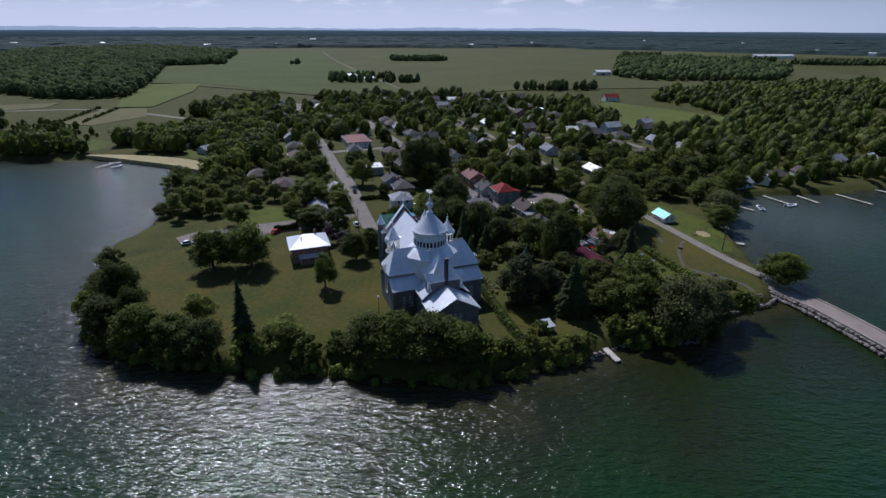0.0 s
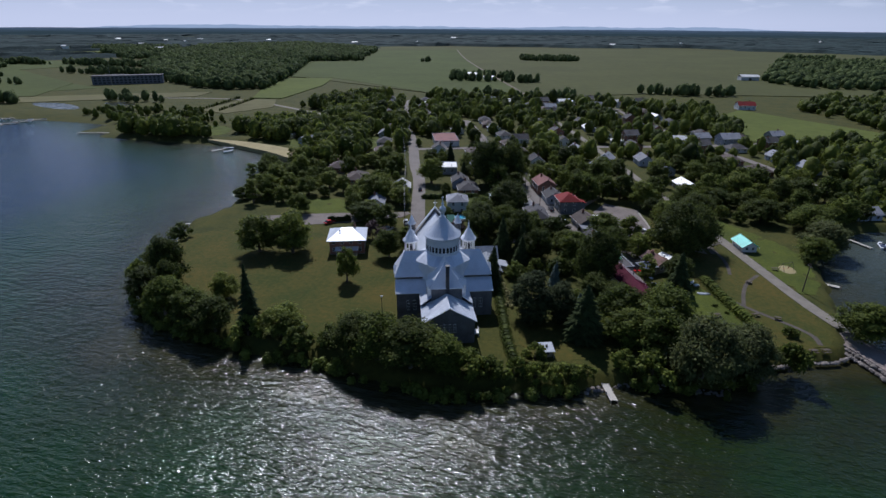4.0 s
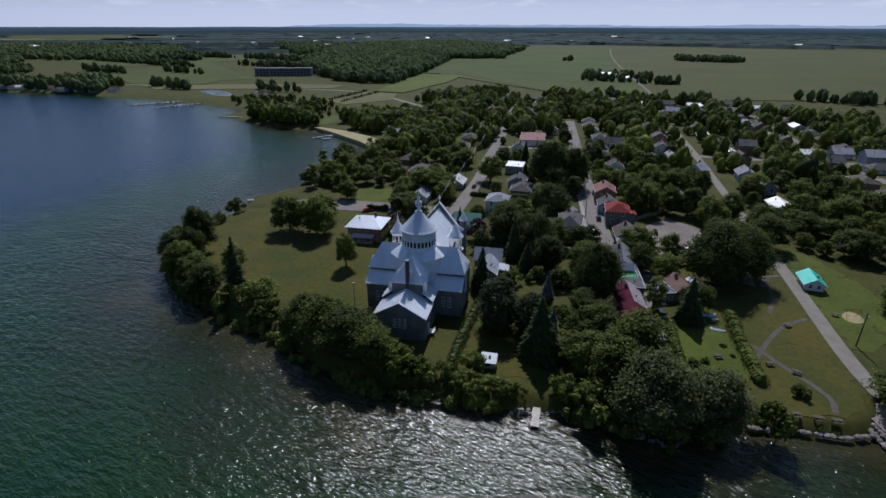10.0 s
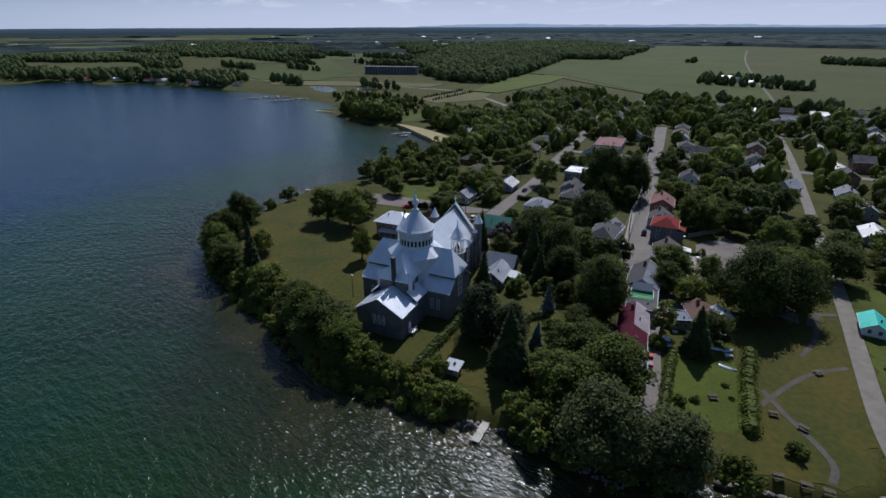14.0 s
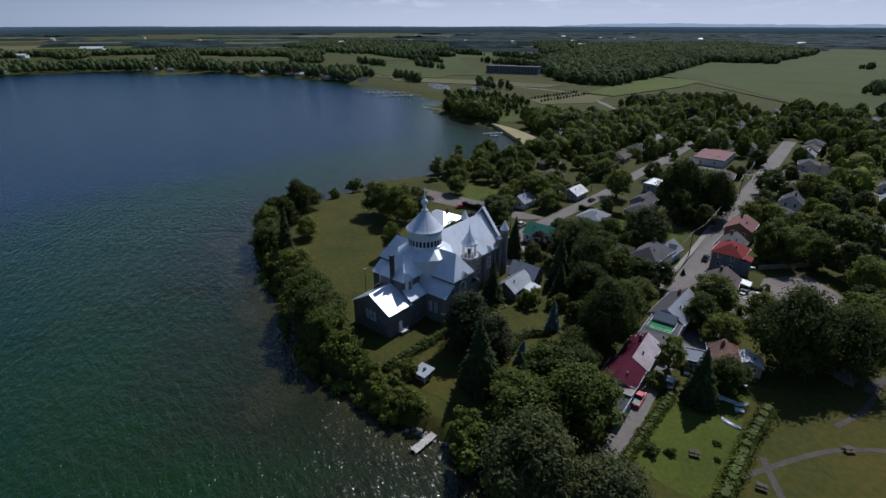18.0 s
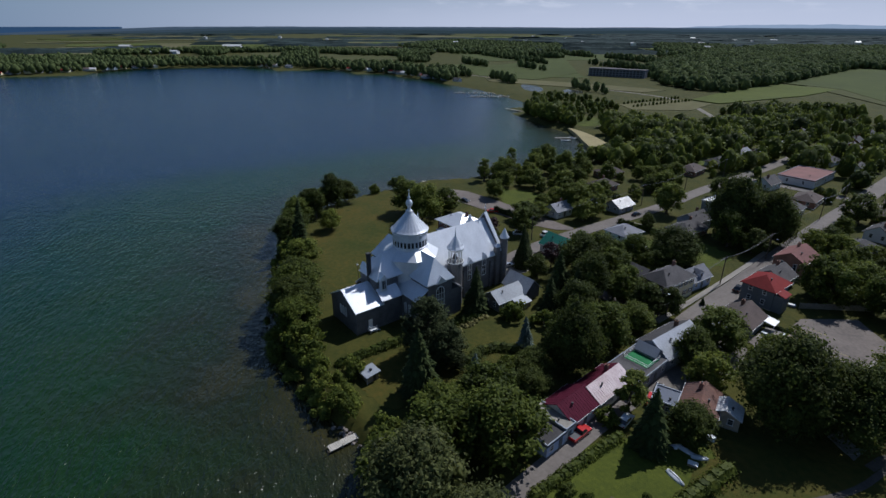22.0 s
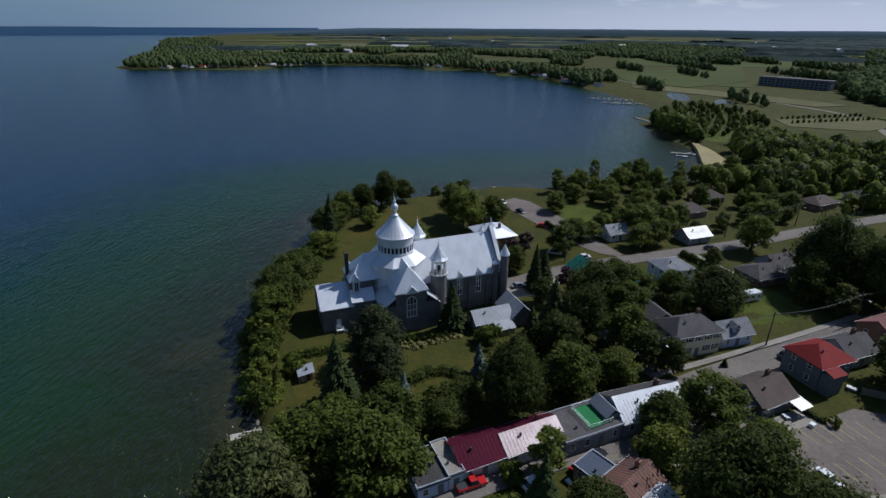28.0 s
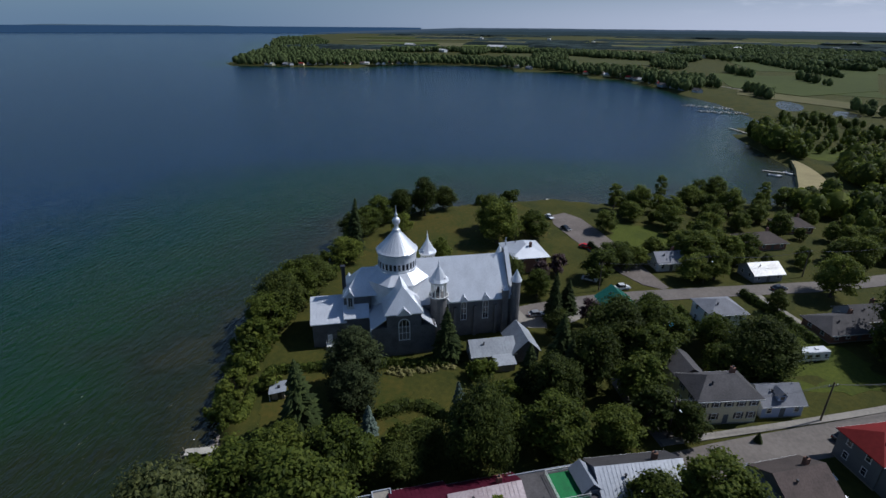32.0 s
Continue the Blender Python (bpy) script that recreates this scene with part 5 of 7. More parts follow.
for px, py, sx_, sy_ in ((-0.3, 0.2, 0.08, 6.0), (4.9, 0.2, 0.08, 6.0), (2.3, 3.1, 5.2, 0.08), (2.3, -2.7, 5.2, 0.08)):
    part("railing", Build().box(px, py, 4.45, sx_, sy_, 0.09).box(px, py, 4.0, sx_, sy_, 0.06), M_TRIM, terrace, "white roof railing")
for px in (-0.3, 2.3, 4.9):
    for py in (-2.7, 3.1):
        part("post", Build().box(px, py, 3.5, 0.09, 0.09, 1.0), M_TRIM, terrace)
part("gabled_wing", Build().box(5.4, 0.3, 3.2, 3.0, 4.8, 1.2).slab([(3.6, -2.4, 4.3), (5.4, -2.4, 5.9), (5.4, 3.0, 5.9), (3.6, 3.0, 4.3)][::-1], 0.12).slab([(7.2, -2.4, 4.3), (5.4, -2.4, 5.9), (5.4, 3.0, 5.9), (7.2, 3.0, 4.3)], 0.12), M_GREY_SIDING, terrace, "grey gabled upper storey")
house("house", "shed row with faded pinkish and maroon tin gable roof", 48.2, 163.7, 113, 11.5, 6.8, 3.2, 2.0, "gable", M_WHITE_SIDING, M_PINK_TIN, 1, 4, True, 0.35, top2=M_MAROON)
house("house", "shed row with dark maroon metal gable roof", 51.7, 154.1, 113, 8.6, 7.4, 3.2, 2.1, "gable", M_WHITE_SIDING, M_MAROON, 1, 3, False, 0.35)
house("house", "low shed with flat greyish-tan tin roof", 54.0, 149.0, 113, 2.6, 7.8, 3.1, 0.4, "flat", M_WHITE_SIDING, M_CONCRETE, 1, 1, False)
house("house", "low shed with dark shingled flat roof", 55.8, 145.2, 113, 5.4, 7.6, 2.8, 0.4, "flat", M_BLUE_SIDING, M_SHINGLE, 1, 2, False)
house("garden_shed", "shed with rusty and faded tin gable roof", 59.2, 179.4, 128, 8.0, 6.6, 3.2, 1.7, "gable", M_WOOD, M_RUST, 1, 2, True, 0.4, top2=M_RUST)
patched = house("garden_shed", "lean-to shed with bare pale tin roof", 62.6, 182.2, 128, 4.4, 5.6, 2.9, 1.3, "gable", M_WOOD, M_WHITE_TIN, 1, 1, False, 0.3)
house("garden_shed", "low shed under a blue sheet", 55.6, 174.0, 128, 5.0, 4.4, 2.4, 0.4, "flat", M_WOOD, M_BLUE_TARP, 1, 1, False)
hb = house("house", "low house with brown shingled gable roof and white awning", 36.0, 214.0, 112, 9.5, 8.6, 3.0, 2.6, "gable", M_DKGREY_SIDING, M_SHINGLE_BR, 1, 3, True, 0.5)
part("awning", Build().slab([(2.0, -7.4, 2.3), (5.6, -7.4, 2.3), (5.6, -4.2, 2.8), (2.0, -4.2, 2.8)], 0.1), M_WHITE_TIN, hb, "white tin awning")
for px in (2.2, 5.4):
    part("post", Build().box(px, -7.2, 0, 0.1, 0.1, 2.3), M_TRIM, hb)
part("side_wing", Build().box(-6.6, 1.0, -0.2, 4.2, 6.4, 2.6), M_DKGREY_SIDING, hb)
part("side_roof", Build().slab([(-9.0, -3.0, 2.4), (-4.6, -3.0, 2.8), (-4.6, 5.0, 2.8), (-9.0, 5.0, 2.4)], 0.14), M_SHINGLE_GY, hb, "low grey side roof")
part("patio", Build().box(1.5, -7.6, 0, 8.0, 5.0, 0.12), M_CONCRETE, hb, "pale paved patio")
red = house("house", "charcoal two-storey house with red metal hip roof", 27.6, 231.2, 108, 9.6, 8.4, 6.0, 2.4, "hip", M_DKGREY_SIDING, M_RED_ROOF, 2, 3, False, 0.5)
part("annex", Build().box(-2.6, -5.3, -0.2, 3.8, 2.6, 5.0), M_DKGREY_SIDING, red)
part("annex_roof", Build().slab([(-4.7, -7.0, 5.0), (-0.6, -7.0, 5.0), (-0.6, -4.0, 5.9), (-4.7, -4.0, 5.9)], 0.14), M_RED_ROOF, red, "red metal lean-to roof")
house("house", "grey house with dark shingled gable roof", 21.0, 243.0, 108, 9.0, 8.0, 3.4, 2.6, "gable", M_GREY_SIDING, M_SHINGLE, 1, 3)
house("house", "house with rust-brown metal roof beside the street", 15.5, 257.5, 110, 11.5, 8.5, 5.2, 2.4, "gable", M_BRICK, M_BROWN_ROOF, 1, 3)
cot = house("house", "dark stone cottage with weathered grey tin gable roof beside the church", 5.6, 161.2, 110, 10.0, 6.2, 2.9, 2.2, "gable", M_STONE, M_GREY_TIN, 1, 3, False, 0.45)
part("cross_wing", Build().box(7.6, 0.6, -0.2, 6.0, 8.2, 3.2).add([(4.6, -3.5, 3.0), (10.6, -3.5, 3.0), (7.6, -3.5, 5.9), (4.6, 4.7, 3.0), (10.6, 4.7, 3.0), (7.6, 4.7, 5.9)], [(0, 1, 2), (3, 5, 4)]), M_STONE, cot, "dark stone cross wing")
part("cross_roof", roof_plane(Build(), (4.1, 5.3, 2.7), (4.1, -4.1, 2.7), (7.6, -4.1, 6.1), (7.6, 5.3, 6.1)), M_GREY_TIN, cot, "weathered grey tin roof")
part("cross_roof", roof_plane(Build(), (11.1, -4.1, 2.7), (11.1, 5.3, 2.7), (7.6, 5.3, 6.1), (7.6, -4.1, 6.1)), M_GREY_TIN, cot, "weathered grey tin roof")
part("lean_to_roof", roof_plane(Build(), (-0.6, -6.6, 1.9), (4.4, -6.6, 1.9), (4.4, -3.4, 2.7), (-0.6, -3.4, 2.7)), M_GREY_TIN, cot, "low sheet-metal lean-to roof")
part("lean_to", Build().box(1.9, -4.8, -0.2, 4.4, 3.0, 2.1), M_WOOD, cot)
rect = house("rectory", "dark brick rectory with white metal hip roof and verandas", -47.0, 167.5, 20, 12.0, 11.0, 5.8, 2.3, "hip", M_BRICK, M_METAL_ROOF, 2, 4, True, 0.9, porch=2.4)
house("house", "house with green metal gable roof and white dormer", -19.5, 193.5, 18, 10.0, 8.4, 3.6, 2.9, "gable", M_WHITE_SIDING, M_GREEN_ROOF, 1, 3, False, 0.5)
house("house", "tall pale grey house with grey hip roof", -18.5, 218.0, 106, 9.5, 8.4, 6.0, 2.0, "hip", M_WHITE_SIDING, M_SHINGLE_GY, 2, 3, False, 0.5)
house("house", "bungalow with dark brown shingled hip roof", -20.5, 248.0, 108, 13.0, 9.0, 2.9, 2.2, "hip", M_BRICK, M_SHINGLE, 1, 4, True, 0.6)
house("house", "pale bungalow with bright white metal roof", -51.5, 240.5, 108, 9.5, 7.5, 3.0, 2.2, "gable", M_GREY_SIDING, M_WHITE_TIN, 1, 3, False, 0.6, top2=M_SHINGLE_GY)
house("house", "brick bungalow with brown shingled hip roof", -79.0, 250.0, 108, 14.0, 9.5, 3.0, 2.3, "hip", M_BRICK, M_SHINGLE_BR, 1, 4, True, 0.6)
house("house", "white house with grey gable roof behind trees", -54.0, 213.0, 108, 9.0, 7.0, 3.2, 2.4, "gable", M_WHITE_SIDING, M_SHINGLE_GY, 1, 3)
house("house", "house with bright white flat metal roof", -38.5, 281.0, 106, 12.0, 9.0, 3.8, 0.4, "flat", M_GREY_SIDING, M_WHITE_TIN, 1, 3, False)
house("house", "grey house with shingled gable roof", -26.0, 256.0, 106, 10.0, 8.0, 3.6, 2.5, "gable", M_GREY_SIDING, M_SHINGLE, 1, 3)
house("house", "brick bungalow with brown roof", -98.0, 268.0, 100, 12.0, 9.0, 3.0, 2.2, "hip", M_BRICK, M_SHINGLE_BR, 1, 4)
house("community_hall", "long low building with flat brownish-red roof", -60.0, 357.0, 110, 28.0, 16.0, 3.6, 0.4, "flat", M_WHITE_SIDING, M_BROWN_ROOF, 1, 8, False)
hut = house("park_pavilion", "open park pavilion with aqua metal roof", 92.3, 205.5, 103, 7.6, 5.0, 2.5, 1.6, "gable", M_WHITE_SIDING, M_AQUA, 1, 3, False, 0.6)
house("house", "white house with grey gable roof on a corner", 46.0, 323.0, 75, 9.5, 8.0, 4.0, 3.0, "gable", M_WHITE_SIDING, M_SHINGLE_GY, 1, 3)
house("house", "house with dark gable roof under trees", 46.0, 266.0, 108, 9.5, 8.0, 3.4, 2.5, "gable", M_GREY_SIDING, M_SHINGLE, 1, 3)
house("house", "grey house with steep shingled gable roof", 128.0, 402.0, 20, 13.0, 9.5, 5.5, 3.0, "gable", M_GREY_SIDING, M_SHINGLE_GY, 2, 4)
house("farmhouse", "farmhouse with red metal roof by the hay field", 184.0, 592.0, 10, 16.0, 10.0, 4.5, 3.2, "gable", M_WHITE_SIDING, M_RED_ROOF, 1, 4)
house("house", "lakeside house with pale roof", 231.0, 303.0, 30, 11.0, 8.0, 3.6, 2.6, "gable", M_WHITE_SIDING, M_SHINGLE_GY, 1, 3)
house("house", "lakeside house with white metal roof", 252.0, 306.0, 30, 12.0, 8.0, 3.6, 2.6, "gable", M_GREY_SIDING, M_WHITE_TIN, 1, 3)
house("house", "lakeside bungalow with brown roof", 176.0, 270.0, 20, 12.0, 8.0, 3.2, 2.3, "hip", M_BRICK, M_SHINGLE_BR, 1, 3)
# village houses farther back, in rows along the streets
VILLAGE_LABELS = ["white clapboard house with dark shingled roof", "brick bungalow with brown hip roof", "grey house with pale grey gable roof", "white bungalow with dark hip roof", "two-storey brick house with dark roof", "low house with weathered white tin roof"]
VILLAGE = [house("house", VILLAGE_LABELS[i], 0, 0, 0, L, W, wh, rh, kind, wm, rm, st, 3, i % 2 == 0, 0.5, place=False, group="village houses") for i, (L, W, wh, rh, kind, wm, rm, st) in enumerate([
    (10, 8, 3.4, 2.8, "gable", M_WHITE_SIDING, M_SHINGLE, 1), (13, 9, 3.0, 2.2, "hip", M_BRICK, M_SHINGLE_BR, 1), (11, 8, 3.6, 2.6, "gable", M_GREY_SIDING, M_SHINGLE_GY, 1),
    (12, 9, 3.0, 2.3, "hip", M_WHITE_SIDING, M_SHINGLE, 1), (9.5, 8.5, 5.8, 2.6, "gable", M_BRICK, M_SHINGLE, 2), (12, 8, 3.0, 2.0, "gable", M_GREY_SIDING, M_WHITE_TIN, 1)])]
rng = random.Random(77)


def row_of_houses(line, start, stop, gap, setback):
    pts = [Vector(p) for p in line]
    d0 = 0.0
    for a, b in zip(pts, pts[1:]):
        seg = (b - a).length
        d = (b - a).normalized()
        side = Vector((-d.y, d.x))
        t = (gap - d0 % gap) % gap
        while t < seg:
            if start <= d0 + t <= stop:
                for s in (-1, 1):
                    p = a + d * (t + rng.uniform(-4, 4)) + side * s * (setback + rng.uniform(-2, 4))
                    if all((p.x - x) ** 2 + (p.y - y) ** 2 > (r + 8) ** 2 for x, y, r in HOUSES):
                        HOUSES.append((p.x, p.y, 9))
                        turn = math.degrees(math.atan2(d.y, d.x)) + (0 if s > 0 else 180) + rng.uniform(-6, 6)
                        copy_thing(rng.choice(VILLAGE), pose(p.x, p.y, LAND_Z, 0, 0, turn))
            t += gap
        d0 += seg


row_of_houses(MAIN_ROAD, 150, 420, 27, 16)
row_of_houses(STREET_2, 80, 300, 24, 15)
row_of_houses(STREET_3, 120, 340, 26, 16)
row_of_houses(CROSS, 70, 260, 26, 15)
EAST_STREET = [(150, 300), (130, 360), (112, 392), (85, 470), (60, 560)]
strip("road", EAST_STREET, 5.6, LAND_Z + 0.13, M_ASPHALT, "grey asphalt street at the edge of the village", "road")
row_of_houses(EAST_STREET, 20, 260, 27, 15)
row_of_houses([(-100, 398), (-40, 420), (30, 445), (85, 465)], 10, 190, 25, 14)
row_of_houses([(-62, 555), (-20, 560), (40, 575), (110, 600)], 0, 180, 26, 12)
for v in VILLAGE:
    v.matrix_basis = pose(rng.uniform(-30, 20), 505 + 14 * VILLAGE.index(v), LAND_Z, 0, 0, 20 + 90 * (VILLAGE.index(v) % 2))
    HOUSES.append((v.matrix_basis.translation.x, v.matrix_basis.translation.y, 9))


# ---- far buildings ----
school = thing("institution_building", pose(-570, 614, LAND_Z, 0, 0, 36), "long dark grey institution building with flat roof", "building")
part("wall", Build().box(0, 0, 0, 84, 16, 10.5).box(-20, 22, 0, 30, 26, 9), M_SLATE_WALL, school)
part("roof", Build().box(0, 0, 10.5, 85, 17, 0.8).box(-20, 22, 9, 31, 27, 0.7), M_SHINGLE, school)
for s in range(3):
    for i in range(16):
        part("window", Build().box(-38 + 5 * i, -8.05, 1.2 + 3.2 * s, 3.2, 0.2, 1.8), M_GLASS, school)
mast = thing("mast", pose(-575, 590, LAND_Z), "slim pale lattice mast beside the institution", "mast")
part("pole", Build().lathe(0, 0, [(0.5, 0), (0.3, 16), (0.12, 24)], 8), M_CONCRETE, mast)
def far_barn(x, y, rot, L, W, h, lab):
    bn = thing("barn", pose(x, y, LAND_Z, 0, 0, rot), lab + " in the distance", "barn")
    part("wall", Build().box(0, 0, 0, L, W, h), M_WHITE_SIDING, bn)
    part("roof", Build().slab([(-L / 2 - 0.5, -W / 2 - 0.6, h), (L / 2 + 0.5, -W / 2 - 0.6, h), (L / 2 + 0.5, 0, h + W * 0.22), (-L / 2 - 0.5, 0, h + W * 0.22)], 0.3), M_WHITE_TIN, bn)
    part("roof", Build().slab([(L / 2 + 0.5, W / 2 + 0.6, h), (-L / 2 - 0.5, W / 2 + 0.6, h), (-L / 2 - 0.5, 0, h + W * 0.22), (L / 2 + 0.5, 0, h + W * 0.22)], 0.3), M_WHITE_TIN, bn)
    part("door", Build().box(0, -W / 2 - 0.1, 0, 4, 0.2, 4), M_DARK, bn)


for x, y, rot, L, W, h, lab in ((-1718, 40, 70, 58, 24, 8, "long white-roofed farm barn"), (-1830, -275, 70, 34, 20, 7, "white-roofed farm barn"), (-1455, -95, 60, 26, 14, 6, "white farm shed"), (-1450, -140, 60, 20, 14, 6, "white farm shed"), (268, 927, 10, 26, 13, 6, "white-roofed farm barn at a field edge"), (-140, 840, 15, 22, 12, 6, "farm buildings among trees"), (-110, 806, 15, 14, 9, 5, "farm house among trees"), (880, 1485, 3, 110, 18, 7, "long white farm building")):
    far_barn(x, y, rot, L, W, h, lab)

# ---- village trees and woods ----
rng = random.Random(5)
ROADS = [(MAIN_ROAD[:7], 8), (MAIN_ROAD, 3), (STREET_2, 5), (LANE, 4), (STREET_3, 5), (CROSS, 4.5), (EAST_STREET, 4.5)]


def free(x, y, r):
    """Keeps trees off roads, houses, the shore and trees already set."""
    if any((x - hx) ** 2 + (y - hy) ** 2 < (hr + r * 0.55) ** 2 for hx, hy, hr in HOUSES):
        return False
    p, q = np.array([x], float), np.array([y], float)
    if any(edge_distance(p, q, line, False)[0] < w + r * 0.3 for line, w in ROADS):
        return False
    return shore_distance(p, q)[0] > 2.5


def scatter(poly, count, low, high, gap, clear=()):
    """Random tree feet in a polygon, kept apart from one another and from open lawns."""
    poly = np.array(poly, float)
    got = []
    lo, hi = poly.min(axis=0), poly.max(axis=0)
    for _ in range(count * 6):
        x, y = rng.uniform(lo[0], hi[0]), rng.uniform(lo[1], hi[1])
        h = rng.uniform(low, high)
        if len(got) >= count or not inside(np.array([x]), np.array([y]), poly)[0]:
            continue
        if any(inside(np.array([x]), np.array([y]), c)[0] for c in clear):
            continue
        if any((x - a) ** 2 + (y - b) ** 2 < gap * gap for a, b, _ in got) or any((x - a) ** 2 + (y - b) ** 2 < (gap * 0.8 + r * 0.4) ** 2 for a, b, r in PLANTED):
            continue
        if free(x, y, h * 0.35):
            got.append((x, y, h))
    return got


PARK = [(101, 160), (110, 180), (114, 206), (100, 226), (84, 244), (76, 236), (84, 200), (74, 178), (60, 172), (70, 138), (100, 132)]
GARDEN = [(14, 112), (44, 116), (38, 160), (16, 168), (8, 150)]
YARD = [(-24, 214), (10, 214), (6, 252), (-28, 250)]
LOT = [(36, 205), (64, 208), (62, 244), (38, 250)]
VERGE = [(-47, 250), (-28, 252), (-26, 284), (-48, 286)]
LAKE_LAWN = [(-94, 201), (-64, 198), (-54, 206), (-60, 216), (-76, 222), (-92, 214)]
OPEN_LAND = [LAKE_LAWN, PARK, GARDEN, YARD, LOT, VERGE]
NEAR = [(-30, 182), (30, 165), (120, 235), (150, 250), (140, 300), (60, 330), (-60, 320), (-135, 262), (-118, 205), (-70, 205)]
for i, (x, y, h) in enumerate(scatter(NEAR, 205, 5, 14.5, 5.2, OPEN_LAND)):
    key = rng.choice(["elm", "beech", "elm", "elm", "lime", "beech", "lime", "spruce"] if x > -45 else ["elm", "lime", "lime", "elm"])
    if x < -45:
        h *= 0.78
    plant(key, x, y, h, h * (0.28 if key == "spruce" else rng.uniform(0.42, 0.56)))


def crown_template(seed, leaves, leaf):
    """One far crown of unit radius and height: leaf facets over uneven lobes round a ragged core, all four-sided."""
    g = np.random.default_rng(seed)
    n, core = 7, []
    for z, w in ((0.06, 0.4), (0.25, 0.72), (0.5, 0.76), (0.75, 0.55), (0.9, 0.2)):
        a = 2 * np.pi * np.arange(n) / n + z * 2
        j = w * g.uniform(0.75, 1.15, n)
        core.append(np.stack([j * np.cos(a), j * np.sin(a), z * g.uniform(0.93, 1.05, n)], 1))
    core = np.concatenate(core)
    faces = [[q * n + i, q * n + (i + 1) % n, q * n + n + (i + 1) % n, q * n + n + i] for q in range(4) for i in range(n)]
    lobes = 13
    h = (np.arange(lobes) + 0.5) / lobes
    a = np.arange(lobes) * 2.4 + g.uniform(-0.5, 0.5, lobes)
    rad = 0.72 * np.sin(np.pi * np.minimum(0.9, 0.3 + h * 0.58)) ** 0.6 * g.uniform(0.55, 1.0, lobes)
    centre = np.stack([rad * np.cos(a), rad * np.sin(a), 0.18 + 0.62 * h], 1)
    size = g.uniform(0.28, 0.52, lobes)
    pick = g.choice(lobes, leaves, p=size ** 2 / (size ** 2).sum())
    d = g.normal(0, 1, (leaves, 3)) + [0, 0, 0.25]
    d /= np.linalg.norm(d, axis=1)[:, None]
    p = centre[pick] + d * (size[pick] * g.uniform(0.7, 1.12, leaves))[:, None] * [1, 1, 0.42]
    nr = d + g.uniform(-0.5, 0.5, (leaves, 3)) + [0, 0, 0.25]
    nr /= np.linalg.norm(nr, axis=1)[:, None]
    u = np.cross(nr, g.normal(0, 1, (leaves, 3)))
    u /= np.linalg.norm(u, axis=1)[:, None]
    v = np.cross(nr, u)
    s = (leaf * g.uniform(0.6, 1.4, leaves))[:, None]
    flat = np.array([1, 1, 0.42])
    quads = np.stack([p - u * s * flat, p + v * s * 0.65 * flat, p + u * s * flat, p - v * s * 0.65 * flat], 1).reshape(-1, 3)
    k = len(core)
    leaf_faces = (k + np.arange(leaves * 4)).reshape(-1, 4)
    return np.concatenate([core, quads]), np.concatenate([np.array(faces), leaf_faces])


TEMPLATES = {}


def grove(poly, step, low, high, seed, clear=()):
    """Tree feet on a loose jittered grid inside a polygon, for closed woods."""
    q = np.random.default_rng(seed)
    poly = np.array(poly, float)
    lo, hi = poly.min(axis=0), poly.max(axis=0)
    gx, gy = np.meshgrid(np.arange(lo[0], hi[0], step), np.arange(lo[1], hi[1], step))
    x, y = (gx + q.uniform(-0.48, 0.48, gx.shape) * step).ravel(), (gy + q.uniform(-0.48, 0.48, gx.shape) * step).ravel()
    ok = inside(x, y, poly) & (q.random(x.shape) < 0.93) & (shore_distance(x, y) > 3)
    for c in clear:
        ok &= ~inside(x, y, c)
    for line, w in ROADS:
        ok &= edge_distance(x, y, line, False) > w + 2
    for hx, hy, hr in HOUSES:
        ok &= np.hypot(x - hx, y - hy) > hr + 2
    h = low + (high - low) * q.beta(2.0, 1.6, x.shape)
    return list(zip(x[ok].tolist(), y[ok].tolist(), h[ok].tolist()))


def wood(name, label, spots, material, leaves=40, size=0.16, wide=1.0):
    key = (leaves, size)
    if key not in TEMPLATES:
        TEMPLATES[key] = [crown_template(100 + q, leaves, size) for q in range(7)]
    vs, fs, k = [], [], 0
    for i, (x, y, h) in enumerate(spots):
        g = random.Random(i * 7 + 1)
        r = h * g.uniform(0.38, 0.62) * wide
        if g.random() < 0.1:
            r *= 0.5
        v, f = TEMPLATES[key][g.randrange(7)]
        a = g.uniform(0, 6.28)
        c, s = math.cos(a) * r, math.sin(a) * r
        vs.append(np.stack([x + v[:, 0] * c - v[:, 1] * s, y + v[:, 0] * s + v[:, 1] * c, LAND_Z + v[:, 2] * h], 1))
        fs.append(f + k)
        k += len(v)
    vs, fs = np.concatenate(vs), np.concatenate(fs)
    me = bpy.data.meshes.new(name)
    me.vertices.add(len(vs))
    me.vertices.foreach_set("co", vs.astype(np.float32).reshape(-1))
    me.loops.add(len(fs) * 4)
    me.loops.foreach_set("vertex_index", fs.astype(np.int32).reshape(-1))
    me.polygons.add(len(fs))
    me.polygons.foreach_set("loop_start", np.arange(0, len(fs) * 4, 4, dtype=np.int32))
    me.materials.append(material)
    me.update(calc_edges=True)
    me.validate()
    return tagged(new(name, me), label, "trees", kind="stuff")


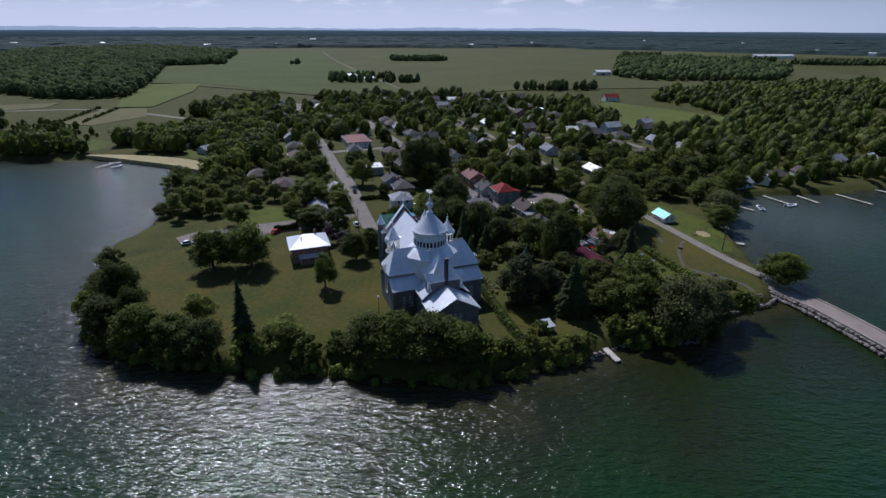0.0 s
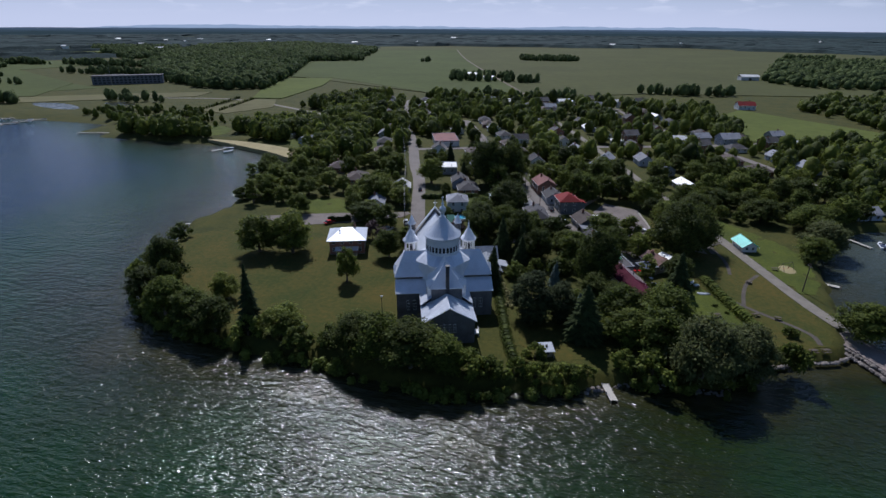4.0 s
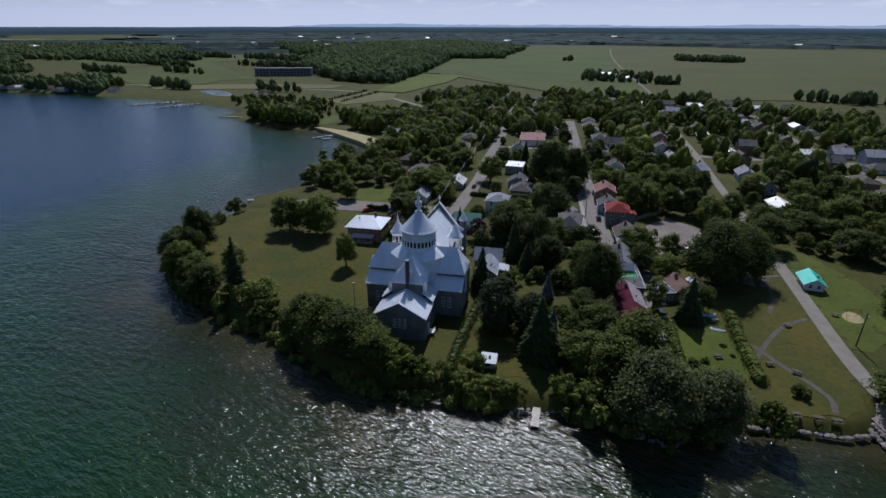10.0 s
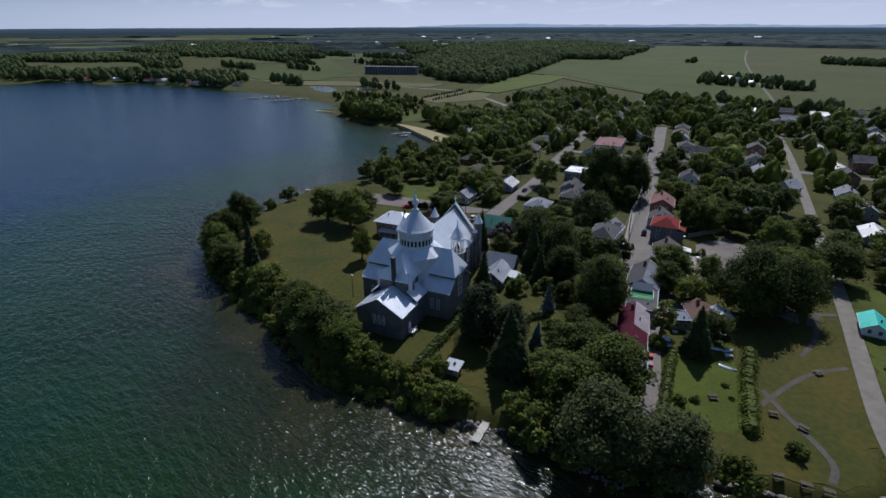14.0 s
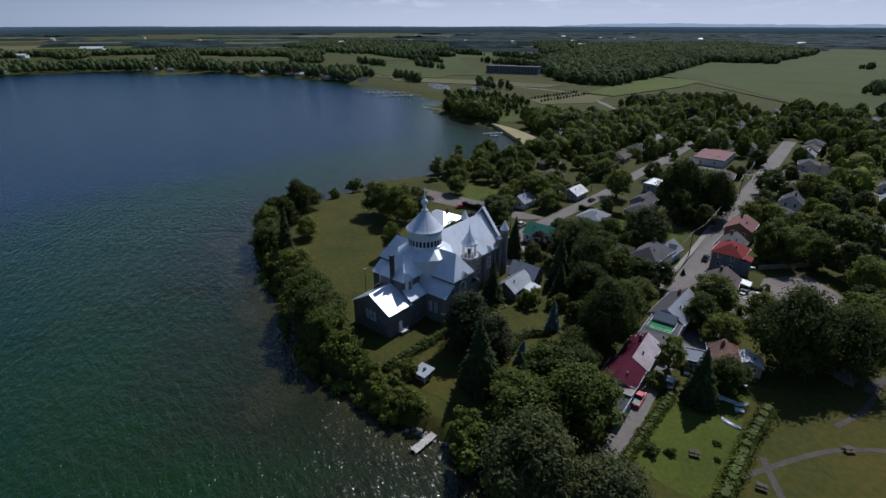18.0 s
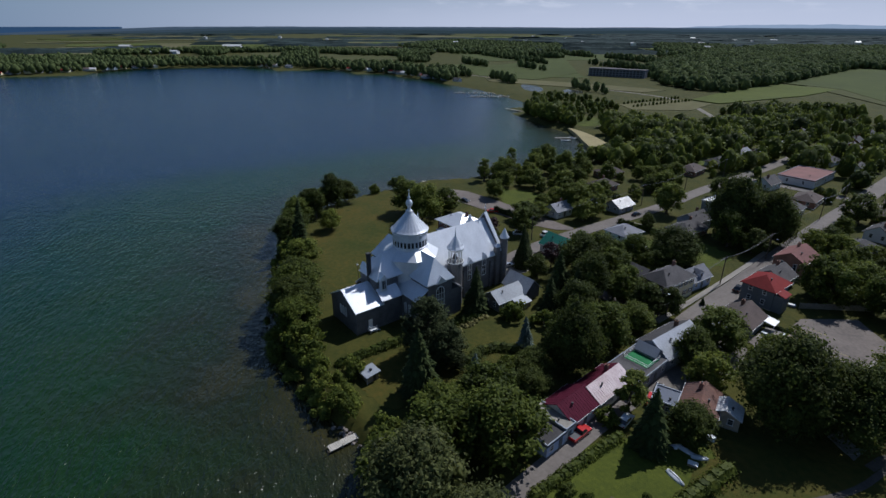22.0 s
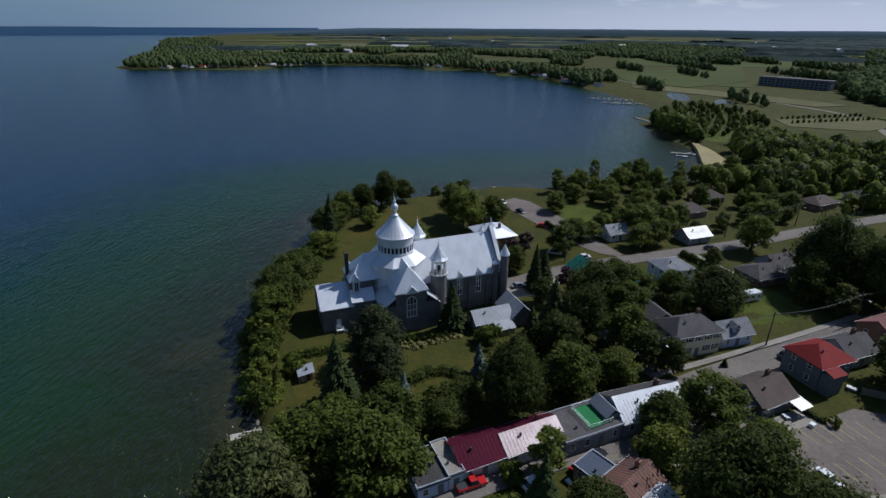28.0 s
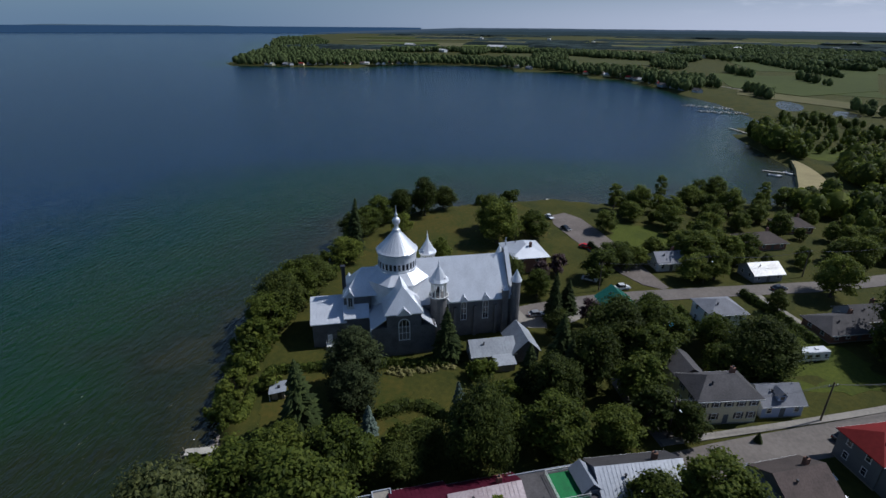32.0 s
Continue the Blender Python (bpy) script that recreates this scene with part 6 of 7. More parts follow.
VILLAGE_AREA = [(-135, 262), (-60, 320), (60, 330), (140, 300), (230, 275), (300, 330), (300, 420), (215, 412), (145, 415), (140, 560), (20, 600), (-140, 590), (-150, 480), (-110, 400), (-130, 330)]
village_spots = scatter(VILLAGE_AREA, 700, 5, 15, 5.6)
for k, (material, label) in enumerate(((M_LEAF, "leafy green trees among the village houses"), (M_LEAF_OLIVE, "yellow-green trees among the village houses"), (M_LEAF_DARK, "dark green trees among the village houses"), (M_LEAF, "garden trees among the village houses"))):
    wood("village_trees", label, village_spots[k::4], material, 240, 0.1)
WOOD_WEST = [(-110, 400), (-92, 370), (-120, 300), (-150, 318), (-200, 335), (-230, 345), (-200, 380), (-170, 410), (-210, 470), (-240, 480), (-200, 560), (-150, 560)]
west_spots = grove(WOOD_WEST, 6.2, 6, 16, 41, [[(-205, 325), (-240, 325), (-235, 350), (-190, 345)], [(-122, 336), (-128, 358), (-113, 370), (-94, 338), (-104, 314)], [(-166, 324), (-171, 345), (-139, 326), (-132, 306), (-142, 305)]])
random.Random(9).shuffle(west_spots)
for k, material in enumerate((M_LEAF, M_LEAF_OLIVE, M_LEAF_DARK)):
    wood("woodland", "broadleaf wood beside the village", west_spots[k::3], material, 240, 0.1)
BIG_WOOD = [(-358, 606), (-412, 752), (-564, 1112), (-466, 1168), (-500, 1250), (-1040, 1250), (-800, 900), (-640, 720), (-560, 670), (-461, 602), (-392, 588)]
BIG_WOOD_BACK = [(-500, 1250), (-600, 1600), (-646, 1706), (-1120, 2115), (-1300, 1700), (-1040, 1250)]
wood("woodland", "large dark broadleaf forest behind the fields", grove(BIG_WOOD, 10, 9, 18, 51), M_WOODLAND, 36, 0.22, 1.2)
wood("woodland", "far part of the large broadleaf forest", grove(BIG_WOOD_BACK, 16, 11, 18, 52), M_WOODLAND, 24, 0.24, 1.5)
for seed, (poly, step) in enumerate((
        ([(-1741, 570), (-1358, 575), (-1216, 606), (-1184, 740), (-1202, 885), (-1593, 1123), (-2300, 1000)], 18),
        ([(-1375, -244), (-1466, -70), (-1436, 189), (-1211, 374), (-1156, 497), (-1290, 560), (-1540, 220), (-1580, -80), (-1480, -290)], 13),
        ([(-956, 1004), (-927, 1179), (-1381, 1675), (-1626, 1535)], 17),
        ([(-1140, 663), (-1060, 700), (-989, 753), (-1010, 790), (-1120, 720)], 10),
        ([(281, 903), (304, 832), (390, 814), (520, 830), (700, 1100), (647, 1460), (442, 1388), (330, 1050)], 14))):
    wood("woodland", "wood between the farm fields of the plain", grove(poly, step, 9, 17, 60 + seed), M_WOODLAND, 24, 0.24, 1.35)
SHORE_TREES = [(-275, 318), (-330, 352), (-400, 385), (-420, 400), (-360, 430), (-300, 420), (-250, 380), (-235, 330)]
wood("park_trees", "scattered park trees by the bay", scatter(SHORE_TREES, 105, 3, 9.5, 5.5), M_LEAF, 120, 0.14)
BAY_TREES = [(-560, 335), (-745, 282), (-835, 215), (-918, 105), (-968, 2), (-925, -100), (-870, -200), (-820, -375), (-890, -440), (-1250, -540), (-1300, -300), (-1120, -80), (-1090, 60), (-1000, 200), (-850, 330), (-650, 400)]
wood("shore_trees", "belt of trees along the far shore of the bay", scatter(BAY_TREES, 2100, 8, 17, 7), M_WOODLAND)
EAST_WOOD = [(260, 280), (330, 340), (372, 450), (420, 530), (640, 570), (620, 800), (430, 740), (280, 690), (230, 600), (262, 480), (215, 410), (300, 400)]
east_spots = grove(EAST_WOOD, 10.5, 4, 14, 71, [[(214, 393), (253, 417), (263, 383), (269, 344), (225, 330)], [(144, 421), (150, 535), (172, 590), (235, 600), (258, 478), (205, 416)]])
east_spots = [p for i, p in enumerate(east_spots) if p[1] > 440 or i % 3]
random.Random(10).shuffle(east_spots)
for k, material in enumerate((M_LEAF, M_LEAF_OLIVE, M_LEAF_DARK, M_LEAF)):
    wood("woodland", "broadleaf wood east of the village", east_spots[k::4], material, 70, 0.17, 1.1)
BAY_EDGE = [(-226, 324), (-250, 318), (-275, 317), (-300, 322), (-306, 334), (-262, 334), (-236, 338)]
wood("shore_trees", "tall leafy trees at the head of the bay", scatter(BAY_EDGE, 26, 9, 17, 6.5), M_LEAF, 240, 0.1)
EAST_EDGE = [(120, 222), (150, 252), (190, 256), (240, 272), (292, 296), (330, 345), (300, 350), (255, 318), (200, 300), (150, 285), (110, 262)]
wood("shore_trees", "leafy trees among lakeside houses", scatter(EAST_EDGE, 110, 6, 13, 6.5), M_LEAF, 240, 0.1)
# hedgerows, copses and belts over the plain
COPSES_EAST = [((-62, 1340), (70, 45)), ((-128, 852), (52, 12)), ((-158, 815), (16, 12)), ((-125, 790), (46, 8)), ((-60, 790), (26, 14)), ((560, 1580), (60, 30)), ((900, 1240), (120, 40)), ((720, 1340), (90, 24)), ((-320, 1180), (10, 8)), ((150, 700), (60, 9)), ((-20, 610), (70, 8)), ((-680, 400), (60, 8)), ((-470, 640), (70, 12)), ((-700, 720), (110, 10))]
COPSES_WEST = [((-860, 500), (60, 9)), ((-1050, 650), (150, 14)), ((-560, 420), (40, 7)), ((-430, 470), (40, 7)), ((-800, 880), (190, 20)), ((-1250, 440), (150, 18)), ((-1200, 200), (120, 40)), ((-1350, 330), (90, 30)), ((-1480, 0), (160, 40)), ((-1430, 850), (200, 30)), ((-1150, 860), (160, 18)), ((-1000, 420), (60, 30)), ((-900, 640), (70, 9)), ((-740, 560), (50, 6)), ((-1600, 700), (180, 30))]
ROWS_OF_TREES = [(-318 + 20 * q - 17 * t, 440 - 4 * q + 80 * t, 2.8 + (i % 3) * 0.5) for q in (0, 1) for i, t in enumerate(np.linspace(0, 1, 16))]
wood("rows_of_trees", "neat rows of young trees on a lawn", ROWS_OF_TREES, M_LEAF, 120, 0.14)
for i, ((cx, cy), (rx, ry)) in enumerate(COPSES_EAST + COPSES_WEST):
    poly = [(cx + rx * math.cos(t), cy + ry * math.sin(t)) for t in np.linspace(0, 6.28, 12)[:-1]]
    wood("copse", "line of trees between farm fields", scatter(poly, max(9, int(rx * ry / 26)), 7, 16, 6), M_WOODLAND)


def canopy(name, x0, x1, y0, y1, step, seed, rot=0.0):
    """A far forest mass seen from the side: an uneven canopy with upright edges."""
    xs, ys = np.arange(x0, x1, step), np.arange(y0, y1, step)
    vs, fs = [], []
    nx, ny = len(xs), len(ys)
    for j, y in enumerate(ys):
        for i, x in enumerate(xs):
            edge = i in (0, nx - 1) or j in (0, ny - 1)
            h = 0 if edge else 9 + 5 * noise.noise((x * 0.012, y * 0.012, seed)) + 3.5 * noise.noise((x * 0.11, y * 0.11, seed))
            vs.append((x + step * 0.6 * noise.noise((x * 0.03, y * 0.03, seed + 5)), y + step * 2.5 * noise.noise((x * 0.006, y * 0.01, seed + 9)), LAND_Z + h))
    for j in range(ny - 1):
        for i in range(nx - 1):
            a = j * nx + i
            fs.append((a, a + 1, a + nx + 1, a + nx))
    me = bpy.data.meshes.new(name)
    me.from_pydata(vs, [], fs)
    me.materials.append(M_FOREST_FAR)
    me.update()
    ob = tagged(new(name, me), "distant forest belt on the flat plain", "forest", kind="stuff")
    ob.matrix_basis = pose(0, 0, 0, 0, 0, rot)
    return ob


frng = random.Random(3)
for i in range(250):
    left = i % 4 == 0
    ang = radians(frng.uniform(45, 107) if left else frng.uniform(-42, 48))
    dist = (1450 if left else 2080) * ((4700 / 1450) if left else 2.2) ** frng.random()
    cx, cy = -math.sin(ang) * dist, math.cos(ang) * dist
    L, D = (frng.uniform(300, 900), frng.uniform(40, 110)) if left else (frng.uniform(500, 1600), frng.uniform(90, 260))
    if (left and i % 8) or shore_distance([cx], [cy])[0] < 150 or (-1000 < cx < 1100 and cy < 2080 + D / 2):
        continue
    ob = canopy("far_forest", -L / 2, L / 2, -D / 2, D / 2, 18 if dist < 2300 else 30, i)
    ob.matrix_basis = pose(cx, cy, 0, 0, 0, math.degrees(ang) + frng.uniform(-8, 8))
strips = random.Random(12)
for i in range(70):
    ang, dist = strips.uniform(40, 104), 1500 * 2.7 ** strips.random()
    x, y = -math.sin(radians(ang)) * dist, math.cos(radians(ang)) * dist
    L, D = strips.uniform(180, 520), strips.uniform(70, 200)
    if shore_distance([x], [y])[0] < 160 or (-1100 < x < 1100 and y < 2100):
        continue
    turn = pose(x, y, 0, 0, 0, ang + strips.uniform(-12, 12))
    poly = [(turn @ Vector((u * L / 2, v * D / 2, 0))).to_2d() for u, v in ((-1, -1), (1, -1), (1, 1), (-1, 1))]
    straw = strips.random() < 0.5
    patch("field", [tuple(p) for p in poly], LAND_Z + 0.7 + 0.03 * i, M_STRAW if straw else M_HAY, "pale straw-coloured field strip on the plain" if straw else "green field strip on the plain", "field", 2.5, 0)
for i in range(40):
    ang = radians(frng.uniform(-38, 118))
    dist = frng.uniform(1500, 3400)
    x, y = -math.sin(ang) * dist, math.cos(ang) * dist
    if shore_distance([x], [y])[0] > 120 and not (-1000 < x < 1000 and y < 2100):
        far_barn(x, y, frng.uniform(0, 180), frng.uniform(14, 34), frng.uniform(9, 16), frng.uniform(7, 11), "pale farm building on the plain")


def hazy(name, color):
    """The plain far backdrop: glows pale, distance haze put into its emission colour."""
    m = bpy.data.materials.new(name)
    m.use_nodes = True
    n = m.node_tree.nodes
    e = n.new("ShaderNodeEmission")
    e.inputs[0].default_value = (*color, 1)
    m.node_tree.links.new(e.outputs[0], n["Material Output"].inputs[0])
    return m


TAIL = [(-1250, -550), (-2000, -890), (-2748, -1215), (-2760, -1000), (-2100, -680), (-1300, -420)]
wood("shore_trees", "dark trees on the far headland", scatter(TAIL, 700, 9, 16, 11), M_WOODLAND)
COTTAGE_ROOFS = (M_SHINGLE, M_SHINGLE_GY, M_WHITE_TIN, M_SHINGLE_BR, M_SHINGLE, M_RED_ROOF)
COTTAGE_WORDS = ("dark shingled", "grey shingled", "white tin", "brown shingled", "dark shingled", "red metal")


def cottage(x, y, rot, L, W, i):
    """A small lakeside cottage: walls, two roof slopes, a door and two windows."""
    c = thing("cottage", pose(x, y, LAND_Z, 0, 0, rot), "small pale lakeside cottage with %s roof among trees" % COTTAGE_WORDS[i % 6], "cottage", "lakeside cottages")
    wall = Build().box(0, 0, -0.2, L, W, 3.0)
    wall.add([(-L / 2, -W / 2, 2.8), (-L / 2, W / 2, 2.8), (-L / 2, 0, 4.8), (L / 2, -W / 2, 2.8), (L / 2, W / 2, 2.8), (L / 2, 0, 4.8)], [(0, 2, 1), (3, 4, 5)])
    part("wall", wall, (M_WHITE_SIDING, M_GREY_SIDING, M_CREAM)[i % 3], c)
    for s in (-1, 1):
        part("roof", Build().slab([(-s * (L / 2 + 0.4), -s * (W / 2 + 0.4), 2.5), (s * (L / 2 + 0.4), -s * (W / 2 + 0.4), 2.5), (s * (L / 2 + 0.4), 0, 5.0), (-s * (L / 2 + 0.4), 0, 5.0)], 0.15), COTTAGE_ROOFS[i % 6], c)
    part("door", Build().box(0, -W / 2 - 0.04, 0, 1.0, 0.1, 2.05), M_DARK, c)
    for u in (-L * 0.3, L * 0.3):
        part("window", Build().box(u, -W / 2 - 0.04, 0.9, 1.2, 0.08, 1.2), M_GLASS, c)


for i in range(64):
    t = (i + frng.uniform(-0.3, 0.3)) / 63
    x, y = float(np.interp(t, [0, 0.2, 0.45, 0.7, 1], [-575, -760, -935, -955, -845])), float(np.interp(t, [0, 0.2, 0.45, 0.7, 1], [352, 298, 115, -75, -330]))
    if shore_distance([x], [y])[0] > 1:
        cottage(x + frng.uniform(-9, 3), y + frng.uniform(-2, 10), frng.uniform(20, 100) + 180, frng.uniform(8, 13), frng.uniform(6, 8.5), i)
for i, (x, y) in enumerate(((150, 256), (166, 264), (196, 276), (214, 292), (270, 318), (284, 330), (-150, 330), (-172, 345), (-112, 322), (-300, 352))):
    cottage(x, y, 20 + 37 * i, 11, 8, i + 1)


# plain far backdrop: land, open water and low hills, haze painted into glowing colours
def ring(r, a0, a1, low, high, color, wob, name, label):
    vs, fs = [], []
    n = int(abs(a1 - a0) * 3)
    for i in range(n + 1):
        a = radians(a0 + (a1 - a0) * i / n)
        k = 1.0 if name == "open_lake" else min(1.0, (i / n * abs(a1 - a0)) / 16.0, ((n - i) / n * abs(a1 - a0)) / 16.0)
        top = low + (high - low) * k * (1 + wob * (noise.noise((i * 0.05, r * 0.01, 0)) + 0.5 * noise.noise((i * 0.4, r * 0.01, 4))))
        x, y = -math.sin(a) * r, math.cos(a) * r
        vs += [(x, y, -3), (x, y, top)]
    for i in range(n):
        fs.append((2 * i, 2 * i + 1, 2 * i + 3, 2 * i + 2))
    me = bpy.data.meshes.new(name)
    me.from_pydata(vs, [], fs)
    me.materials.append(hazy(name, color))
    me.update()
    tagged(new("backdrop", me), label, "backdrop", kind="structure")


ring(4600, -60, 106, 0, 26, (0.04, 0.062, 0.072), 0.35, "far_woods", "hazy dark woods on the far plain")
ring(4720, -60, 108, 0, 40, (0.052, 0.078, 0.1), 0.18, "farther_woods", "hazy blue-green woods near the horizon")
ring(4830, -60, 112, 0, 52, (0.075, 0.108, 0.15), 0.05, "horizon_land", "last land before the horizon, its blue haze painted in")
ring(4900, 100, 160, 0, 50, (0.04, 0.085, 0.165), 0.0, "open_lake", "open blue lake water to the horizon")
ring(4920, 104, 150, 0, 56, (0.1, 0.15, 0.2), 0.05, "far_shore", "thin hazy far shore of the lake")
ring(4940, -30, 58, 0, 72, (0.36, 0.45, 0.58), 0.16, "hills", "hills beyond the plain, painted pale blue with haze")


# ---- shore growth and hedges ----
def leaf_mass(vs, fs, g, x, y, z, r, h, count, size):
    """A low bush as leaf facets round a ragged core."""
    k, n = len(vs), 6
    for t, w in ((0.0, 0.7), (0.45, 0.8), (0.8, 0.4)):
        for i in range(n):
            a = 2 * math.pi * i / n + t
            j = g.uniform(0.7, 1.0)
            vs.append((x + r * w * j * math.cos(a), y + r * w * j * math.sin(a), z + h * t))
    for q in range(2):
        for i in range(n):
            fs.append((k + q * n + i, k + q * n + (i + 1) % n, k + q * n + n + (i + 1) % n, k + q * n + n + i))
    fs.append(tuple(range(k + 2 * n, k + 3 * n)))
    for _ in range(count):
        d = Vector((g.gauss(0, 1), g.gauss(0, 1), abs(g.gauss(0.3, 0.7)))).normalized()
        p = Vector((x + d.x * r * g.uniform(0.7, 1.1), y + d.y * r * g.uniform(0.7, 1.1), z + h * g.uniform(0.75, 1.08) * (0.1 + 0.9 * d.z)))
        nr = (d + Vector((g.uniform(-0.7, 0.7), g.uniform(-0.7, 0.7), g.uniform(0, 0.9)))).normalized()
        a = Matrix.Rotation(g.uniform(0, 6.28), 3, nr) @ nr.orthogonal().normalized()
        e = nr.cross(a)
        s = size * g.uniform(0.6, 1.3)
        m = len(vs)
        vs += [tuple(p - a * s), tuple(p + e * s * 0.65), tuple(p + a * s), tuple(p - e * s * 0.65)]
        fs += [(m, m + 1, m + 2), (m, m + 2, m + 3)]


def raw(name, vs, fs, material, label, category, kind):
    me = bpy.data.meshes.new(name)
    me.from_pydata(vs, [], fs)
    me.materials.append(material)
    me.update()
    return tagged(new(name, me), label, category, kind=kind)


g = random.Random(21)
pts = [Vector(p) for p in SHORE_PENINSULA[5:]]
for material, share in ((M_LEAF, 0.6), (M_LEAF_OLIVE, 0.4)):
    vs, fs = [], []
    for a, b in zip(pts, pts[1:]):
        d = b - a
        side = Vector((d.y, -d.x)).normalized()
        for _ in range(int(d.length * share * 0.75)):
            p = a + d * g.random() + side * g.uniform(-2.6, 0.6)
            if p.x < -96 or 38 < p.x < 47:
                continue
            leaf_mass(vs, fs, g, p.x, p.y, g.uniform(-0.1, 1.0), g.uniform(1.0, 2.0), g.uniform(1.4, 3.0), 70, 0.26)
    raw("bank_bushes", vs, fs, material, "tangled bushes along the lake bank", "bushes", "stuff")


def hedge(line, width, high, label, material=M_LEAF):
    vs, fs = [], []
    pts = [Vector(p) for p in line]
    for a, b in zip(pts, pts[1:]):
        n = max(2, int((b - a).length / (width * 0.34)))
        for i in range(n):
            p = a.lerp(b, (i + 0.5) / n)
            leaf_mass(vs, fs, g, p.x + g.uniform(-0.1, 0.1), p.y + g.uniform(-0.1, 0.1), LAND_Z - 0.1, width * g.uniform(0.55, 0.7), high * g.uniform(0.8, 1.12), 90, 0.2)
    h = thing("hedge", pose(0, 0, 0), label, "hedge")
    ob = raw("foliage", vs, fs, material, "", "", "")
    ob.parent = h
    return h


hedge([(10.5, 152), (12.8, 140), (17.2, 123), (20.5, 113)], 2.7, 2.1, "long clipped green hedge beside the church lawn")
hedge([(24, 112), (31, 114), (36, 114.5)], 2.0, 1.8, "rough green hedge along the garden shore", M_LEAF_OLIVE)
hedge([(30, 141), (26.5, 145), (25.5, 150), (28.5, 154)], 3.2, 2.3, "thick curved dark green garden hedge", M_LEAF_DARK)
hedge([(-38, 231), (-26, 236), (-14, 240)], 2.4, 2.6, "tall clipped green hedge between gardens")
hedge([(-26, 211), (-19, 212), (-13, 215)], 1.6, 1.8, "clipped green hedge by the grey house")
hedge([(73, 173), (77, 158), (81.5, 144)], 3.4, 2.7, "broad overgrown hedge at the park edge")
hedge([(60, 160), (63, 150), (67, 138)], 2.3, 1.6, "low green hedge beside the lane")
hedge([(-66, 190), (-58, 194)], 1.2, 3.2, "row of dark clipped cedars by the parking lot", M_NEEDLE)
hedge([(35, 217), (39, 221), (43, 223)], 1.2, 1.2, "low clipped cedar hedge by the patio", M_NEEDLE)
# flower border beside the church
vs, fs = [], []
for _ in range(60):
    t = g.random()
    leaf_mass(vs, fs, g, 15 + 1.5 * math.sin(t * 5) + g.uniform(-1.2, 1.2) - 3 * t, 139 + 15 * t, LAND_Z, g.uniform(0.4, 0.9), g.uniform(0.4, 1.2), 26, 0.16)
raw("flower_border", vs, fs, mat("flowering_plants", (0.24, 0.22, 0.07), 0.8, var=0.4, scale=2.0, island=0.5, trans=0.25), "pale yellow-green flower border beside the church", "flower bed", "stuff")

# ---- garden shed, docks and pier ----
shed = thing("garden_hut", pose(27.4, 118.8, LAND_Z, 0, 0, 20), "small dark wooden hut with grey metal roof on the lawn", "hut")
part("wall", Build().box(0, 0, 0, 2.9, 2.6, 1.9), M_WOOD, shed)
part("roof", Build().slab([(-1.9, -1.8, 1.85), (1.9, -1.8, 1.85), (1.9, 1.8, 2.35), (-1.9, 1.8, 2.35)], 0.14), M_GREY_TIN, shed, "grey metal roof")
part("vent", Build().box(0.2, 0.2, 2.1, 0.5, 0.5, 0.5), M_DARK, shed)
part("door", Build().box(1.47, 0.4, 0, 0.06, 0.8, 1.75), M_DARK, shed)
part("window", Build().box(0, -1.32, 0.8, 0.9, 0.06, 0.6), M_GLASS, shed)
for x in (-1.7, 1.7):
    part("post", Build().box(x, -1.6, 0, 0.1, 0.1, 1.85), M_TRIM, shed)


def dock(x, y, rot, length, width, z, label, boards=True):
    d = thing("dock", pose(x, y, 0, 0, 0, rot), label, "dock")
    n = int(length / 0.42)
    plank = Build().box(0, 0, z, 0.38, width, 0.08).mesh("plank", M_DOCK)
    for i in range(n):
        part("plank", plank, M_WOOD, d, m=Matrix.Translation((0.2 + 0.42 * i, 0, 0)))
    for s in (-1, 1):
        part("beam", Build().box(length / 2, s * (width / 2 - 0.1), z - 0.2, length, 0.12, 0.2), M_WOOD, d)
        for i in range(int(length / 3) + 1):
            part("post", Build().lathe(0.3 + i * 3, s * (width / 2 - 0.05), [(0.09, -1.2), (0.09, z + 0.5)], 6), M_WOOD, d)
    return d


dock(40.8, 116.0, -72, 9.0, 1.7, 0.6, "short pale wooden dock reaching into the lake")
patch("landing", [(39.0, 115.0), (43.0, 116.6), (42.0, 119), (38.4, 117.6)], 1.5, M_WOOD, "wooden landing above the dock", "landing", 0.2, 0)
dock(-116, 181, 203, 11.0, 1.2, 0.5, "pale wooden dock at the parking lot shore")
dock(-196, 316, 250, 20.0, 1.6, 0.5, "wooden dock off the beach")
dock(-318, 330, 195, 24.0, 1.6, 0.5, "wooden dock off the park shore")
dock(110, 186, -20, 6.0, 1.6, 0.5, "short wooden dock at the park")
for x, y, rot, L in ((134, 236, -60, 14), (158, 247, -70, 16), (175, 247, -75, 12), (196, 250, -70, 18), (222, 258, -65, 18)):
    dock(x, y, rot, L, 1.4, 0.5, "narrow wooden dock in the east bay")

# marina
for x, y, rot, L in ((-452, 372, 247, 58), (-424, 372, 258, 50)):
    m_ = thing("marina_dock", pose(x, y, 0, 0, 0, rot), "floating marina dock with finger piers", "dock")
    part("walkway", Build().box(L / 2, 0, 0.25, L, 2.0, 0.3), M_CONCRETE, m_)
    for i in range(int(L / 6)):
        for s in (-1, 1):
            part("finger", Build().box(4 + 6 * i, s * 4.0, 0.25, 0.8, 6.0, 0.25), M_CONCRETE, m_)


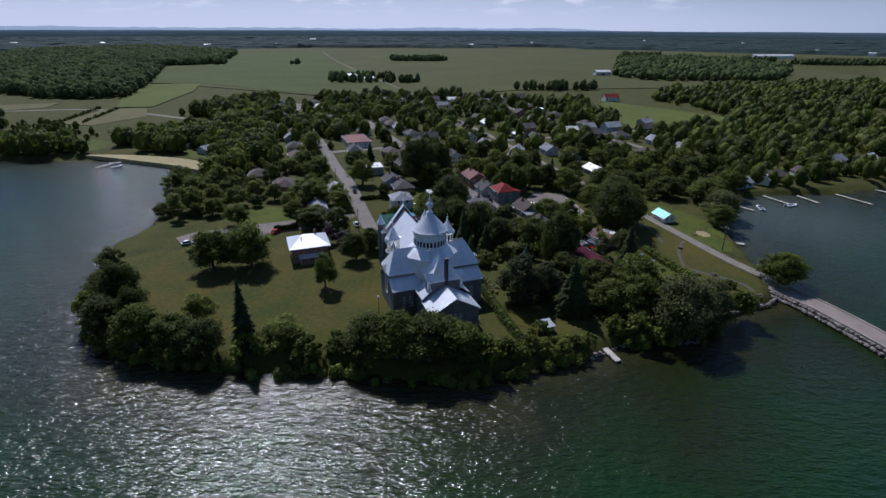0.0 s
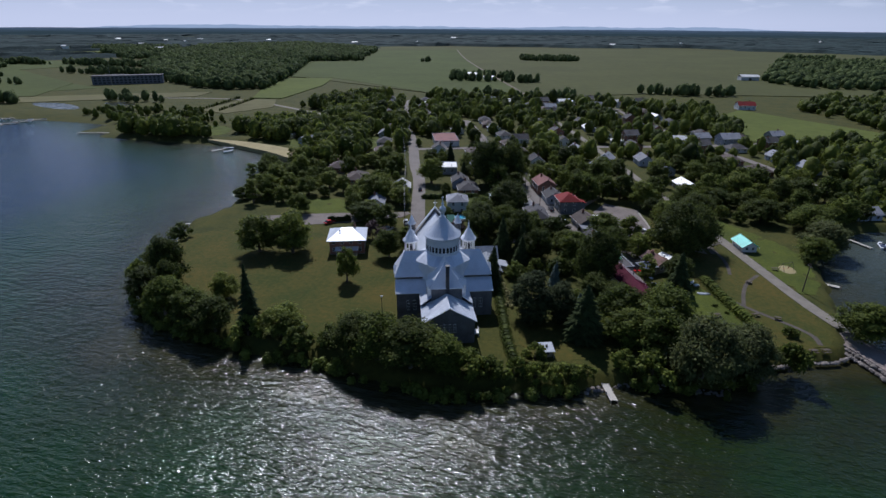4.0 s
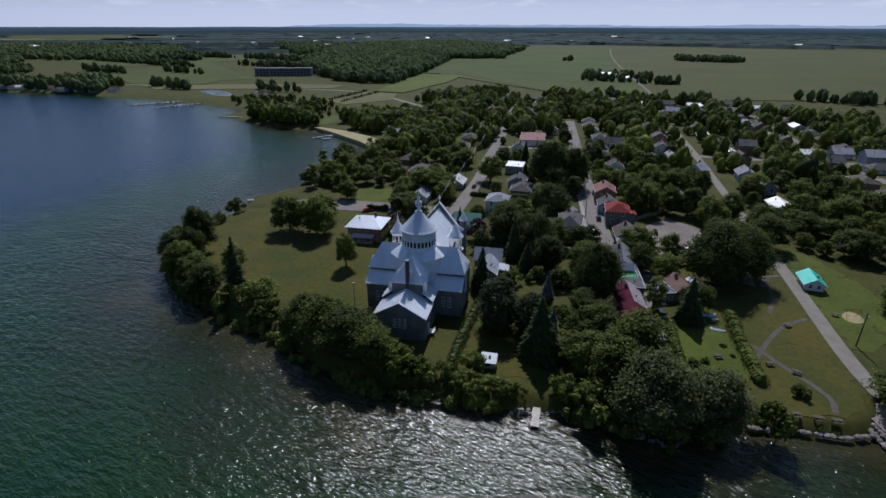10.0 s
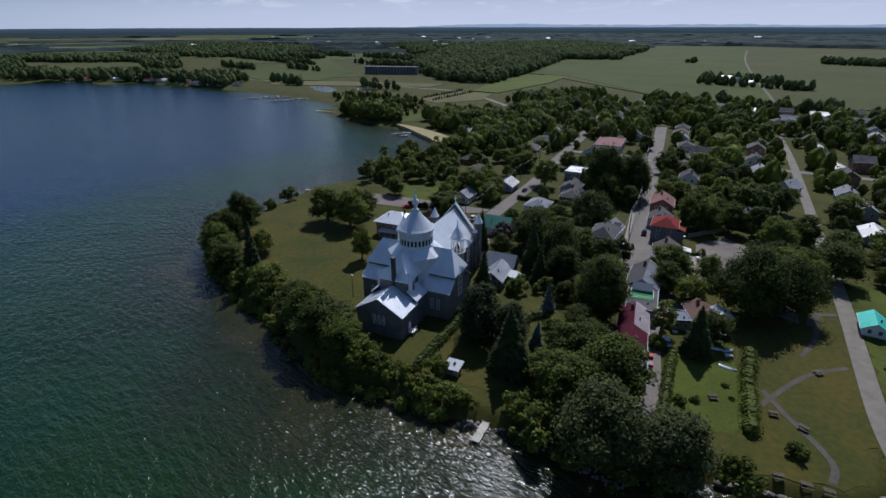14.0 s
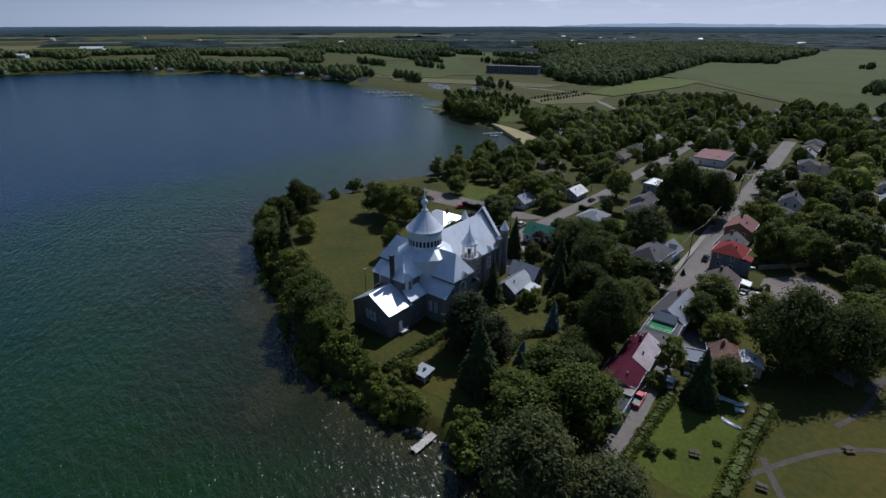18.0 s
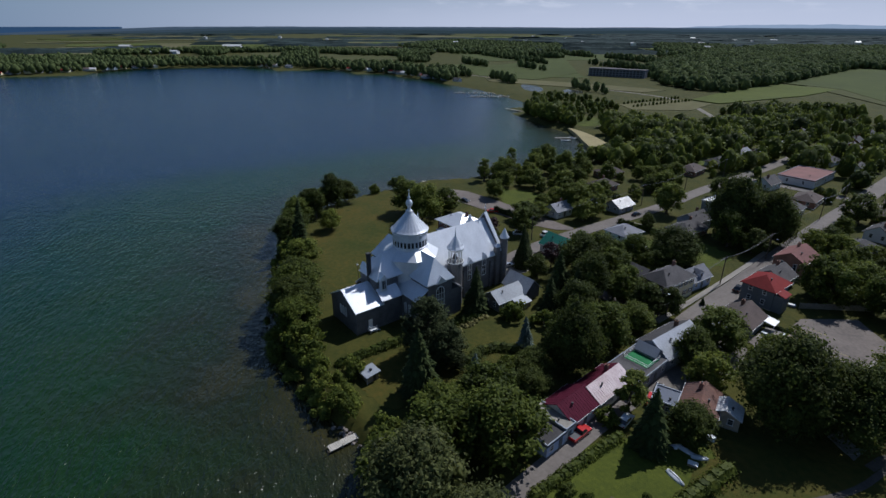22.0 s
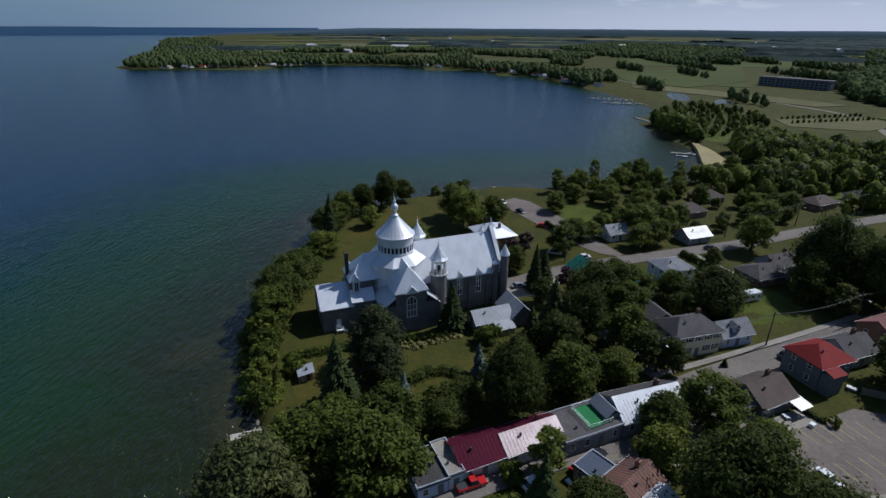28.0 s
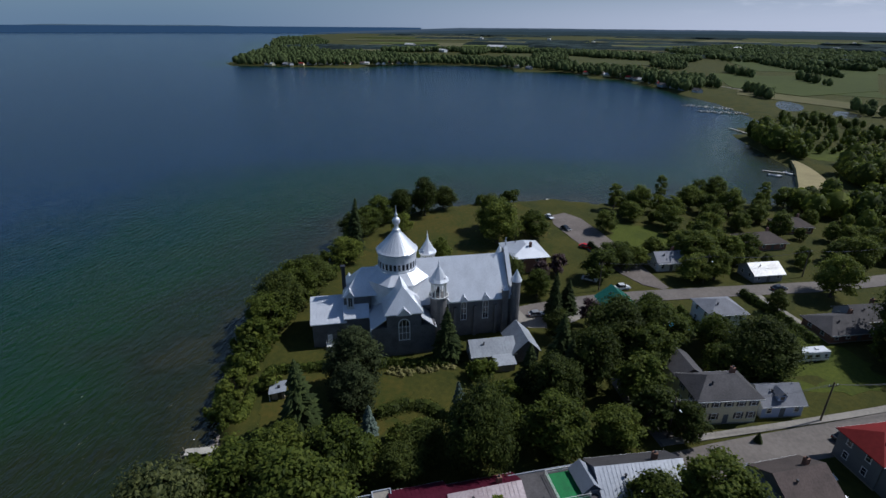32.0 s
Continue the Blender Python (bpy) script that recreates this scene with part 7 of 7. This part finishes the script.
def boat(x, y, rot, L, label="small white motorboat moored at a dock"):
    b = thing("motorboat", pose(x, y, 0, 0, 0, rot), label, "boat", "moored boats")
    w = L * 0.18
    hull = Build().add([(-L / 2, -w, 0.75), (L * 0.2, -w, 0.8), (L / 2, 0, 0.95), (L * 0.2, w, 0.8), (-L / 2, w, 0.75), (-L / 2, -w * 0.7, -0.2), (L * 0.2, -w * 0.6, -0.2), (L * 0.42, 0, -0.1), (L * 0.2, w * 0.6, -0.2), (-L / 2, w * 0.7, -0.2)],
                        [(0, 1, 6, 5), (1, 2, 7, 6), (2, 3, 8, 7), (3, 4, 9, 8), (4, 0, 5, 9), (0, 4, 3, 2, 1)])
    part("hull", hull, M_WHITE_PAINT, b)
    part("windscreen", Build().box(L * 0.08, 0, 0.78, 0.15, w * 1.5, 0.5), M_GLASS, b)
    part("cockpit", Build().box(-L * 0.2, 0, 0.79, L * 0.4, w * 1.4, 0.06), M_BLUE_TARP, b)
    part("engine", Build().box(-L / 2 - 0.25, 0, 0.1, 0.5, 0.5, 1.1), M_DARK, b)
    return b


first = boat(-456, 352, 160, 7.0)
for i in range(13):
    k, s = i % 7, 1 if i % 2 else -1
    base, rot, o = ((-452, 372), 247, 7) if i < 7 else ((-424, 372), 258, 6)
    d = Vector((math.cos(radians(rot)), math.sin(radians(rot))))
    nrm = Vector((-d.y, d.x)) * s * 4.4
    p = Vector(base) + d * (7 + o * k) + nrm
    copy_thing(first, pose(p.x, p.y, 0, 0, 0, rot + 90))
for x, y, rot in ((-198, 309, 10), (-192, 300, 60), (128, 222, 40), (146, 228, 80), (163, 232, 20)):
    copy_thing(first, pose(x, y, 0, 0, 0, rot))

# stone pier with a paved top
PIER = [(102, 150), (105.5, 144), (110, 135), (114, 121), (118, 104), (122, 87)]
strip("pier", PIER, 7.2, 1.9, M_PIER, "long stone-edged pier with a worn concrete top", "pier", 2, 2.6)
for s_ in (-1, 1):
    edge = [(x + s_ * 3.35 * 0.97, y + s_ * 3.35 * 0.24) for x, y in PIER[2 if s_ < 0 else 1:]]
    strip("pier_kerb", edge, 0.55, 2.15, M_CONCRETE, "pale concrete kerb along the pier edge", "kerb", 2, 0.3)
rocks = thing("riprap", pose(0, 0, 0), "grey boulders piled along both sides of the pier", "rocks")
rock_meshes = []
for i in range(5):
    rb = Build()
    rb.lathe(0, 0, [(0.5, -0.35), (0.75, -0.1), (0.7, 0.2), (0.35, 0.42)], 6, i)
    rb.v = [(x * g.uniform(0.75, 1.2), y * g.uniform(0.75, 1.2), z * g.uniform(0.8, 1.2)) for x, y, z in rb.v]
    rock_meshes.append(rb.mesh("boulder", M_ROCK))
pv = [Vector(p) for p in PIER]
for a, b in zip(pv, pv[1:]):
    d = b - a
    side = Vector((-d.y, d.x)).normalized()
    for s in (-1, 1):
        for i in range(int(d.length / 0.8)):
            for row in range(2):
                p = a + d * ((i + g.random()) / int(d.length / 0.8)) + side * s * (3.8 + row * 0.9 + g.uniform(-0.2, 0.2))
                part("boulder", g.choice(rock_meshes), M_ROCK, rocks, m=Matrix.LocRotScale((p.x, p.y, 1.35 - row * 0.8), Euler((g.uniform(-0.4, 0.4), g.uniform(-0.4, 0.4), g.uniform(0, 6.28))), [g.uniform(0.7, 1.15)] * 3))
wall = thing("sea_wall", pose(0, 0, 0), "low boulder sea wall along the park shore", "sea wall")
for a, b in zip([Vector((80, 130)), Vector((88, 134)), Vector((97, 137))], [Vector((88, 134)), Vector((97, 137)), Vector((102, 141))]):
    for i in range(int((b - a).length / 0.8)):
        p = a.lerp(b, (i + g.random()) / int((b - a).length / 0.8))
        part("boulder", g.choice(rock_meshes), M_ROCK, wall, m=Matrix.LocRotScale((p.x, p.y - 0.8, 0.9), Euler((0, 0, g.uniform(0, 6.28))), [g.uniform(0.7, 1.1)] * 3))
stones = thing("shore_stones", pose(0, 0, 0), "scattered grey stones at the water's edge", "stones")
for i in range(90):
    t = g.random()
    x = 36 + 34 * t
    y = float(np.interp(x, [36, 39, 46, 55, 66, 76], [110, 111, 115, 117, 117, 124])) - g.uniform(-0.6, 1.6)
    part("boulder", g.choice(rock_meshes), M_ROCK, stones, m=Matrix.LocRotScale((x, y, 0.1), Euler((0, 0, g.uniform(0, 6.28))), [g.uniform(0.3, 0.75)] * 3))

# ---- vehicles ----
def car(x, y, rot, paint, label, kind="sedan"):
    c = thing("car" if kind != "pickup" else "pickup_truck", pose(x, y, LAND_Z + 0.16, 0, 0, rot), label, "car")
    L, w = (4.6, 0.9) if kind != "pickup" else (5.4, 0.98)
    h1, h2 = (0.85, 1.42) if kind == "sedan" else (1.0, 1.72)
    prof = [(-L / 2, 0.35), (-L / 2, h1 - 0.05), (L / 2 - 0.3, h1 - 0.12), (L / 2, h1 - 0.3), (L / 2, 0.35)]
    b = Build()
    n = len(prof)
    b.add([(px, -w, pz) for px, pz in prof] + [(px, w, pz) for px, pz in prof], [tuple(range(n)), tuple(range(2 * n - 1, n - 1, -1))] + [(i, n + i, n + (i + 1) % n, (i + 1) % n) for i in range(n)])
    part("body", b, paint, c)
    x0, x1, x2, x3 = (-L * 0.42, -L * 0.28, L * 0.08, L * 0.22) if kind != "pickup" else (-L * 0.08, -L * 0.05, L * 0.14, L * 0.25)
    part("cabin", Build().add([(x0, -w * 0.94, h1 - 0.08), (x3, -w * 0.94, h1 - 0.1), (x2, -w * 0.76, h2 - 0.04), (x1, -w * 0.76, h2 - 0.04), (x0, w * 0.94, h1 - 0.08), (x3, w * 0.94, h1 - 0.1), (x2, w * 0.76, h2 - 0.04), (x1, w * 0.76, h2 - 0.04)],
                               [(0, 1, 2, 3), (7, 6, 5, 4), (1, 5, 6, 2), (4, 0, 3, 7)]), M_GLASS, c, "dark car windows")
    part("roof", Build().box((x1 + x2) / 2, 0, h2 - 0.05, x2 - x1 + 0.06, w * 1.56, 0.07), paint, c)
    if kind == "pickup":
        part("bed", Build().box(-L * 0.3, 0, h1 - 0.04, L * 0.36, w * 1.7, 0.05), M_DARK, c)
    for sx_ in (-1, 1):
        for sy_ in (-1, 1):
            wh = part("wheel", Build(Matrix.Translation((sx_ * L * 0.31, sy_ * (w - 0.1), 0.32)) @ pose(0, 0, 0, 90)).lathe(0, 0, [(0.3, -0.11), (0.33, -0.05), (0.33, 0.05), (0.3, 0.11)], 12), M_TYRE, c)
            part("rim", Build(Matrix.Translation((sx_ * L * 0.31, sy_ * (w + 0.01), 0.32)) @ pose(0, 0, 0, 90)).lathe(0, 0, [(0.2, -0.02), (0.2, 0.02)], 10), M_SILVER_PAINT, wh)
    for sy_ in (-1, 1):
        part("headlight", Build().box(L / 2 - 0.02, sy_ * w * 0.7, h1 - 0.42, 0.08, 0.35, 0.16), M_TRIM, c)
        part("tail_light", Build().box(-L / 2 + 0.01, sy_ * w * 0.75, h1 - 0.35, 0.06, 0.28, 0.18), M_RED_PAINT, c)
    return c


car(57.3, 153.0, 112, M_RED_PAINT, "bright red pickup truck parked beside the shed", "pickup")
car(53.5, 172.5, 128, M_RED_PAINT, "red car parked in the gravel yard")
car(51.6, 175.8, 130, M_BLACK_PAINT, "black car parked in the gravel yard", "suv")
car(57.0, 163.5, 118, M_WHITE_PAINT, "white car parked under the trees")
car(57.0, 213.8, 20, M_WHITE_PAINT, "white car parked in a marked bay")
car(21.2, 229.4, 110, M_BLACK_PAINT, "black car parked by the street", "suv")
car(-94, 177, 30, M_WHITE_PAINT, "white car parked near the water")
car(-82, 183, 35, M_BLACK_PAINT, "dark car parked in the lakeside lot")
car(-65, 189, 60, M_RED_PAINT, "dark red car parked in the lakeside lot")
car(-39, 188, 70, M_WHITE_PAINT, "white van parked by the trees", "suv")
car(-35, 197, 110, M_WHITE_PAINT, "white car parked at the road", "suv")
car(-43, 243, 108, M_BLACK_PAINT, "black car on the village road")
car(-15, 172, 110, M_SILVER_PAINT, "silver car parked before the church")
car(9.5, 263, 108, M_BLACK_PAINT, "dark car parked on the street")
rv = thing("travel_trailer", pose(-6, 235, LAND_Z, 0, 0, 106), "white travel trailer parked on the lawn", "trailer")
part("body", Build().box(0, 0, 0.55, 8.0, 2.4, 2.3).box(0, 0, 2.85, 7.7, 2.2, 0.12), M_WHITE_PAINT, rv)
for i in range(4):
    part("window", Build().box(-3 + 1.9 * i, -1.22, 1.6, 1.1, 0.06, 0.6), M_GLASS, rv)
part("door", Build().box(2.2, -1.23, 0.7, 0.8, 0.06, 1.9), M_TRIM, rv)
part("stripe", Build().box(0, -1.215, 1.2, 8.0, 0.03, 0.15), M_BLUE_TARP, rv)
for s in (-1, 1):
    for x in (-0.5, 0.5):
        part("wheel", Build(Matrix.Translation((x, s * 1.1, 0.35)) @ pose(0, 0, 0, 90)).lathe(0, 0, [(0.34, -0.12), (0.34, 0.12)], 12), M_TYRE, rv)
part("roof_vent", Build().box(1.2, 0, 2.95, 0.8, 0.7, 0.3), M_TRIM, rv)

# ---- street furniture ----
def pole(x, y, rot, lamp=True, high=9.5):
    p = thing("utility_pole", pose(x, y, LAND_Z, 0, 0, rot), "brown wooden utility pole with cross-arm beside the road", "utility pole", "utility poles")
    part("shaft", Build().lathe(0, 0, [(0.19, -0.2), (0.16, 4), (0.12, high)], 8), M_BARK, p)
    part("cross_arm", Build().box(0, 0, high - 1.0, 0.14, 2.2, 0.14), M_BARK, p)
    for s in (-0.9, 0.0, 0.9):
        part("insulator", Build().lathe(0, s, [(0.07, high - 0.86), (0.09, high - 0.72), (0.04, high - 0.6)], 6), M_TRIM, p)
    if lamp:
        part("lamp_arm", Build().tube((0, 0, high - 2.2), (1.6, 0, high - 1.6), 0.05, 0.04), M_DARK, p)
        part("lamp_head", Build().box(1.85, 0, high - 1.68, 0.6, 0.26, 0.14), M_TRIM, p)
    return p


POLES = [(26.2, 196.5), (16.2, 227.5), (6.8, 256), (-4.5, 283), (-16, 310), (-27, 338)]
for i, (x, y) in enumerate(POLES):
    pole(x, y, 20, i % 2 == 0)
MAIN_POLES = [(-33, 190), (-44, 222), (-54, 254), (-66, 288), (-79, 324), (-92, 358), (-104, 392)]
for i, (x, y) in enumerate(MAIN_POLES):
    pole(x, y, 20, i % 2 == 1)
pole(101, 173, 10, False)
pole(80, 246, 10, False)
for line in (POLES, MAIN_POLES):
    for a, b in zip(line, line[1:]):
        for s in (-0.9, 0.9):
            w = thing("power_line", pose(0, 0, 0), "thin black overhead power line", "cable")
            cb = Build()
            q = [Vector((a[0] + (b[0] - a[0]) * t, a[1] + (b[1] - a[1]) * t + s * 0.4, LAND_Z + 9.0 - 1.4 * 4 * t * (1 - t))) for t in np.linspace(0, 1, 7)]
            ring_pts = [(0.0, -0.03), (0.03, 0.02), (-0.03, 0.02)]
            side = Vector((-(b[1] - a[1]), b[0] - a[0], 0)).normalized()
            cb.add([tuple(p + side * u + Vector((0, 0, v))) for p in q for u, v in ring_pts], [(3 * i + k, 3 * i + (k + 1) % 3, 3 * i + 3 + (k + 1) % 3, 3 * i + 3 + k) for i in range(len(q) - 1) for k in range(3)])
            part("wire", cb, M_DARK, w)
lamp = thing("lamp_post", pose(-17.5, 124.5, LAND_Z), "slim dark lamp post on the church lawn", "lamp post")
part("shaft", Build().lathe(0, 0, [(0.11, 0), (0.07, 6.6)], 8), M_DARK, lamp)
part("lamp_head", Build().lathe(0, 0, [(0.12, 6.5), (0.32, 6.7), (0.32, 6.95), (0.08, 7.15)], 8), M_TRIM, lamp)
# painted bays of the parking lot
lines = thing("parking_lines", pose(0, 0, LAND_Z + 0.145), "worn yellow lines painted on asphalt", "road marking")
for i in range(7):
    part("line", Build().box(45.6 - 0.3 * i + 1.2, 215 + 2.6 * i * 0.97, 0, 4.6, 0.13, 0.006, 18), M_YELLOW_LINE, lines)
for i in range(6):
    part("line", Build().box(56.5 - 0.6 * i, 213 + 2.7 * i, 0, 4.6, 0.13, 0.006, 18), M_YELLOW_LINE, lines)
strip("kerb", [(61.5, 209), (60.5, 222), (58, 236)], 0.9, LAND_Z + 0.3, M_CONCRETE, "pale concrete kerb of the parking lot", "kerb", 1)


def picnic_table(x, y, rot):
    t = thing("picnic_table", pose(x, y, LAND_Z + 0.06, 0, 0, rot), "brown wooden picnic table on park grass", "table", "picnic tables")
    part("tabletop", Build().box(0, 0, 0.72, 1.8, 0.75, 0.05), M_BARK, t)
    for s in (-1, 1):
        part("bench", Build().box(0, s * 0.72, 0.42, 1.8, 0.28, 0.05), M_BARK, t)
        part("leg", Build().box(s * 0.65, 0, 0, 0.1, 1.4, 0.09).box(s * 0.65, 0, 0.0, 0.1, 0.12, 0.72), M_BARK, t)
    return t


for x, y, rot in ((83, 153, 30), (88.3, 152.5, -10), (88, 136, 25), (92, 137, 20), (95, 138, 20), (86.5, 175, 60), (72.5, 150, 40), (75, 166, 10), (97.5, 188, 0), (78.4, 205.6, 60), (71.6, 225.5, 20)):
    picnic_table(x, y, rot)
play = thing("swing_set", pose(101.4, 189.3, LAND_Z, 0, 0, 30), "dark metal swing set on a sand patch", "swing set")
for s in (-1, 1):
    for q in (-1, 1):
        part("leg", Build().tube((s * 2.0, q * 1.1, 0), (s * 2.0, 0, 2.5), 0.05, 0.05), M_DARK, play)
part("bar", Build().tube((-2.1, 0, 2.5), (2.1, 0, 2.5), 0.05, 0.05), M_DARK, play)
for x in (-0.9, 0.9):
    part("seat", Build().box(x, 0, 0.5, 0.5, 0.2, 0.05), M_RED_PAINT, play)
    part("chain", Build().tube((x, 0, 0.55), (x, 0, 2.5), 0.015, 0.015, 4), M_DARK, play)
patch("sandpit", [(98.9, 189.3), (99.9, 186.3), (102.4, 185.8), (104.4, 188.3), (103.4, 192.3), (100.4, 192.8)], LAND_Z + 0.09, M_SAND, "pale worn sand round the swings", "sand")
pool = thing("swimming_pool", pose(-14.5, 208.0, LAND_Z), "round blue above-ground swimming pool", "pool")
part("wall", Build().lathe(0, 0, [(2.7, 0), (2.75, 1.15), (2.6, 1.2), (2.55, 1.0)], 24), M_WHITE_PAINT, pool)
part("water", Build().lathe(0, 0, [(2.54, 0.9), (2.54, 1.02)], 24), M_POOL, pool, "clear blue pool water")
# yard odds and ends
def yard_box(x, y, rot, sx_, sy_, h, material, name, label):
    t = thing(name, pose(x, y, LAND_Z + 0.05, 0, 0, rot), label, name.replace("_", " "))
    part("body", Build().box(0, 0, 0.05, sx_, sy_, h), material, t)
    part("rim", Build().box(0, 0, h, sx_ + 0.08, sy_ + 0.08, 0.07), M_TRIM, t)


for i, (x, y, r) in enumerate(((62, 181, 20), (64, 182.5, 60), (60.5, 184.5, 10), (56.8, 169.6, 30), (70, 168, 40), (41.5, 216.5, 10), (44, 220, 30), (31.5, 222.5, 10), (33, 236, 40), (66, 175.8, 12), (-9, 221, 30), (-13, 224, 0))):
    yard_box(x, y, r, g.uniform(0.8, 1.8), g.uniform(0.6, 1.1), g.uniform(0.4, 0.9), (M_WHITE_PAINT, M_WOOD, M_GREY_SIDING)[i % 3], "storage_crate", "pale storage crate standing in a grassy yard")
fence = thing("fence", pose(0, 0, 0), "dark wooden board fence behind the parking lot", "fence")
board = Build().box(0, 0, LAND_Z, 0.16, 0.04, 1.7).mesh("board", M_WOOD)
for i in range(90):
    part("board", board, M_WOOD, fence, m=pose(34.5 + 0.085 * i, 237 + 0.19 * i, 0, 0, 0, 66))
for i in range(10):
    part("post", Build().box(34.4 + 0.85 * i, 237 + 1.9 * i, LAND_Z, 0.12, 0.12, 1.8), M_WOOD, fence)
for poly in ([(-520, 428), (-470, 405), (-432, 402), (-440, 420), (-490, 440)], [(-455, 455), (-415, 430), (-395, 440), (-420, 462)]):
    patch("pond", poly, LAND_Z + 0.05, M_WATER, "calm grey pond behind the marina", "pond", 0.2, 2)
strip("road", [(-700, 395), (-611, 430), (-509, 470), (-420, 500), (-330, 520), (-240, 470), (-170, 430)], 5.0, LAND_Z + 0.12, M_GRAVEL, "pale gravel road round the bay", "road")
strip("farm_track", [(10, 472), (-27, 617), (-146, 963), (-270, 1350), (-396, 1812)], 3.2, LAND_Z + 1.0, M_DIRT, "straight pale gravel track across the crop field", "track", 1, 1.2)
for x, y, h, w in ((24.5, 213, 2.6, 0.9), (33.5, 207.5, 2.2, 0.8), (43.5, 224.5, 2.4, 1.6), (47.5, 206, 2.6, 1.4)):
    plant("cedar" if w < 1 else "shrub", x, y, h, w)


def rowboat(x, y, rot, length, label):
    """An upturned hull lying in the grass: keel, ribs of the shell and a stern board."""
    r = thing("rowboat", pose(x, y, LAND_Z + 0.06, 0, 0, rot), label, "boat", "boats in the yard")
    rows = []
    for t in np.linspace(0, 1, 9):
        half = 0.62 * math.sin(math.pi * (0.18 + 0.8 * t)) ** 0.6
        rows.append([(length * (t - 0.5), half * math.cos(a), 0.5 * math.sin(a) * (0.6 + 0.4 * half)) for a in np.linspace(0, math.pi, 7)])
    hull = Build().add([p for row in rows for p in row], [(7 * i + k, 7 * i + 7 + k, 7 * i + 8 + k, 7 * i + 1 + k) for i in range(8) for k in range(6)] + [tuple(range(7)), tuple(range(62, 55, -1))])
    part("hull", hull, M_WHITE_PAINT, r)
    part("keel", Build().box(0, 0, 0.46, length * 0.86, 0.07, 0.1), M_GREY_SIDING, r)
    part("stern_board", Build().box(-length * 0.49, 0, 0.02, 0.06, 0.7, 0.34), M_WOOD, r)


for x, y, rot, length, label in ((67, 169.5, 20, 3.6, "upturned white rowboat lying in the grass"), (69, 170.5, 55, 3.0, "small pale rowboat among yard clutter"), (71.3, 163.2, 5, 3.8, "white rowboat lying beside the hedge"), (65.4, 168.2, 80, 2.6, "short white dinghy lying under the trees")):
    rowboat(x, y, rot, length, label)
for x, y, h, w in ((68, 144, 1.9, 1.7), (70, 146.5, 1.4, 1.2), (73, 156, 1.0, 0.9), (75.4, 152.4, 0.9, 0.8), (37.5, 221, 1.8, 1.5)):
    plant("shrub2", x, y, h, w)
for key, x, y, h, r in (("lime", -126, 277, 10, 4.8), ("elm", -119, 285, 9, 4.6), ("poplar", -127, 268, 12, 3.0)):
    plant(key, x, y, h, r)
